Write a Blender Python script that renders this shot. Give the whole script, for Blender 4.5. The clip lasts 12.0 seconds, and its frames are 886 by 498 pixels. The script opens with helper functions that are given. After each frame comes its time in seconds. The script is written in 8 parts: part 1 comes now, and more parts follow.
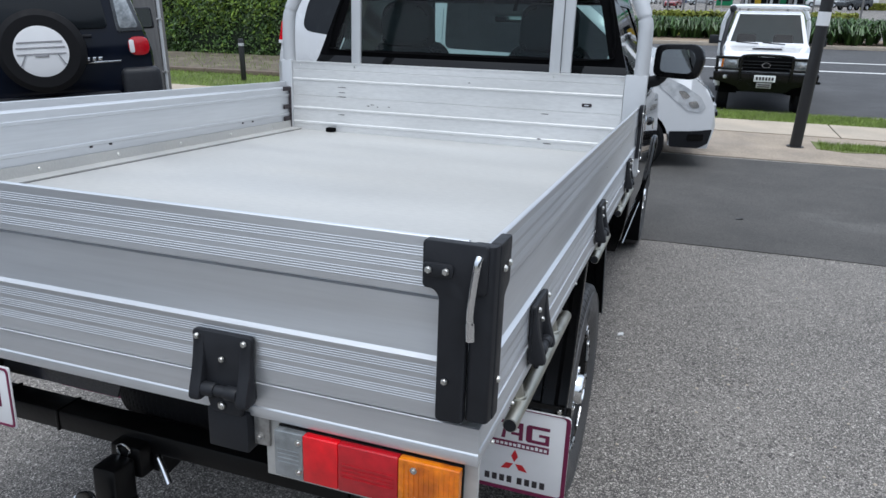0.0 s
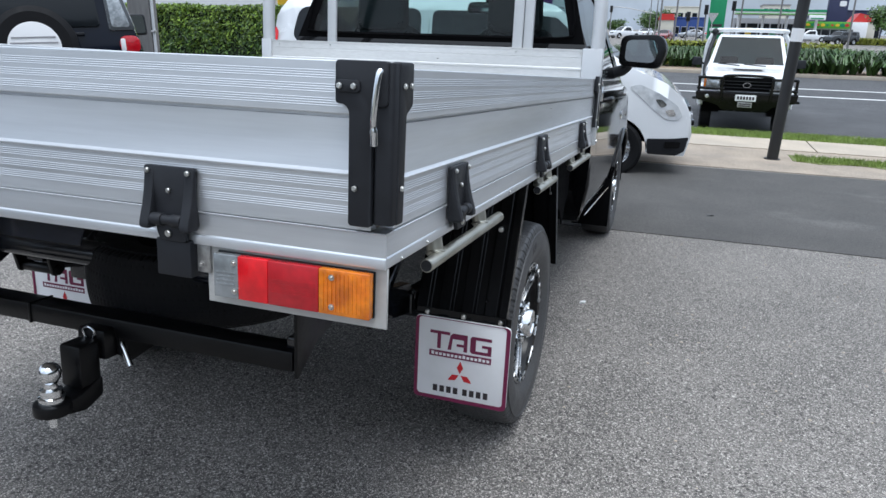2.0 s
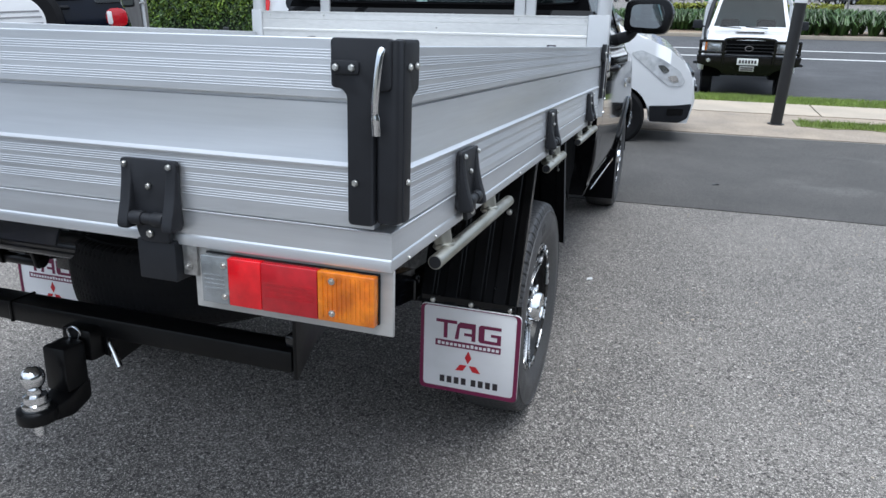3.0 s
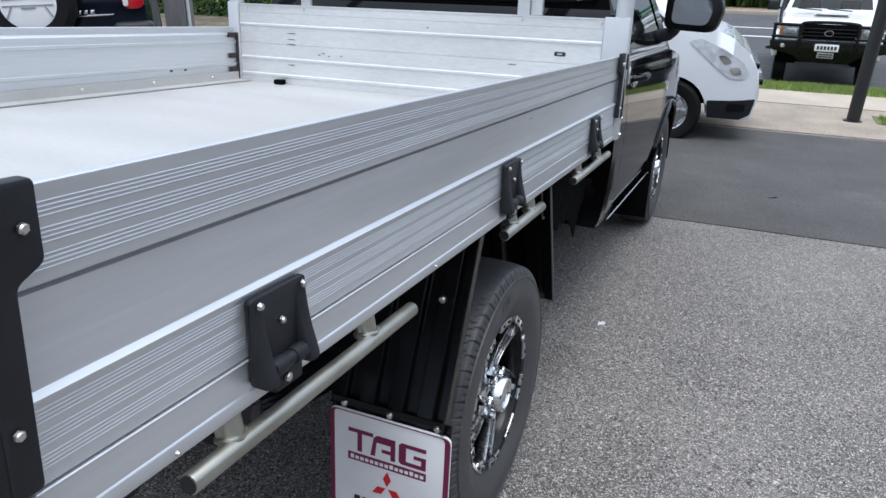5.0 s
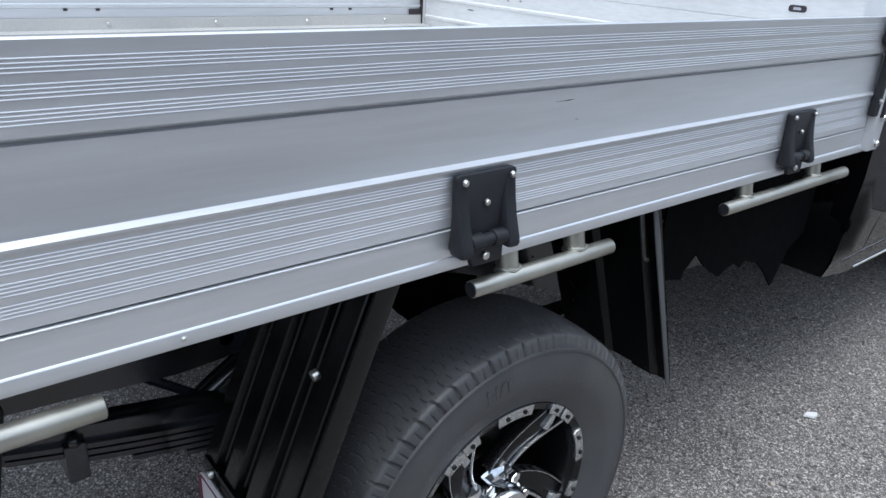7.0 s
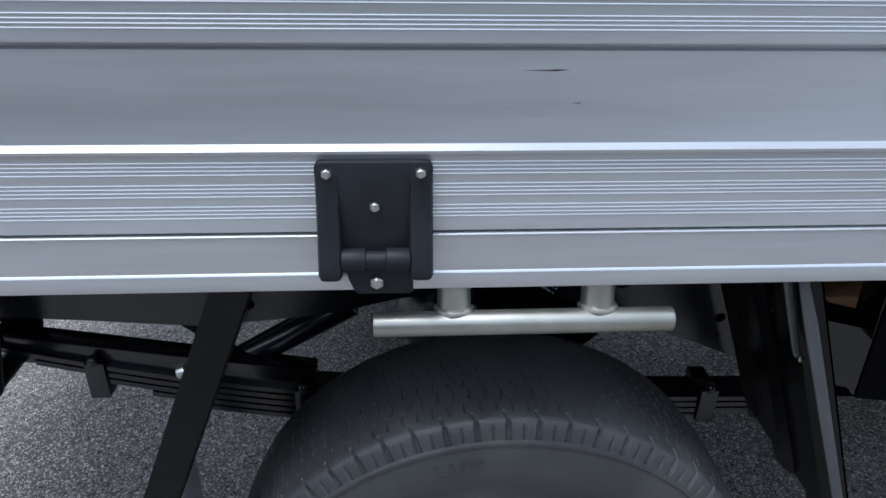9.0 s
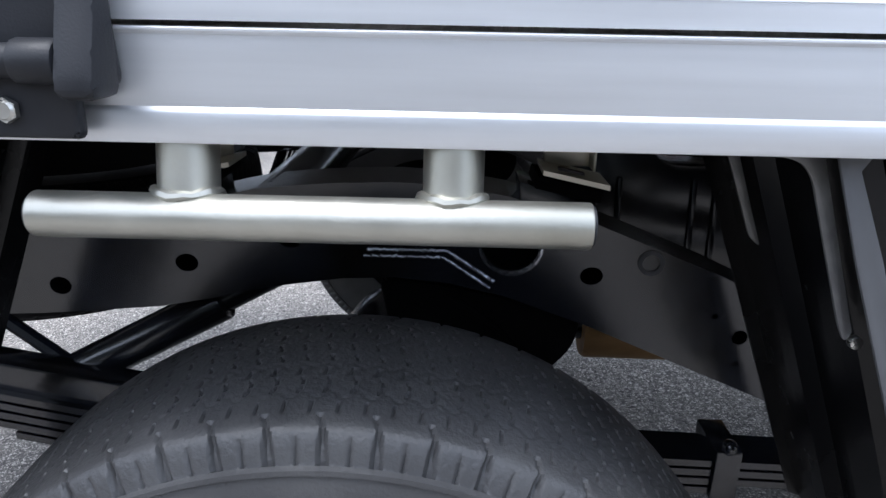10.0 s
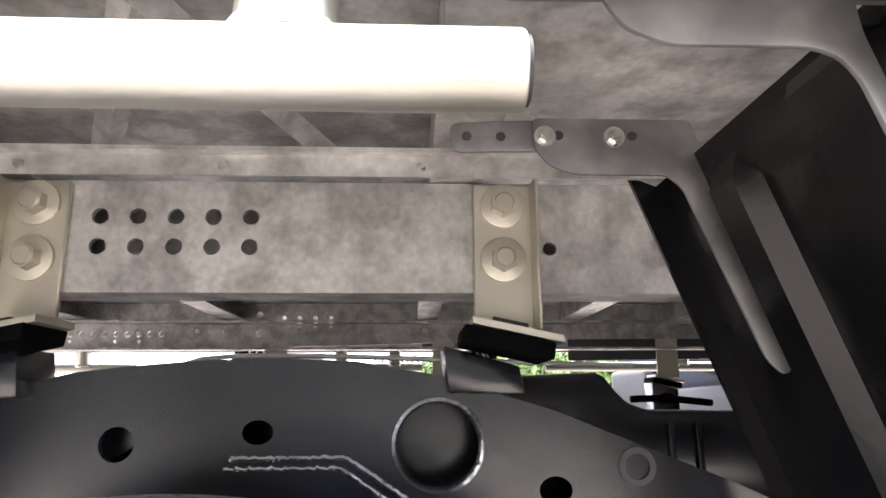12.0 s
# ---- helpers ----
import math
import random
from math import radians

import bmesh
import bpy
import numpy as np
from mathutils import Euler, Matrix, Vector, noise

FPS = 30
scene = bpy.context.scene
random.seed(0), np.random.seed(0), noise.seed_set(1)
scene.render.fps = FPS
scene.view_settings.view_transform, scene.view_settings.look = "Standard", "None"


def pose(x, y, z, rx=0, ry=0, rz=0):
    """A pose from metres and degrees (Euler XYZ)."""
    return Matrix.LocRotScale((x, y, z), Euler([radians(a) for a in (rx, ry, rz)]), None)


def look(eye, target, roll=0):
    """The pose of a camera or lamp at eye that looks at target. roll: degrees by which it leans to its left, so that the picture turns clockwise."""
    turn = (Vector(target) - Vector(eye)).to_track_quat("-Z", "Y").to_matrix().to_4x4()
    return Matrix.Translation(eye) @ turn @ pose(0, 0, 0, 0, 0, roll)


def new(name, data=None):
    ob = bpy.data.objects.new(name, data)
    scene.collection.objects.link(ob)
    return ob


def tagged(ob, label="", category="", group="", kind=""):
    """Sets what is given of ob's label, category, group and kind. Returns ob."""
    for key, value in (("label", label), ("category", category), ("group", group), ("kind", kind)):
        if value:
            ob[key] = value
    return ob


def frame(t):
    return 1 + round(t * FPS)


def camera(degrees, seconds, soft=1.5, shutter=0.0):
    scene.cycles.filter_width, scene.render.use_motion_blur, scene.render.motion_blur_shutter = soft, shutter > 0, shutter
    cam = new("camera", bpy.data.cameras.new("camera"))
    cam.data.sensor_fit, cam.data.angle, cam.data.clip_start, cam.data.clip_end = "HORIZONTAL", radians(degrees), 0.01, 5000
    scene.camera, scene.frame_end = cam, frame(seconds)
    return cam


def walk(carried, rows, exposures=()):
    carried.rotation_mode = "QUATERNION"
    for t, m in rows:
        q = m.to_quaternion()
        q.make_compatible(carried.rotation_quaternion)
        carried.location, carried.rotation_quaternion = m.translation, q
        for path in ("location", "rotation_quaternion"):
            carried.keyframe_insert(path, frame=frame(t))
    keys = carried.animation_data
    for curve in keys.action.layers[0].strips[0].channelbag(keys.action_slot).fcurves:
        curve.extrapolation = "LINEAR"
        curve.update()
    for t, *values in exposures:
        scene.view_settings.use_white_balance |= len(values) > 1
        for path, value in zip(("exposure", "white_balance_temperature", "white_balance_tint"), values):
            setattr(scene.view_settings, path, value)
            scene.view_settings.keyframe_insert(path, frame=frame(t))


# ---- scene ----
cam = camera(64.3, 12.0)
# the drive falls towards the street: TRUCK turns the ute's own frame into the level world
TRUCK = pose(0, 0, 0, -3.8, 0, 0)
PATH = [
    (0, (1.107, -0.817, 1.404), (0.487, 0.999, 0.839), 2.0),
    (0.5, (1.159, -0.882, 1.371), (0.543, 0.949, 0.853), 2.4),
    (1, (1.262, -0.942, 1.268), (0.645, 0.896, 0.776), 2.6),
    (1.5, (1.31, -0.978, 1.181), (0.694, 0.862, 0.698), 2.7),
    (2, (1.313, -0.989, 1.153), (0.699, 0.852, 0.668), 2.6),
    (2.5, (1.284, -0.949, 1.147), (0.682, 0.892, 0.647), 2.3),
    (2.7, (1.272, -0.922, 1.163), (0.673, 0.91, 0.626), 1.9),
    (4.3, (1.208, -0.588, 1.185), (0.594, 1.215, 0.574), 1.8),
    (4.5, (1.253, -0.506, 1.215), (0.611, 1.283, 0.592), 2.1),
    (5, (1.37, -0.278, 1.29), (0.623, 1.462, 0.649), 2.4),
    (5.5, (1.393, -0.084, 1.263), (0.505, 1.582, 0.6), 2.7),
    (6, (1.422, 0.136, 1.268), (0.383, 1.698, 0.574), 3.1),
    (6.5, (1.507, 0.387, 1.251), (0.287, 1.792, 0.519), 3.3),
    (7, (1.533, 0.599, 1.239), (0.125, 1.783, 0.454), 3.5),
    (7.2, (1.525, 0.682, 1.233), (0.051, 1.76, 0.417), 3.6),
    (8.8, (1.539, 1.175, 1.228), (-0.227, 1.385, 0.314), 1.5),
    (9, (1.481, 1.223, 1.186), (-0.303, 1.343, 0.29), 0.9),
    (9.3, (1.388, 1.284, 1.135), (-0.413, 1.335, 0.267), 0.9),
    (9.5, (1.329, 1.333, 1.072), (-0.486, 1.36, 0.234), 0.9),
    (9.7, (1.289, 1.386, 1.005), (-0.556, 1.397, 0.233), 1.0),
    (9.8, (1.272, 1.404, 0.985), (-0.579, 1.402, 0.226), 1.1),
    (10, (1.253, 1.423, 0.913), (-0.644, 1.39, 0.279), 1.1),
    (10.1, (1.234, 1.429, 0.881), (-0.665, 1.374, 0.258), 2.2),
    (10.3, (1.217, 1.438, 0.826), (-0.714, 1.371, 0.31), 3.8),
    (10.5, (1.188, 1.442, 0.787), (-0.789, 1.43, 0.485), 4.1),
    (10.7, (1.155, 1.461, 0.771), (-0.843, 1.499, 0.683), 3.6),
    (11, (1.142, 1.479, 0.769), (-0.849, 1.526, 0.959), 2.4),
    (11.3, (1.107, 1.492, 0.738), (-0.86, 1.567, 1.09), 2.9),
    (11.5, (1.086, 1.509, 0.724), (-0.867, 1.646, 1.132), 1.5),
    (11.7, (1.073, 1.512, 0.717), (-0.875, 1.676, 1.137), -0.0),
    (12, (1.083, 1.462, 0.709), (-0.868, 1.555, 1.136), -0.3),
]
EXPOSURES = [(0, -0.15, 5900, 8), (1.0, -0.02, 5870, 7), (2.7, 0.17, 5850, 7), (4.5, 0.13, 5850, 9), (6.0, 0.08, 5830, 9), (7.0, 0.28, 5780, 8), (8.8, 0.08, 5600, 8), (9.5, 0.28, 5600, 9), (10.0, 1.0, 5830, 11), (10.2, 1.5, 6020, 11), (10.5, 2.32, 6220, 11), (10.8, 2.32, 6220, 11), (11.1, 2.35, 6180, 12), (11.5, 2.75, 6120, 13), (11.75, 3.1, 6500, 14), (12.0, 3.5, 6850, 16)]
walk(cam, [(t, TRUCK @ look(eye, target, roll)) for t, eye, target, roll in PATH], EXPOSURES)
# ==== body ====

# ---------------------------------------------------------------- light
world = bpy.data.worlds.new("overcast_sky")
scene.world = world
world.use_nodes = True
wn, wl = world.node_tree.nodes, world.node_tree.links
wn.clear()
w_out = wn.new("ShaderNodeOutputWorld")
w_bg = wn.new("ShaderNodeBackground")
w_sky = wn.new("ShaderNodeTexSky")
w_sky.sky_type = "NISHITA"
w_sky.sun_disc = False
w_sky.sun_elevation, w_sky.sun_rotation = radians(75), radians(140)
w_sky.dust_density = 3.0
w_co = wn.new("ShaderNodeTexCoord")
w_noise = wn.new("ShaderNodeTexNoise")
w_noise.inputs["Scale"].default_value = 2.2
w_noise.inputs["Detail"].default_value = 7
w_noise.inputs["Roughness"].default_value = 0.6
w_ramp = wn.new("ShaderNodeValToRGB")
w_ramp.color_ramp.elements[0].position, w_ramp.color_ramp.elements[1].position = 0.36, 0.60
w_ramp.color_ramp.elements[0].color = (0.35, 0.35, 0.35, 1)
w_mix = wn.new("ShaderNodeMix")
w_mix.data_type = "RGBA"
w_mix.inputs[7].default_value = (8.6, 8.9, 9.4, 1)
wl.new(w_co.outputs["Generated"], w_noise.inputs["Vector"])
wl.new(w_noise.outputs["Fac"], w_ramp.inputs["Fac"])
wl.new(w_ramp.outputs["Color"], w_mix.inputs[0])
wl.new(w_sky.outputs["Color"], w_mix.inputs[6])
w_sep = wn.new("ShaderNodeSeparateXYZ")
w_up = wn.new("ShaderNodeMapRange")
w_up.inputs["From Min"].default_value, w_up.inputs["From Max"].default_value = 0.0, 1.0
w_grade = wn.new("ShaderNodeMix")
w_grade.data_type = "RGBA"
w_grade.inputs[6].default_value, w_grade.inputs[7].default_value = (0.52, 0.56, 0.62, 1), (1.50, 1.49, 1.47, 1)
w_mul = wn.new("ShaderNodeMix")
w_mul.data_type, w_mul.blend_type = "RGBA", "MULTIPLY"
w_mul.inputs[0].default_value = 1.0
wl.new(w_co.outputs["Generated"], w_sep.inputs["Vector"])
wl.new(w_sep.outputs["Z"], w_up.inputs["Value"])
wl.new(w_mix.outputs[2], w_mul.inputs[6])
wl.new(w_up.outputs["Result"], w_grade.inputs[0])
wl.new(w_grade.outputs[2], w_mul.inputs[7])
wl.new(w_mul.outputs[2], w_bg.inputs["Color"])
w_bg.inputs["Strength"].default_value = 0.14
wl.new(w_bg.outputs["Background"], w_out.inputs["Surface"])

sun = new("sun", bpy.data.lights.new("sun", "SUN"))
sun.data.energy, sun.data.angle, sun.data.color = 1.5, radians(28), (1.0, 0.96, 0.90)
sun.matrix_world = look((0, 0, 30), (-5.0, 6.0, 0.5))

# ---------------------------------------------------------------- materials


def mat(name, color, rough=0.5, metal=0.0, vary=0.12, scale=8.0, bump=0.0, bump_scale=None, stretch=(1, 1, 1), rough_vary=0.1,
        coat=0.0, second=None, second_at=(0.45, 0.65), second_scale=3.0, spec=0.5, fine=0.0, fine_scale=300.0):
    """A surface with grain and larger stains, in metres; second is a colour that shows in patches."""
    m = bpy.data.materials.new(name)
    m.use_nodes = True
    n, l = m.node_tree.nodes, m.node_tree.links
    b = n["Principled BSDF"]
    b.inputs["Metallic"].default_value = metal
    b.inputs["Specular IOR Level"].default_value = spec
    if coat:
        b.inputs["Coat Weight"].default_value = coat
        b.inputs["Coat Roughness"].default_value = 0.03
    co = n.new("ShaderNodeTexCoord")
    mp = n.new("ShaderNodeMapping")
    mp.inputs["Scale"].default_value = stretch
    l.new(co.outputs["Object"], mp.inputs["Vector"])
    t1 = n.new("ShaderNodeTexNoise")
    t1.inputs["Scale"].default_value, t1.inputs["Detail"].default_value = scale, 6
    l.new(mp.outputs["Vector"], t1.inputs["Vector"])
    mr = n.new("ShaderNodeMapRange")
    mr.inputs["From Min"].default_value, mr.inputs["From Max"].default_value = 0.3, 0.7
    mr.inputs["To Min"].default_value, mr.inputs["To Max"].default_value = 1 - vary, 1 + vary
    l.new(t1.outputs["Fac"], mr.inputs["Value"])
    mul = n.new("ShaderNodeMix")
    mul.data_type, mul.blend_type = "RGBA", "MULTIPLY"
    mul.inputs[0].default_value = 1.0
    mul.inputs[6].default_value = (*color, 1)
    if second:
        t2 = n.new("ShaderNodeTexNoise")
        t2.inputs["Scale"].default_value, t2.inputs["Detail"].default_value = second_scale, 5
        l.new(mp.outputs["Vector"], t2.inputs["Vector"])
        r2 = n.new("ShaderNodeMapRange")
        r2.inputs["From Min"].default_value, r2.inputs["From Max"].default_value = second_at
        l.new(t2.outputs["Fac"], r2.inputs["Value"])
        m2 = n.new("ShaderNodeMix")
        m2.data_type = "RGBA"
        m2.inputs[6].default_value, m2.inputs[7].default_value = (*color, 1), (*second, 1)
        l.new(r2.outputs["Result"], m2.inputs[0])
        l.new(m2.outputs[2], mul.inputs[6])
    l.new(mr.outputs["Result"], mul.inputs[7])
    out = mul.outputs[2]
    if fine:
        t3 = n.new("ShaderNodeTexNoise")
        t3.inputs["Scale"].default_value, t3.inputs["Detail"].default_value = fine_scale, 2
        l.new(mp.outputs["Vector"], t3.inputs["Vector"])
        r3 = n.new("ShaderNodeMapRange")
        r3.inputs["From Min"].default_value, r3.inputs["From Max"].default_value = 0.3, 0.7
        r3.inputs["To Min"].default_value, r3.inputs["To Max"].default_value = 1 - fine, 1 + fine
        l.new(t3.outputs["Fac"], r3.inputs["Value"])
        m3 = n.new("ShaderNodeMix")
        m3.data_type, m3.blend_type = "RGBA", "MULTIPLY"
        m3.inputs[0].default_value = 1.0
        l.new(out, m3.inputs[6])
        l.new(r3.outputs["Result"], m3.inputs[7])
        out = m3.outputs[2]
    l.new(out, b.inputs["Base Color"])
    rr = n.new("ShaderNodeMapRange")
    rr.inputs["From Min"].default_value, rr.inputs["From Max"].default_value = 0.3, 0.7
    rr.inputs["To Min"].default_value, rr.inputs["To Max"].default_value = max(0.02, rough - rough_vary), min(1, rough + rough_vary)
    l.new(t1.outputs["Fac"], rr.inputs["Value"])
    l.new(rr.outputs["Result"], b.inputs["Roughness"])
    if bump:
        tb = n.new("ShaderNodeTexNoise")
        tb.inputs["Scale"].default_value, tb.inputs["Detail"].default_value = bump_scale or scale * 6, 4
        l.new(mp.outputs["Vector"], tb.inputs["Vector"])
        bp = n.new("ShaderNodeBump")
        bp.inputs["Strength"].default_value, bp.inputs["Distance"].default_value = min(1.0, bump), 0.004
        l.new(tb.outputs["Fac"], bp.inputs["Height"])
        l.new(bp.outputs["Normal"], b.inputs["Normal"])
    return m


def glass_mat(name, color=(0.9, 0.95, 0.95), rough=0.02, tint=0.6, sheen=0.05):
    """A thin pane: part of the light passes tinted, the rest is a mirror-like sheen by the angle."""
    m = bpy.data.materials.new(name)
    m.use_nodes = True
    n, l = m.node_tree.nodes, m.node_tree.links
    n.clear()
    out = n.new("ShaderNodeOutputMaterial")
    tr = n.new("ShaderNodeBsdfTransparent")
    tr.inputs["Color"].default_value = (*[c * tint for c in color], 1)
    gl = n.new("ShaderNodeBsdfGlossy")
    gl.inputs["Roughness"].default_value = rough
    lw = n.new("ShaderNodeLayerWeight")
    pw = n.new("ShaderNodeMath")
    pw.operation = "POWER"
    pw.inputs[1].default_value = 4.0
    fr = n.new("ShaderNodeMapRange")
    fr.inputs["To Min"].default_value, fr.inputs["To Max"].default_value = sheen, 1.0
    l.new(lw.outputs["Facing"], pw.inputs[0])
    l.new(pw.outputs["Value"], fr.inputs["Value"])
    mx = n.new("ShaderNodeMixShader")
    l.new(fr.outputs["Result"], mx.inputs["Fac"])
    l.new(tr.outputs["BSDF"], mx.inputs[1])
    l.new(gl.outputs["BSDF"], mx.inputs[2])
    l.new(mx.outputs["Shader"], out.inputs["Surface"])
    return m


def asphalt_mat(name, color, light, amount, stain=1.25, stain_at=(0.42, 0.7)):
    """Worn asphalt: a dark binder with stones of two sizes, pale chips among them, and larger stains."""
    m = mat(name, color, rough=0.88, vary=0.22, scale=2.3, bump=0.9, bump_scale=120, rough_vary=0.08, spec=0.3, second=tuple(c * stain for c in color),
            second_scale=0.55, second_at=stain_at, fine=0.42, fine_scale=130)
    n, l = m.node_tree.nodes, m.node_tree.links
    b = n["Principled BSDF"]
    co = [x for x in n if x.type == "TEX_COORD"][0]
    src = b.inputs["Base Color"].links[0].from_socket
    for scale, share, soft in ((175, amount * 0.55, 0.10), (380, amount * 0.95, 0.08)):
        vo = n.new("ShaderNodeTexVoronoi")
        vo.inputs["Scale"].default_value = scale
        l.new(co.outputs["Object"], vo.inputs["Vector"])
        hs = n.new("ShaderNodeSeparateColor")
        l.new(vo.outputs["Color"], hs.inputs["Color"])
        gt = n.new("ShaderNodeMapRange")
        gt.inputs["From Min"].default_value, gt.inputs["From Max"].default_value = 1 - share, 1 - share + soft
        l.new(hs.outputs["Red"], gt.inputs["Value"])
        # each stone has its own shade
        sh = n.new("ShaderNodeMapRange")
        sh.inputs["To Min"].default_value, sh.inputs["To Max"].default_value = 0.45, 1.15
        l.new(hs.outputs["Green"], sh.inputs["Value"])
        st = n.new("ShaderNodeMix")
        st.data_type, st.blend_type = "RGBA", "MULTIPLY"
        st.inputs[0].default_value = 1.0
        st.inputs[6].default_value = (*light, 1)
        l.new(sh.outputs["Result"], st.inputs[7])
        mx = n.new("ShaderNodeMix")
        mx.data_type = "RGBA"
        l.new(gt.outputs["Result"], mx.inputs[0])
        l.new(src, mx.inputs[6])
        l.new(st.outputs[2], mx.inputs[7])
        src = mx.outputs[2]
    # dark pits where stones have come out
    vo = n.new("ShaderNodeTexVoronoi")
    vo.inputs["Scale"].default_value = 120
    l.new(co.outputs["Object"], vo.inputs["Vector"])
    hs = n.new("ShaderNodeSeparateColor")
    l.new(vo.outputs["Color"], hs.inputs["Color"])
    gt = n.new("ShaderNodeMapRange")
    gt.inputs["From Min"].default_value, gt.inputs["From Max"].default_value = 0.90, 0.96
    gt.inputs["To Max"].default_value = 0.75
    l.new(hs.outputs["Blue"], gt.inputs["Value"])
    mx = n.new("ShaderNodeMix")
    mx.data_type = "RGBA"
    l.new(gt.outputs["Result"], mx.inputs[0])
    l.new(src, mx.inputs[6])
    mx.inputs[7].default_value = (0.035, 0.033, 0.032, 1)
    l.new(mx.outputs[2], b.inputs["Base Color"])
    return m


def random_tint(m, low=0.6, high=1.3):
    """Each leaf or island gets its own brightness."""
    n, l = m.node_tree.nodes, m.node_tree.links
    b = n["Principled BSDF"]
    src = b.inputs["Base Color"].links[0].from_socket
    g = n.new("ShaderNodeNewGeometry")
    r = n.new("ShaderNodeMapRange")
    r.inputs["To Min"].default_value, r.inputs["To Max"].default_value = low, high
    l.new(g.outputs["Random Per Island"], r.inputs["Value"])
    x = n.new("ShaderNodeMix")
    x.data_type, x.blend_type = "RGBA", "MULTIPLY"
    x.inputs[0].default_value = 1.0
    l.new(src, x.inputs[6])
    l.new(r.outputs["Result"], x.inputs[7])
    l.new(x.outputs[2], b.inputs["Base Color"])
    return m


ALU_Y = mat("brushed_aluminium_lengthwise", (0.71, 0.725, 0.745), 0.40, 0.74, 0.05, 5, 0.02, 160, (3, 0.16, 3), 0.08, fine=0.03, fine_scale=40, second=(0.57, 0.58, 0.60), second_scale=1.6, second_at=(0.48, 0.72))
ALU_X = mat("brushed_aluminium_crosswise", (0.71, 0.725, 0.745), 0.40, 0.74, 0.05, 5, 0.02, 160, (0.16, 3, 3), 0.08, fine=0.03, fine_scale=40, second=(0.57, 0.58, 0.60), second_scale=1.6, second_at=(0.48, 0.72))
ALU_DULL = mat("dull_aluminium_plate", (0.53, 0.525, 0.505), 0.55, 0.35, 0.09, 3, 0.05, 120, (0.35, 1.6, 1), 0.08, second=(0.44, 0.43, 0.405), second_scale=1.5, second_at=(0.42, 0.75), fine=0.05, fine_scale=90)
ALU_HEAD = mat("dull_aluminium_board", (0.70, 0.70, 0.69), 0.5, 0.3, 0.06, 4, 0.08, 120, (0.3, 1, 1.5), 0.08, second=(0.50, 0.495, 0.475), second_scale=1.5, second_at=(0.42, 0.72), fine=0.05, fine_scale=90)
PAINT_GREY = mat("silver_grey_paint", (0.55, 0.56, 0.57), 0.42, 0.2, 0.04, 6, 0.05, 200)
GALV = mat("galvanised_steel", (0.56, 0.555, 0.54), 0.45, 0.65, 0.14, 14, 0.12, 60, second=(0.36, 0.35, 0.335), second_scale=30, second_at=(0.42, 0.60), fine=0.12, fine_scale=160)
BRACKET_GREY = mat("dull_grey_steel", (0.14, 0.14, 0.142), 0.5, 0.5, 0.12, 16, 0.08, 80, second=(0.25, 0.25, 0.245), second_scale=20, second_at=(0.45, 0.65))
STRIP_GREY = mat("dull_grey_strip", (0.10, 0.102, 0.108), 0.62, 0.2, 0.12, 16, 0.08, 80)
WELD = mat("glossy_weld", (0.46, 0.48, 0.53), 0.18, 0.9, 0.2, 60, 0.2, 200)
HEAD_GLASS = mat("clear_headlamp_with_bright_reflector", (0.66, 0.68, 0.69), 0.08, 0.6, 0.15, 10, 0.25, 12, coat=1.0, second=(0.34, 0.36, 0.37), second_scale=7, second_at=(0.50, 0.60))
HEAD_CLEAR = mat("clear_swept_headlamp", (0.74, 0.76, 0.78), 0.10, 0.25, 0.12, 10, 0.3, 12, coat=1.0, second=(0.52, 0.54, 0.57), second_scale=9)
MID_GREY_PAINT = mat("mid_grey_car_paint", (0.15, 0.15, 0.155), 0.35, 0.2, 0.05, 4, 0, spec=0.3)
GREY_PAINT = mat("dark_grey_car_paint", (0.07, 0.075, 0.08), 0.25, 0.3, 0.05, 4, 0)
ZINC = mat("yellow_passivated_zinc", (0.47, 0.462, 0.410), 0.40, 0.88, 0.10, 20, 0.05, 200, second=(0.36, 0.35, 0.295), second_scale=7, second_at=(0.45, 0.7), rough_vary=0.07)
ZINC_PLATE = mat("zinc_bracket_plate", (0.62, 0.59, 0.50), 0.42, 0.8, 0.10, 18, 0.06, 120, second=(0.50, 0.47, 0.40), second_scale=9, second_at=(0.5, 0.7))
BLACK_PLASTIC = mat("black_plastic", (0.018, 0.019, 0.0225), 0.50, 0, 0.15, 30, 0.07, 700, rough_vary=0.06, spec=0.30)
BLACK_GUARD = mat("black_moulded_guard", (0.004, 0.004, 0.0045), 0.24, 0, 0.2, 10, 0.05, 120, rough_vary=0.06, spec=0.28, fine=0.2, fine_scale=90)
BLACK_STEEL = mat("black_chassis_paint", (0.0105, 0.0125, 0.0190), 0.21, 0, 0.2, 9, 0.22, 9, rough_vary=0.05, spec=0.80, second=(0.007, 0.0065, 0.006), second_scale=12)
RUBBER = mat("tyre_rubber", (0.058, 0.058, 0.060), 0.48, 0, 0.18, 12, 0.25, 300, rough_vary=0.1, second=(0.070, 0.069, 0.067), second_scale=6, second_at=(0.5, 0.72))
RUBBER_DARK = mat("dark_tyre_rubber", (0.008, 0.008, 0.009), 0.7, 0, 0.15, 12, 0.2, 200, spec=0.18)
# chassis black darkened again: the shade under the tail is in its colour
TOW_BLACK = mat("tow_bar_black_with_shade", (0.0035, 0.0035, 0.004), 0.34, 0, 0.2, 9, 0.1, 60, rough_vary=0.06, spec=0.26)
RUBBER_PAD = mat("black_rubber_pad", (0.004, 0.004, 0.0045), 0.8, 0, 0.15, 30, 0.2, 300, spec=0.03)
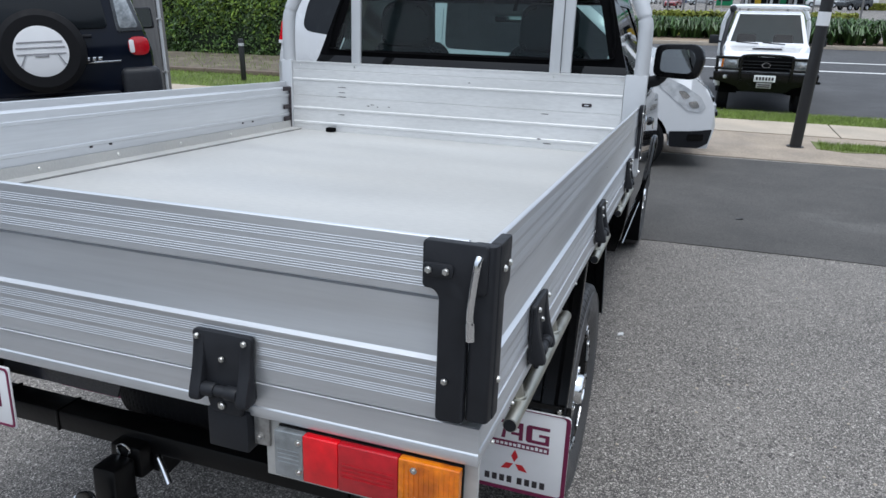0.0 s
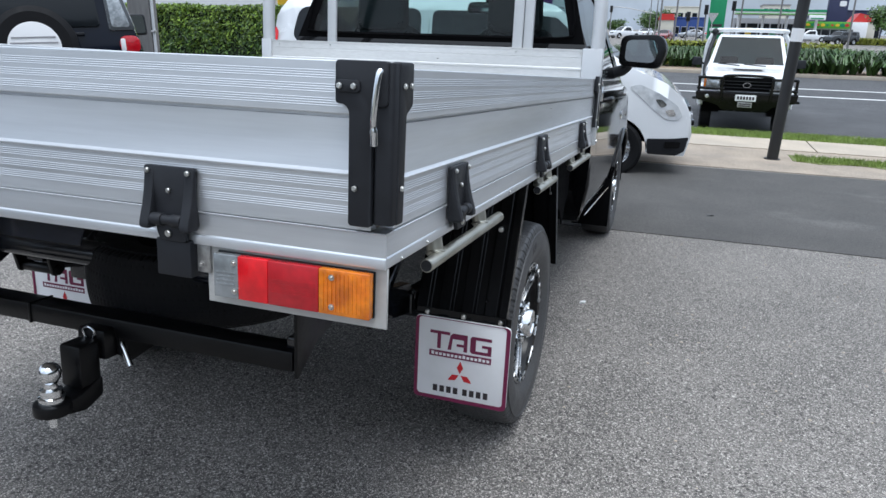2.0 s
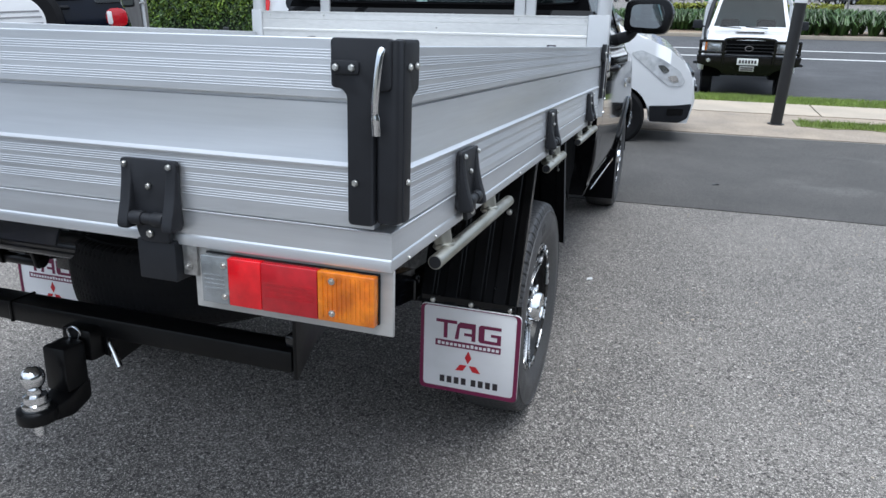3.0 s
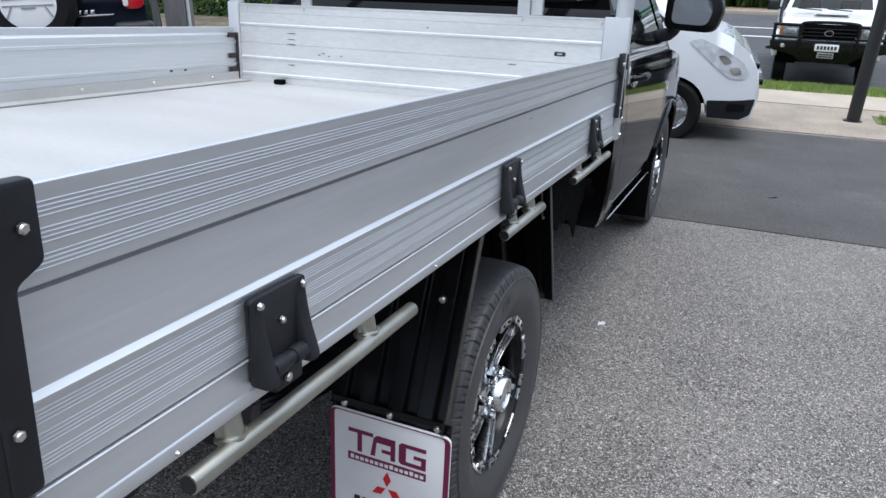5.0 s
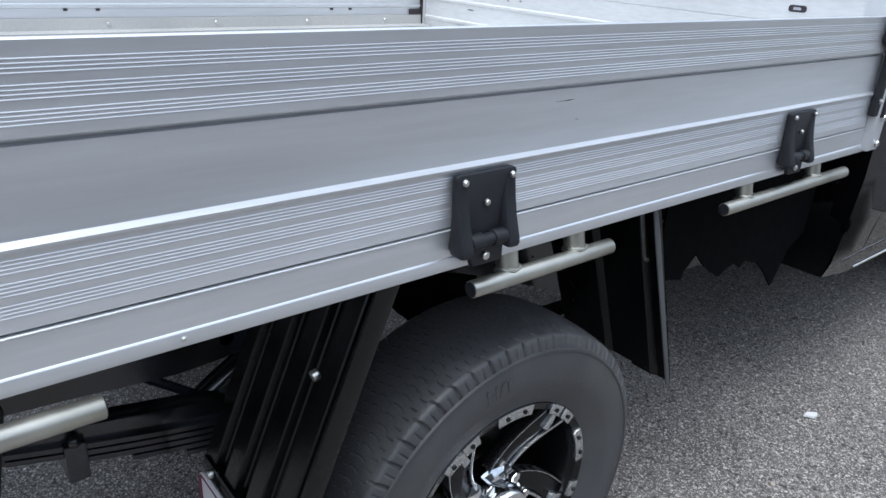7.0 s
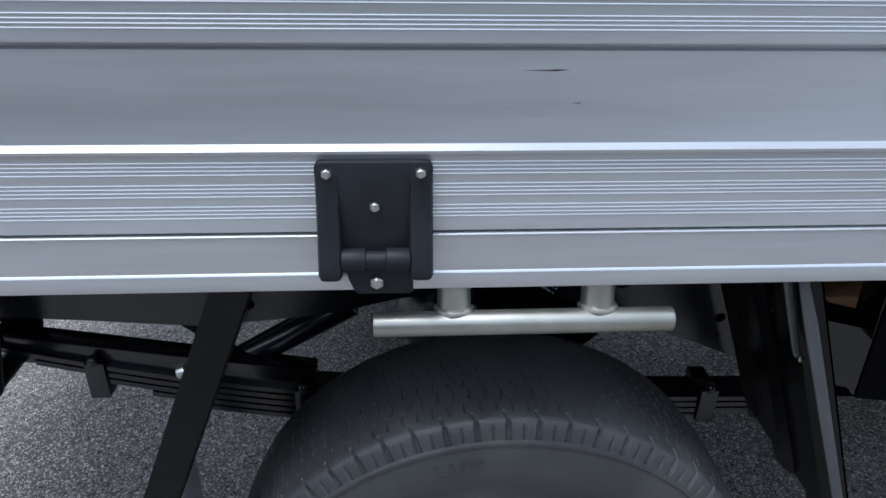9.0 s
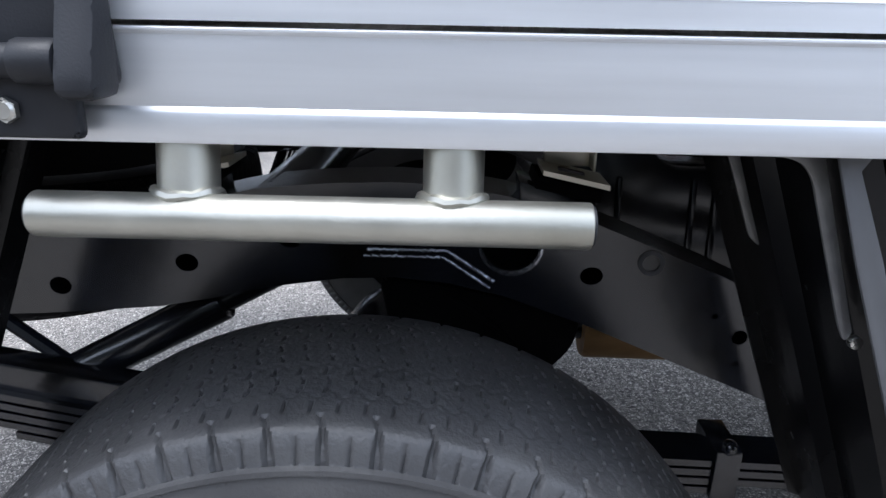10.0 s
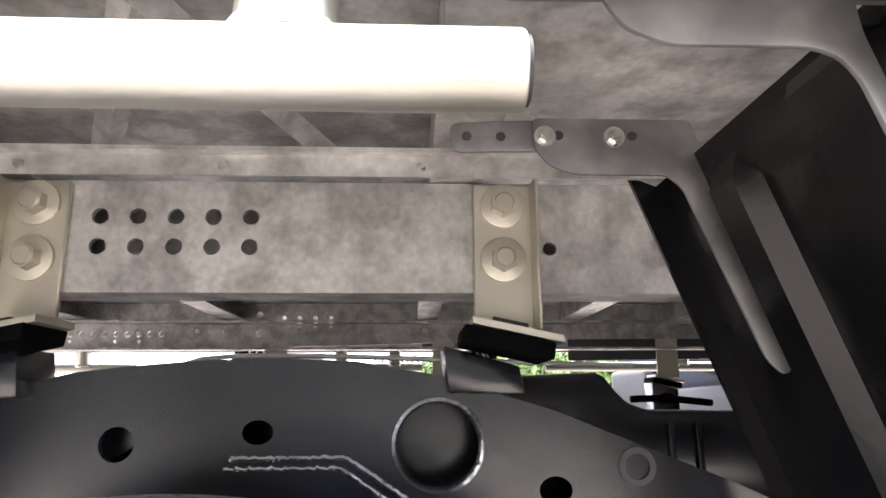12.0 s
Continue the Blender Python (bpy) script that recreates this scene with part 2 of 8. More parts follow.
CHROME = mat("chrome", (0.78, 0.79, 0.80), 0.10, 1.0, 0.03, 20, 0, rough_vary=0.04)
MACHINED = mat("machined_alloy", (0.58, 0.59, 0.60), 0.26, 1.0, 0.05, 20, 0, rough_vary=0.06)
BOLT = mat("zinc_plated_bolt", (0.66, 0.66, 0.63), 0.33, 1.0, 0.08, 60, 0.05, 300)
BLACK_PAINT = mat("black_car_paint", (0.003, 0.003, 0.0035), 0.05, 0, 0.1, 6, 0, rough_vary=0.02, spec=0.34)
GLOSS_BLACK = mat("gloss_black_rim", (0.005, 0.005, 0.0055), 0.22, 0, 0.1, 6, 0, rough_vary=0.04, spec=0.28)
WHITE_PAINT = mat("white_car_paint", (0.78, 0.79, 0.80), 0.25, 0, 0.03, 3, 0, coat=0.8, rough_vary=0.04)
NAVY_PAINT = mat("dark_navy_car_paint", (0.004, 0.006, 0.013), 0.10, 0, 0.1, 4, 0, rough_vary=0.04, spec=0.22)
SILVER_PAINT = mat("silver_car_paint", (0.42, 0.43, 0.45), 0.3, 0.5, 0.04, 4, 0, coat=0.7)
RED_PAINT = mat("dark_red_car_paint", (0.20, 0.012, 0.014), 0.25, 0, 0.05, 4, 0, coat=0.8)
TAN_CAN = mat("heat_tanned_steel", (0.36, 0.22, 0.10), 0.38, 0.7, 0.18, 9, 0.15, 50, (1, 1, 3), second=(0.22, 0.13, 0.07), second_scale=5)
FLAP_WHITE = mat("white_flap_rubber", (0.87, 0.865, 0.87), 0.45, 0, 0.03, 8, 0.08, 150, second=(0.80, 0.80, 0.79), second_scale=7, second_at=(0.5, 0.75))
MAROON = mat("maroon_print", (0.16, 0.010, 0.055), 0.45, 0, 0.06, 20, 0)
PRINT_RED = mat("red_print", (0.55, 0.012, 0.020), 0.45, 0, 0.06, 20, 0)
PRINT_DARK = mat("dark_print", (0.03, 0.022, 0.026), 0.5, 0, 0.06, 20, 0)
LENS_RED = mat("red_lamp_lens", (0.78, 0.004, 0.012), 0.12, 0, 0.15, 40, 0.15, 400, coat=0.6, second=(0.66, 0.003, 0.010), second_scale=16)
LENS_RED_DARK = mat("dark_red_reflector", (0.46, 0.004, 0.012), 0.16, 0, 0.15, 60, 0.25, 500, coat=0.6)
LENS_AMBER = mat("amber_lamp_lens", (0.84, 0.235, 0.004), 0.14, 0, 0.25, 40, 0.2, 300, coat=0.6, second=(0.62, 0.14, 0.003), second_scale=22)
LENS_CLEAR = mat("clear_lamp_lens", (0.34, 0.36, 0.37), 0.14, 0.4, 0.2, 40, 0.2, 400, coat=0.8, second=(0.20, 0.215, 0.22), second_scale=18)
GLASS = glass_mat("window_glass", (0.86, 0.95, 0.93), tint=0.80)
GLASS_SMOKE = glass_mat("green_tinted_windscreen", (0.75, 0.95, 0.92), tint=0.42)
GLASS_REAR = glass_mat("green_tinted_rear_glass", (0.74, 0.95, 0.93), tint=0.70, sheen=0.022)
GLASS_DARK = glass_mat("tinted_glass", (0.5, 0.55, 0.55), tint=0.18)
MIRROR = mat("mirror_glass", (0.80, 0.82, 0.82), 0.03, 1.0, 0.01, 5, 0, rough_vary=0.01)
SEAT = mat("dark_grey_seat_cloth", (0.020, 0.021, 0.024), 0.9, 0, 0.15, 40, 0.2, 300)
ASPHALT = asphalt_mat("old_grey_asphalt", (0.120, 0.111, 0.102), (0.54, 0.50, 0.455), 0.24)
ASPHALT_NEW = asphalt_mat("darker_asphalt", (0.083, 0.079, 0.075), (0.17, 0.162, 0.152), 0.10, stain=2.1, stain_at=(0.60, 0.74))
ROAD = asphalt_mat("street_asphalt", (0.075, 0.075, 0.078), (0.14, 0.14, 0.14), 0.10)
CONCRETE = mat("pale_concrete", (0.44, 0.375, 0.295), 0.85, 0, 0.10, 2.0, 0.2, 80, second=(0.36, 0.315, 0.26), second_scale=0.8, second_at=(0.45, 0.7), fine=0.12, fine_scale=60)
GRAVEL = mat("dusty_gravel_verge", (0.345, 0.285, 0.22), 0.95, 0, 0.16, 2.5, 0.5, 60, second=(0.25, 0.215, 0.18), second_scale=0.9, second_at=(0.4, 0.7), fine=0.22, fine_scale=50)
SOIL = mat("dry_garden_soil", (0.22, 0.16, 0.11), 0.95, 0, 0.2, 3, 0.6, 40, second=(0.30, 0.24, 0.17), second_scale=1.4)
BED_SOIL = mat("leaf_littered_soil", (0.115, 0.095, 0.070), 0.95, 0, 0.3, 5, 0.6, 40, second=(0.175, 0.150, 0.105), second_scale=2.2)
TURF = mat("turf", (0.115, 0.150, 0.038), 0.9, 0, 0.25, 2.0, 0.8, 60, second=(0.165, 0.175, 0.060), second_scale=0.7)
BLADE = random_tint(mat("grass_blade", (0.185, 0.255, 0.05), 0.7, 0, 0.2, 2, 0), 0.6, 1.4)
LEAF = random_tint(mat("hedge_leaf", (0.038, 0.082, 0.011), 0.45, 0, 0.3, 1.2, 0, second=(0.070, 0.125, 0.017), second_scale=2.5), 0.45, 1.6)
# hedge-top leaves: the sky's light put into a paler leaf colour
LEAF_LIT = random_tint(mat("lit_hedge_leaf", (0.125, 0.200, 0.018), 0.5, 0, 0.3, 1.2, 0, second=(0.17, 0.25, 0.03), second_scale=2.5), 0.6, 1.4)
STRAP = random_tint(mat("strap_leaf", (0.045, 0.095, 0.020), 0.4, 0, 0.25, 1.5, 0), 0.5, 1.6)
SHRUB_YELLOW = random_tint(mat("yellow_green_shrub_leaf", (0.20, 0.22, 0.020), 0.6, 0, 0.25, 1.5, 0), 0.6, 1.4)
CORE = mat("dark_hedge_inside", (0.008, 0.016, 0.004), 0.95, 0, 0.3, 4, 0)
BARK = mat("bark", (0.12, 0.09, 0.065), 0.9, 0, 0.25, 12, 0.5, 60)
POST_BLACK = mat("black_post_paint", (0.016, 0.016, 0.017), 0.5, 0, 0.15, 8, 0.08, 80)
POST_GREY = mat("weathered_grey_post", (0.17, 0.165, 0.16), 0.8, 0, 0.18, 6, 0.3, 60, (4, 4, 0.5))
TIMBER = mat("weathered_timber_edging", (0.17, 0.13, 0.10), 0.85, 0, 0.2, 8, 0.4, 60, (1, 6, 6))
LINE_WHITE = mat("white_line_paint", (0.75, 0.75, 0.73), 0.8, 0, 0.1, 6, 0.2, 80)
SIGN_WHITE = mat("white_board", (0.78, 0.78, 0.78), 0.5, 0, 0.03, 3, 0)
SIGN_GREEN = mat("green_board", (0.010, 0.22, 0.085), 0.45, 0, 0.06, 3, 0)
SIGN_LIME = mat("lime_board", (0.10, 0.36, 0.03), 0.45, 0, 0.06, 3, 0)
SIGN_YELLOW = mat("yellow_board", (0.72, 0.46, 0.02), 0.5, 0, 0.05, 3, 0)
SIGN_PURPLE = mat("purple_board", (0.09, 0.02, 0.14), 0.5, 0, 0.05, 3, 0)
SIGN_RED = mat("red_board", (0.50, 0.025, 0.02), 0.5, 0, 0.05, 3, 0)
WALL_BLUE = mat("blue_cladding", (0.020, 0.055, 0.22), 0.5, 0, 0.08, 0.5, 0)
WALL_NAVY = mat("navy_cladding", (0.018, 0.022, 0.065), 0.5, 0, 0.08, 0.5, 0)
WALL_CREAM = mat("cream_render", (0.58, 0.55, 0.46), 0.8, 0, 0.08, 0.5, 0)
WALL_DARK = mat("dark_green_grey_wall", (0.06, 0.065, 0.06), 0.8, 0, 0.12, 0.6, 0.1, 20)
WALL_GREY = mat("grey_cladding", (0.28, 0.28, 0.29), 0.7, 0, 0.08, 0.5, 0)
SKIN_DARK = mat("shaded_shop_glass", (0.009, 0.011, 0.013), 0.12, 0, 0.1, 1, 0, spec=0.25)

# ---------------------------------------------------------------- mesh tools


def part(name, bm, material, parent=None, label="", m=None, smooth=38, kind=""):
    me = bpy.data.meshes.new(name)
    bmesh.ops.recalc_face_normals(bm, faces=bm.faces)
    bm.to_mesh(me)
    bm.free()
    for x in material if isinstance(material, (list, tuple)) else (material,):
        me.materials.append(x)
    if smooth:
        me.polygons.foreach_set("use_smooth", [True] * len(me.polygons))
        me.set_sharp_from_angle(angle=radians(smooth))
    ob = new(name, me)
    ob.parent = parent
    if m is not None:
        ob.matrix_basis = m
    return tagged(ob, label, kind=kind)


def again(ob, m, parent=None):
    """Another part on the same mesh, with its own pieces."""
    o = ob.copy()
    scene.collection.objects.link(o)
    o.parent = parent or ob.parent
    o.matrix_basis = m
    for c in ob.children:
        again(c, c.matrix_basis.copy(), o)
    return o


def thing(name, label, category, m=None, group="", kind=""):
    ob = new(name)
    ob.empty_display_size = 0.1
    if m is not None:
        ob.matrix_world = m
    return tagged(ob, label, category, group, kind)


def nb():
    return bmesh.new()


def box(bm, lo, hi, bevel=0.0, seg=2):
    c = [(a + b) / 2 for a, b in zip(lo, hi)]
    r = bmesh.ops.create_cube(bm, size=1, matrix=Matrix.Translation(c) @ Matrix.Diagonal((*[abs(b - a) for a, b in zip(lo, hi)], 1)))
    if bevel:
        edges = list({e for v in r["verts"] for e in v.link_edges})
        bmesh.ops.bevel(bm, geom=edges, offset=bevel, segments=seg, affect="EDGES", profile=0.5)
    return bm


def cyl(bm, p0, p1, r, r2=None, seg=18, bevel=0.0):
    p0, p1 = Vector(p0), Vector(p1)
    d = p1 - p0
    m = Matrix.Translation((p0 + p1) / 2) @ d.to_track_quat("Z", "Y").to_matrix().to_4x4()
    res = bmesh.ops.create_cone(bm, cap_ends=True, segments=seg, radius1=r, radius2=r if r2 is None else r2, depth=d.length, matrix=m)
    if bevel:
        caps = [f for f in {f for v in res["verts"] for f in v.link_faces} if len(f.verts) == seg]
        bmesh.ops.bevel(bm, geom=list({e for f in caps for e in f.edges}), offset=bevel, segments=2, affect="EDGES", profile=0.5)
    return bm


AX = {"x": lambda u, v, a: (a, u, v), "y": lambda u, v, a: (u, a, v), "z": lambda u, v, a: (u, v, a)}


def prism(bm, pts, axis, a, b, bevel=0.0):
    """A polygon (u, v) drawn out along an axis from a to b."""
    f = AX[axis]
    va = [bm.verts.new(f(u, v, a)) for u, v in pts]
    vb = [bm.verts.new(f(u, v, b)) for u, v in pts]
    n = len(pts)
    faces = [bm.faces.new(va), bm.faces.new(vb[::-1])]
    for i in range(n):
        faces.append(bm.faces.new((va[i], vb[i], vb[(i + 1) % n], va[(i + 1) % n])))
    if bevel:
        bmesh.ops.recalc_face_normals(bm, faces=faces)
        edges = list({e for fc in faces for e in fc.edges})
        bmesh.ops.bevel(bm, geom=edges, offset=bevel, segments=2, affect="EDGES", profile=0.5)
    return bm


def circle(u, v, r, n=20, r2=None, turn=0.0):
    return [(u + r * math.cos(turn + 2 * math.pi * i / n), v + (r2 or r) * math.sin(turn + 2 * math.pi * i / n)) for i in range(n)]


def rounded(pts, r, n=4):
    """The polygon with its corners rounded."""
    out = []
    k = len(pts)
    for i in range(k):
        p, a, b = Vector(pts[i]), Vector(pts[i - 1]), Vector(pts[(i + 1) % k])
        da, db = (a - p), (b - p)
        rr = min(r, da.length * 0.45, db.length * 0.45)
        s, e = p + da.normalized() * rr, p + db.normalized() * rr
        for j in range(n + 1):
            t = j / n
            q = s * (1 - t) ** 2 + p * 2 * t * (1 - t) + e * t ** 2
            out.append((q.x, q.y))
    return out


def plate(bm, outline, holes, axis, a, b):
    """A flat plate with openings that go through it."""
    f = AX[axis]
    loops = []
    edges = []
    for pts in (outline, *holes):
        vs = [bm.verts.new(f(u, v, a)) for u, v in pts]
        loops.append(vs)
        edges += [bm.edges.new((vs[i], vs[(i + 1) % len(vs)])) for i in range(len(vs))]
    r = bmesh.ops.triangle_fill(bm, use_beauty=True, use_dissolve=False, edges=edges)
    faces = [g for g in r["geom"] if isinstance(g, bmesh.types.BMFace)]
    other = {}
    for vs in loops:
        for v in vs:
            co = list(v.co)
            co["xyz".index(axis)] = b
            other[v] = bm.verts.new(co)
    for fc in faces:
        bm.faces.new([other[v] for v in reversed(fc.verts)])
    for vs in loops:
        for i in range(len(vs)):
            p, q = vs[i], vs[(i + 1) % len(vs)]
            bm.faces.new((p, q, other[q], other[p]))
    return bm


def sweep(bm, path, r, seg=12, caps=True):
    """A round bar along a path of points."""
    pts = [Vector(p) for p in path]
    rings = []
    up = Vector((0, 0, 1))
    for i, p in enumerate(pts):
        d = (pts[min(i + 1, len(pts) - 1)] - pts[max(i - 1, 0)]).normalized()
        if abs(d.dot(up)) > 0.95:
            side = d.cross(Vector((0, 1, 0))).normalized()
        else:
            side = d.cross(up).normalized()
        if rings and side.dot(last) < 0:
            side = -side
        last = side
        oth = side.cross(d).normalized()
        rr = r[i] if isinstance(r, (list, tuple)) else r
        rings.append([bm.verts.new(p + rr * (math.cos(2 * math.pi * k / seg) * side + math.sin(2 * math.pi * k / seg) * oth)) for k in range(seg)])
    for a, b in zip(rings, rings[1:]):
        for k in range(seg):
            bm.faces.new((a[k], a[(k + 1) % seg], b[(k + 1) % seg], b[k]))
    if caps:
        bm.faces.new(rings[0][::-1])
        bm.faces.new(rings[-1])
    return bm


def smooth_path(pts, n=6):
    """A path through points with soft bends (Catmull-Rom)."""
    p = [Vector(q) for q in pts]
    p = [p[0] * 2 - p[1]] + p + [p[-1] * 2 - p[-2]]
    out = []
    for i in range(1, len(p) - 2):
        for j in range(n):
            t = j / n
            out.append(0.5 * (2 * p[i] + (p[i + 1] - p[i - 1]) * t + (2 * p[i - 1] - 5 * p[i] + 4 * p[i + 1] - p[i + 2]) * t * t + (3 * p[i] - p[i - 1] - 3 * p[i + 1] + p[i + 2]) * t ** 3))
    return out + [p[-2]]


def lathe(bm, profile, c, axis="x", seg=48):
    """Rings of (radius, place along the axis) turned round an axis through c."""
    rings = []
    for r, h in profile:
        ring = []
        for k in range(seg):
            a = 2 * math.pi * k / seg
            u, v = r * math.cos(a), r * math.sin(a)
            o = {"x": (h, u, v), "y": (u, h, v), "z": (u, v, h)}[axis]
            ring.append(bm.verts.new((c[0] + o[0], c[1] + o[1], c[2] + o[2])))
        rings.append(ring)
    for a, b in zip(rings, rings[1:]):
        for k in range(seg):
            bm.faces.new((a[k], a[(k + 1) % seg], b[(k + 1) % seg], b[k]))
    return bm


def ball(bm, c, r, seg=16, squash=(1, 1, 1)):
    bmesh.ops.create_uvsphere(bm, u_segments=seg, v_segments=seg // 2, radius=r, matrix=Matrix.Translation(c) @ Matrix.Diagonal((*squash, 1)))
    return bm


def hexbolt(bm, p, way, r=0.008, h=0.006, washer=True):
    """A hexagon head on a washer; way points out of the surface."""
    p, w = Vector(p), Vector(way).normalized()
    if washer:
        cyl(bm, p, p + w * 0.0018, r * 1.45, seg=18)
    cyl(bm, p + w * 0.0015, p + w * (0.0015 + h), r, r * 0.94, seg=6)
    cyl(bm, p + w * (0.0015 + h), p + w * (0.003 + h), r * 0.78, r * 0.6, seg=12)
    return bm


def skin(bm, outline, holes, fx, zcuts, ycuts=()):
    """A curved side panel: drawn in (y, z), cut into strips, then bent out to x = fx(y, z)."""
    edges = []
    fresh = []
    for pts in (outline, *holes):
        vs = [bm.verts.new((0, u, v)) for u, v in pts]
        fresh += vs
        edges += [bm.edges.new((vs[i], vs[(i + 1) % len(vs)])) for i in range(len(vs))]
    r = bmesh.ops.triangle_fill(bm, use_beauty=True, use_dissolve=False, edges=edges)
    geom = [g for g in r["geom"]] + fresh + edges
    geom = list({g for g in geom if g.is_valid})
    for axis, cuts in ((2, zcuts), (1, ycuts)):
        for c in cuts:
            co, no = [0, 0, 0], [0, 0, 0]
            co[axis], no[axis] = c, 1
            rr = bmesh.ops.bisect_plane(bm, geom=geom, plane_co=co, plane_no=no)
            geom = rr["geom"]
    verts = [g for g in geom if isinstance(g, bmesh.types.BMVert)]
    for v in verts:
        v.co.x = fx(v.co.y, v.co.z)
    return bm


def interp(table):
    xs, ys = zip(*table)
    return lambda v: float(np.interp(v, xs, ys))


def text_mesh(body, size, extrude=0.001, align="CENTER"):
    cu = bpy.data.curves.new("lettering", "FONT")
    cu.body, cu.size, cu.extrude, cu.align_x, cu.align_y = body, size, extrude, align, "CENTER"
    tmp = new("lettering", cu)
    me = bpy.data.meshes.new_from_object(tmp.evaluated_get(bpy.context.evaluated_depsgraph_get()))
    bpy.data.objects.remove(tmp)
    return me


def scatter_mesh(name, verts, faces, material, parent=None, label="", smooth=False):
    me = bpy.data.meshes.new(name)
    me.from_pydata(verts, [], faces)
    me.materials.append(material)
    ob = new(name, me)
    ob.parent = parent
    if smooth:
        me.polygons.foreach_set("use_smooth", [True] * len(me.polygons))
    return tagged(ob, label)

# ---------------------------------------------------------------- ground
LEVEL = interp([(-900, 0.0), (-9, 0.0), (1.3, -0.136), (2.0, -0.145), (2.4, -0.153), (2.75, -0.168), (7, -0.409), (9, -0.48), (11.5, -0.51), (14.2, -0.51)])


def strip(bm, x0, x1, y0, y1, lift, thick, skew=0.0, nx=1, ny=8, flat=None, rough_edge=0.0):
    """A slab that follows the fall of the ground; skew: how far its far end runs on, in metres per metre of x."""
    def z(y):
        return LEVEL(y) if flat is None else flat(y) if callable(flat) else flat
    rows = []
    for j in range(ny + 1):
        row = []
        for i in range(nx + 1):
            x = x0 + (x1 - x0) * i / nx
            y = y0 + (y1 - y0) * j / ny + skew * (x - (x0 + x1) / 2)
            if rough_edge and j in (0, ny):
                y += rough_edge * noise.noise((x * 2.1, y * 0.3, 1.7))
            row.append((x, y))
        rows.append(row)
    top = [[bm.verts.new((x, y, z(y) + lift)) for x, y in r] for r in rows]
    bot = [[bm.verts.new((x, y, z(y) + lift - thick)) for x, y in r] for r in rows]
    for j in range(ny):
        for i in range(nx):
            bm.faces.new((top[j][i], top[j][i + 1], top[j + 1][i + 1], top[j + 1][i]))
    for i in range(nx):
        bm.faces.new((top[0][i], bot[0][i], bot[0][i + 1], top[0][i + 1]))
        bm.faces.new((top[ny][i + 1], bot[ny][i + 1], bot[ny][i], top[ny][i]))
    for j in range(ny):
        bm.faces.new((top[j][0], top[j + 1][0], bot[j + 1][0], bot[j][0]))
        bm.faces.new((top[j][nx], bot[j][nx], bot[j + 1][nx], top[j + 1][nx]))
    return bm


bm = nb()
ys = [-900, -60, -20, -9.0, -5, -1, 1.3, 2.0, 2.4, 2.75, 4.6, 7.0, 8, 9.0, 10.2, 11.5, 12.14, 14.0, 14.25, 21, 60, 100, 130, 300, 2500]
xs = [-1500, -200, -40, -12, -3, 0, 3, 8, 20, 60, 300, 1500]


FAR = interp([(59, -0.60), (100, -0.25), (130, 0.0), (3000, 0.0)])
STREET = interp([(14.0, -0.73), (21, -0.60), (60, -0.60)])


def ground_z(x, y):
    if y < 14.1:
        return LEVEL(y) - (max(0.0, (y - 12.14) / 1.86 * 0.14) if x > -3.5 else 0)
    if y > 59:
        return FAR(y)
    return STREET(y) - 0.01 if x > -3.5 else -0.60


def lawn_fall(y):
    return LEVEL(y) - max(0.0, (y - 12.14) / 1.86 * 0.13)


grid = [[bm.verts.new((x, y, ground_z(x, y))) for x in xs] for y in ys]
for j in range(len(ys) - 1):
    for i in range(len(xs) - 1):
        bm.faces.new((grid[j][i], grid[j][i + 1], grid[j + 1][i + 1], grid[j + 1][i]))
ground = part("ground", bm, ASPHALT, None, "worn grey car park asphalt with pale stone chips", smooth=0)
tagged(ground, category="ground", kind="structure")

bm = strip(nb(), -14, 30, 4.62, 8.85, 0.006, 0.05, 0.02, 60, 8, rough_edge=0.05)
tagged(part("driveway", bm, ASPHALT_NEW, None, "darker newer asphalt patch across the driveway", smooth=0), category="driveway", kind="structure")
bm = strip(nb(), -40, 60, 8.86, 10.9, 0.010, 0.05, 0.0, 80, 6, rough_edge=0.10)
tagged(part("verge", bm, GRAVEL, None, "dusty pale gravel verge beside the footpath", smooth=0), category="verge", kind="structure")
bm = nb()
footpath = thing("footpath", "pale concrete footpath in long slabs with joints", "footpath", kind="structure")
x = -40.0
while x < 60:
    b = strip(nb(), x + 0.012, x + 2.388, 10.90, 12.14, 0.022, 0.06, 0.0, 1, 2)
    part("slab", b, CONCRETE, footpath, smooth=0)
    x += 2.4
bm.free()
bm = strip(nb(), -40, -3, 12.14, 14.34, 0.02, 0.06, 0.0, 40, 4, rough_edge=0.07)
tagged(part("lawn", bm, TURF, None, "green turf beside the van", smooth=0), category="lawn", kind="structure")
bm = strip(nb(), -3, 60, 12.14, 14.0, 0.02, 0.06, 0.0, 80, 4, flat=lawn_fall, rough_edge=0.07)
tagged(part("lawn", bm, TURF, None, "green nature strip of mown turf by the street", smooth=0), category="lawn", kind="structure")
bm = strip(nb(), 2.75, 6.5, 9.75, 10.35, 0.016, 0.03, 0.0, 24, 4, rough_edge=0.25)
tagged(part("lawn", bm, TURF, None, "small green grass patch in the gravel verge", smooth=0), category="lawn", kind="structure")
kerb = thing("kerb", "weathered concrete street kerb along the turf", "kerb", kind="structure")
x = -2.0
while x < 60:
    b = nb()
    box(b, (x + 0.006, 14.0, -0.80), (x + 1.794, 14.16, -0.625), 0.02)
    part("kerb_stone", b, CONCRETE, kerb)
    x += 1.8
bm = strip(nb(), -3, 120, 14.16, 33.6, 0.006, 0.04, 0, 1, 12, flat=STREET)
tagged(part("road", bm, ROAD, None, "dark grey two-lane street asphalt", smooth=0), category="road", kind="structure")
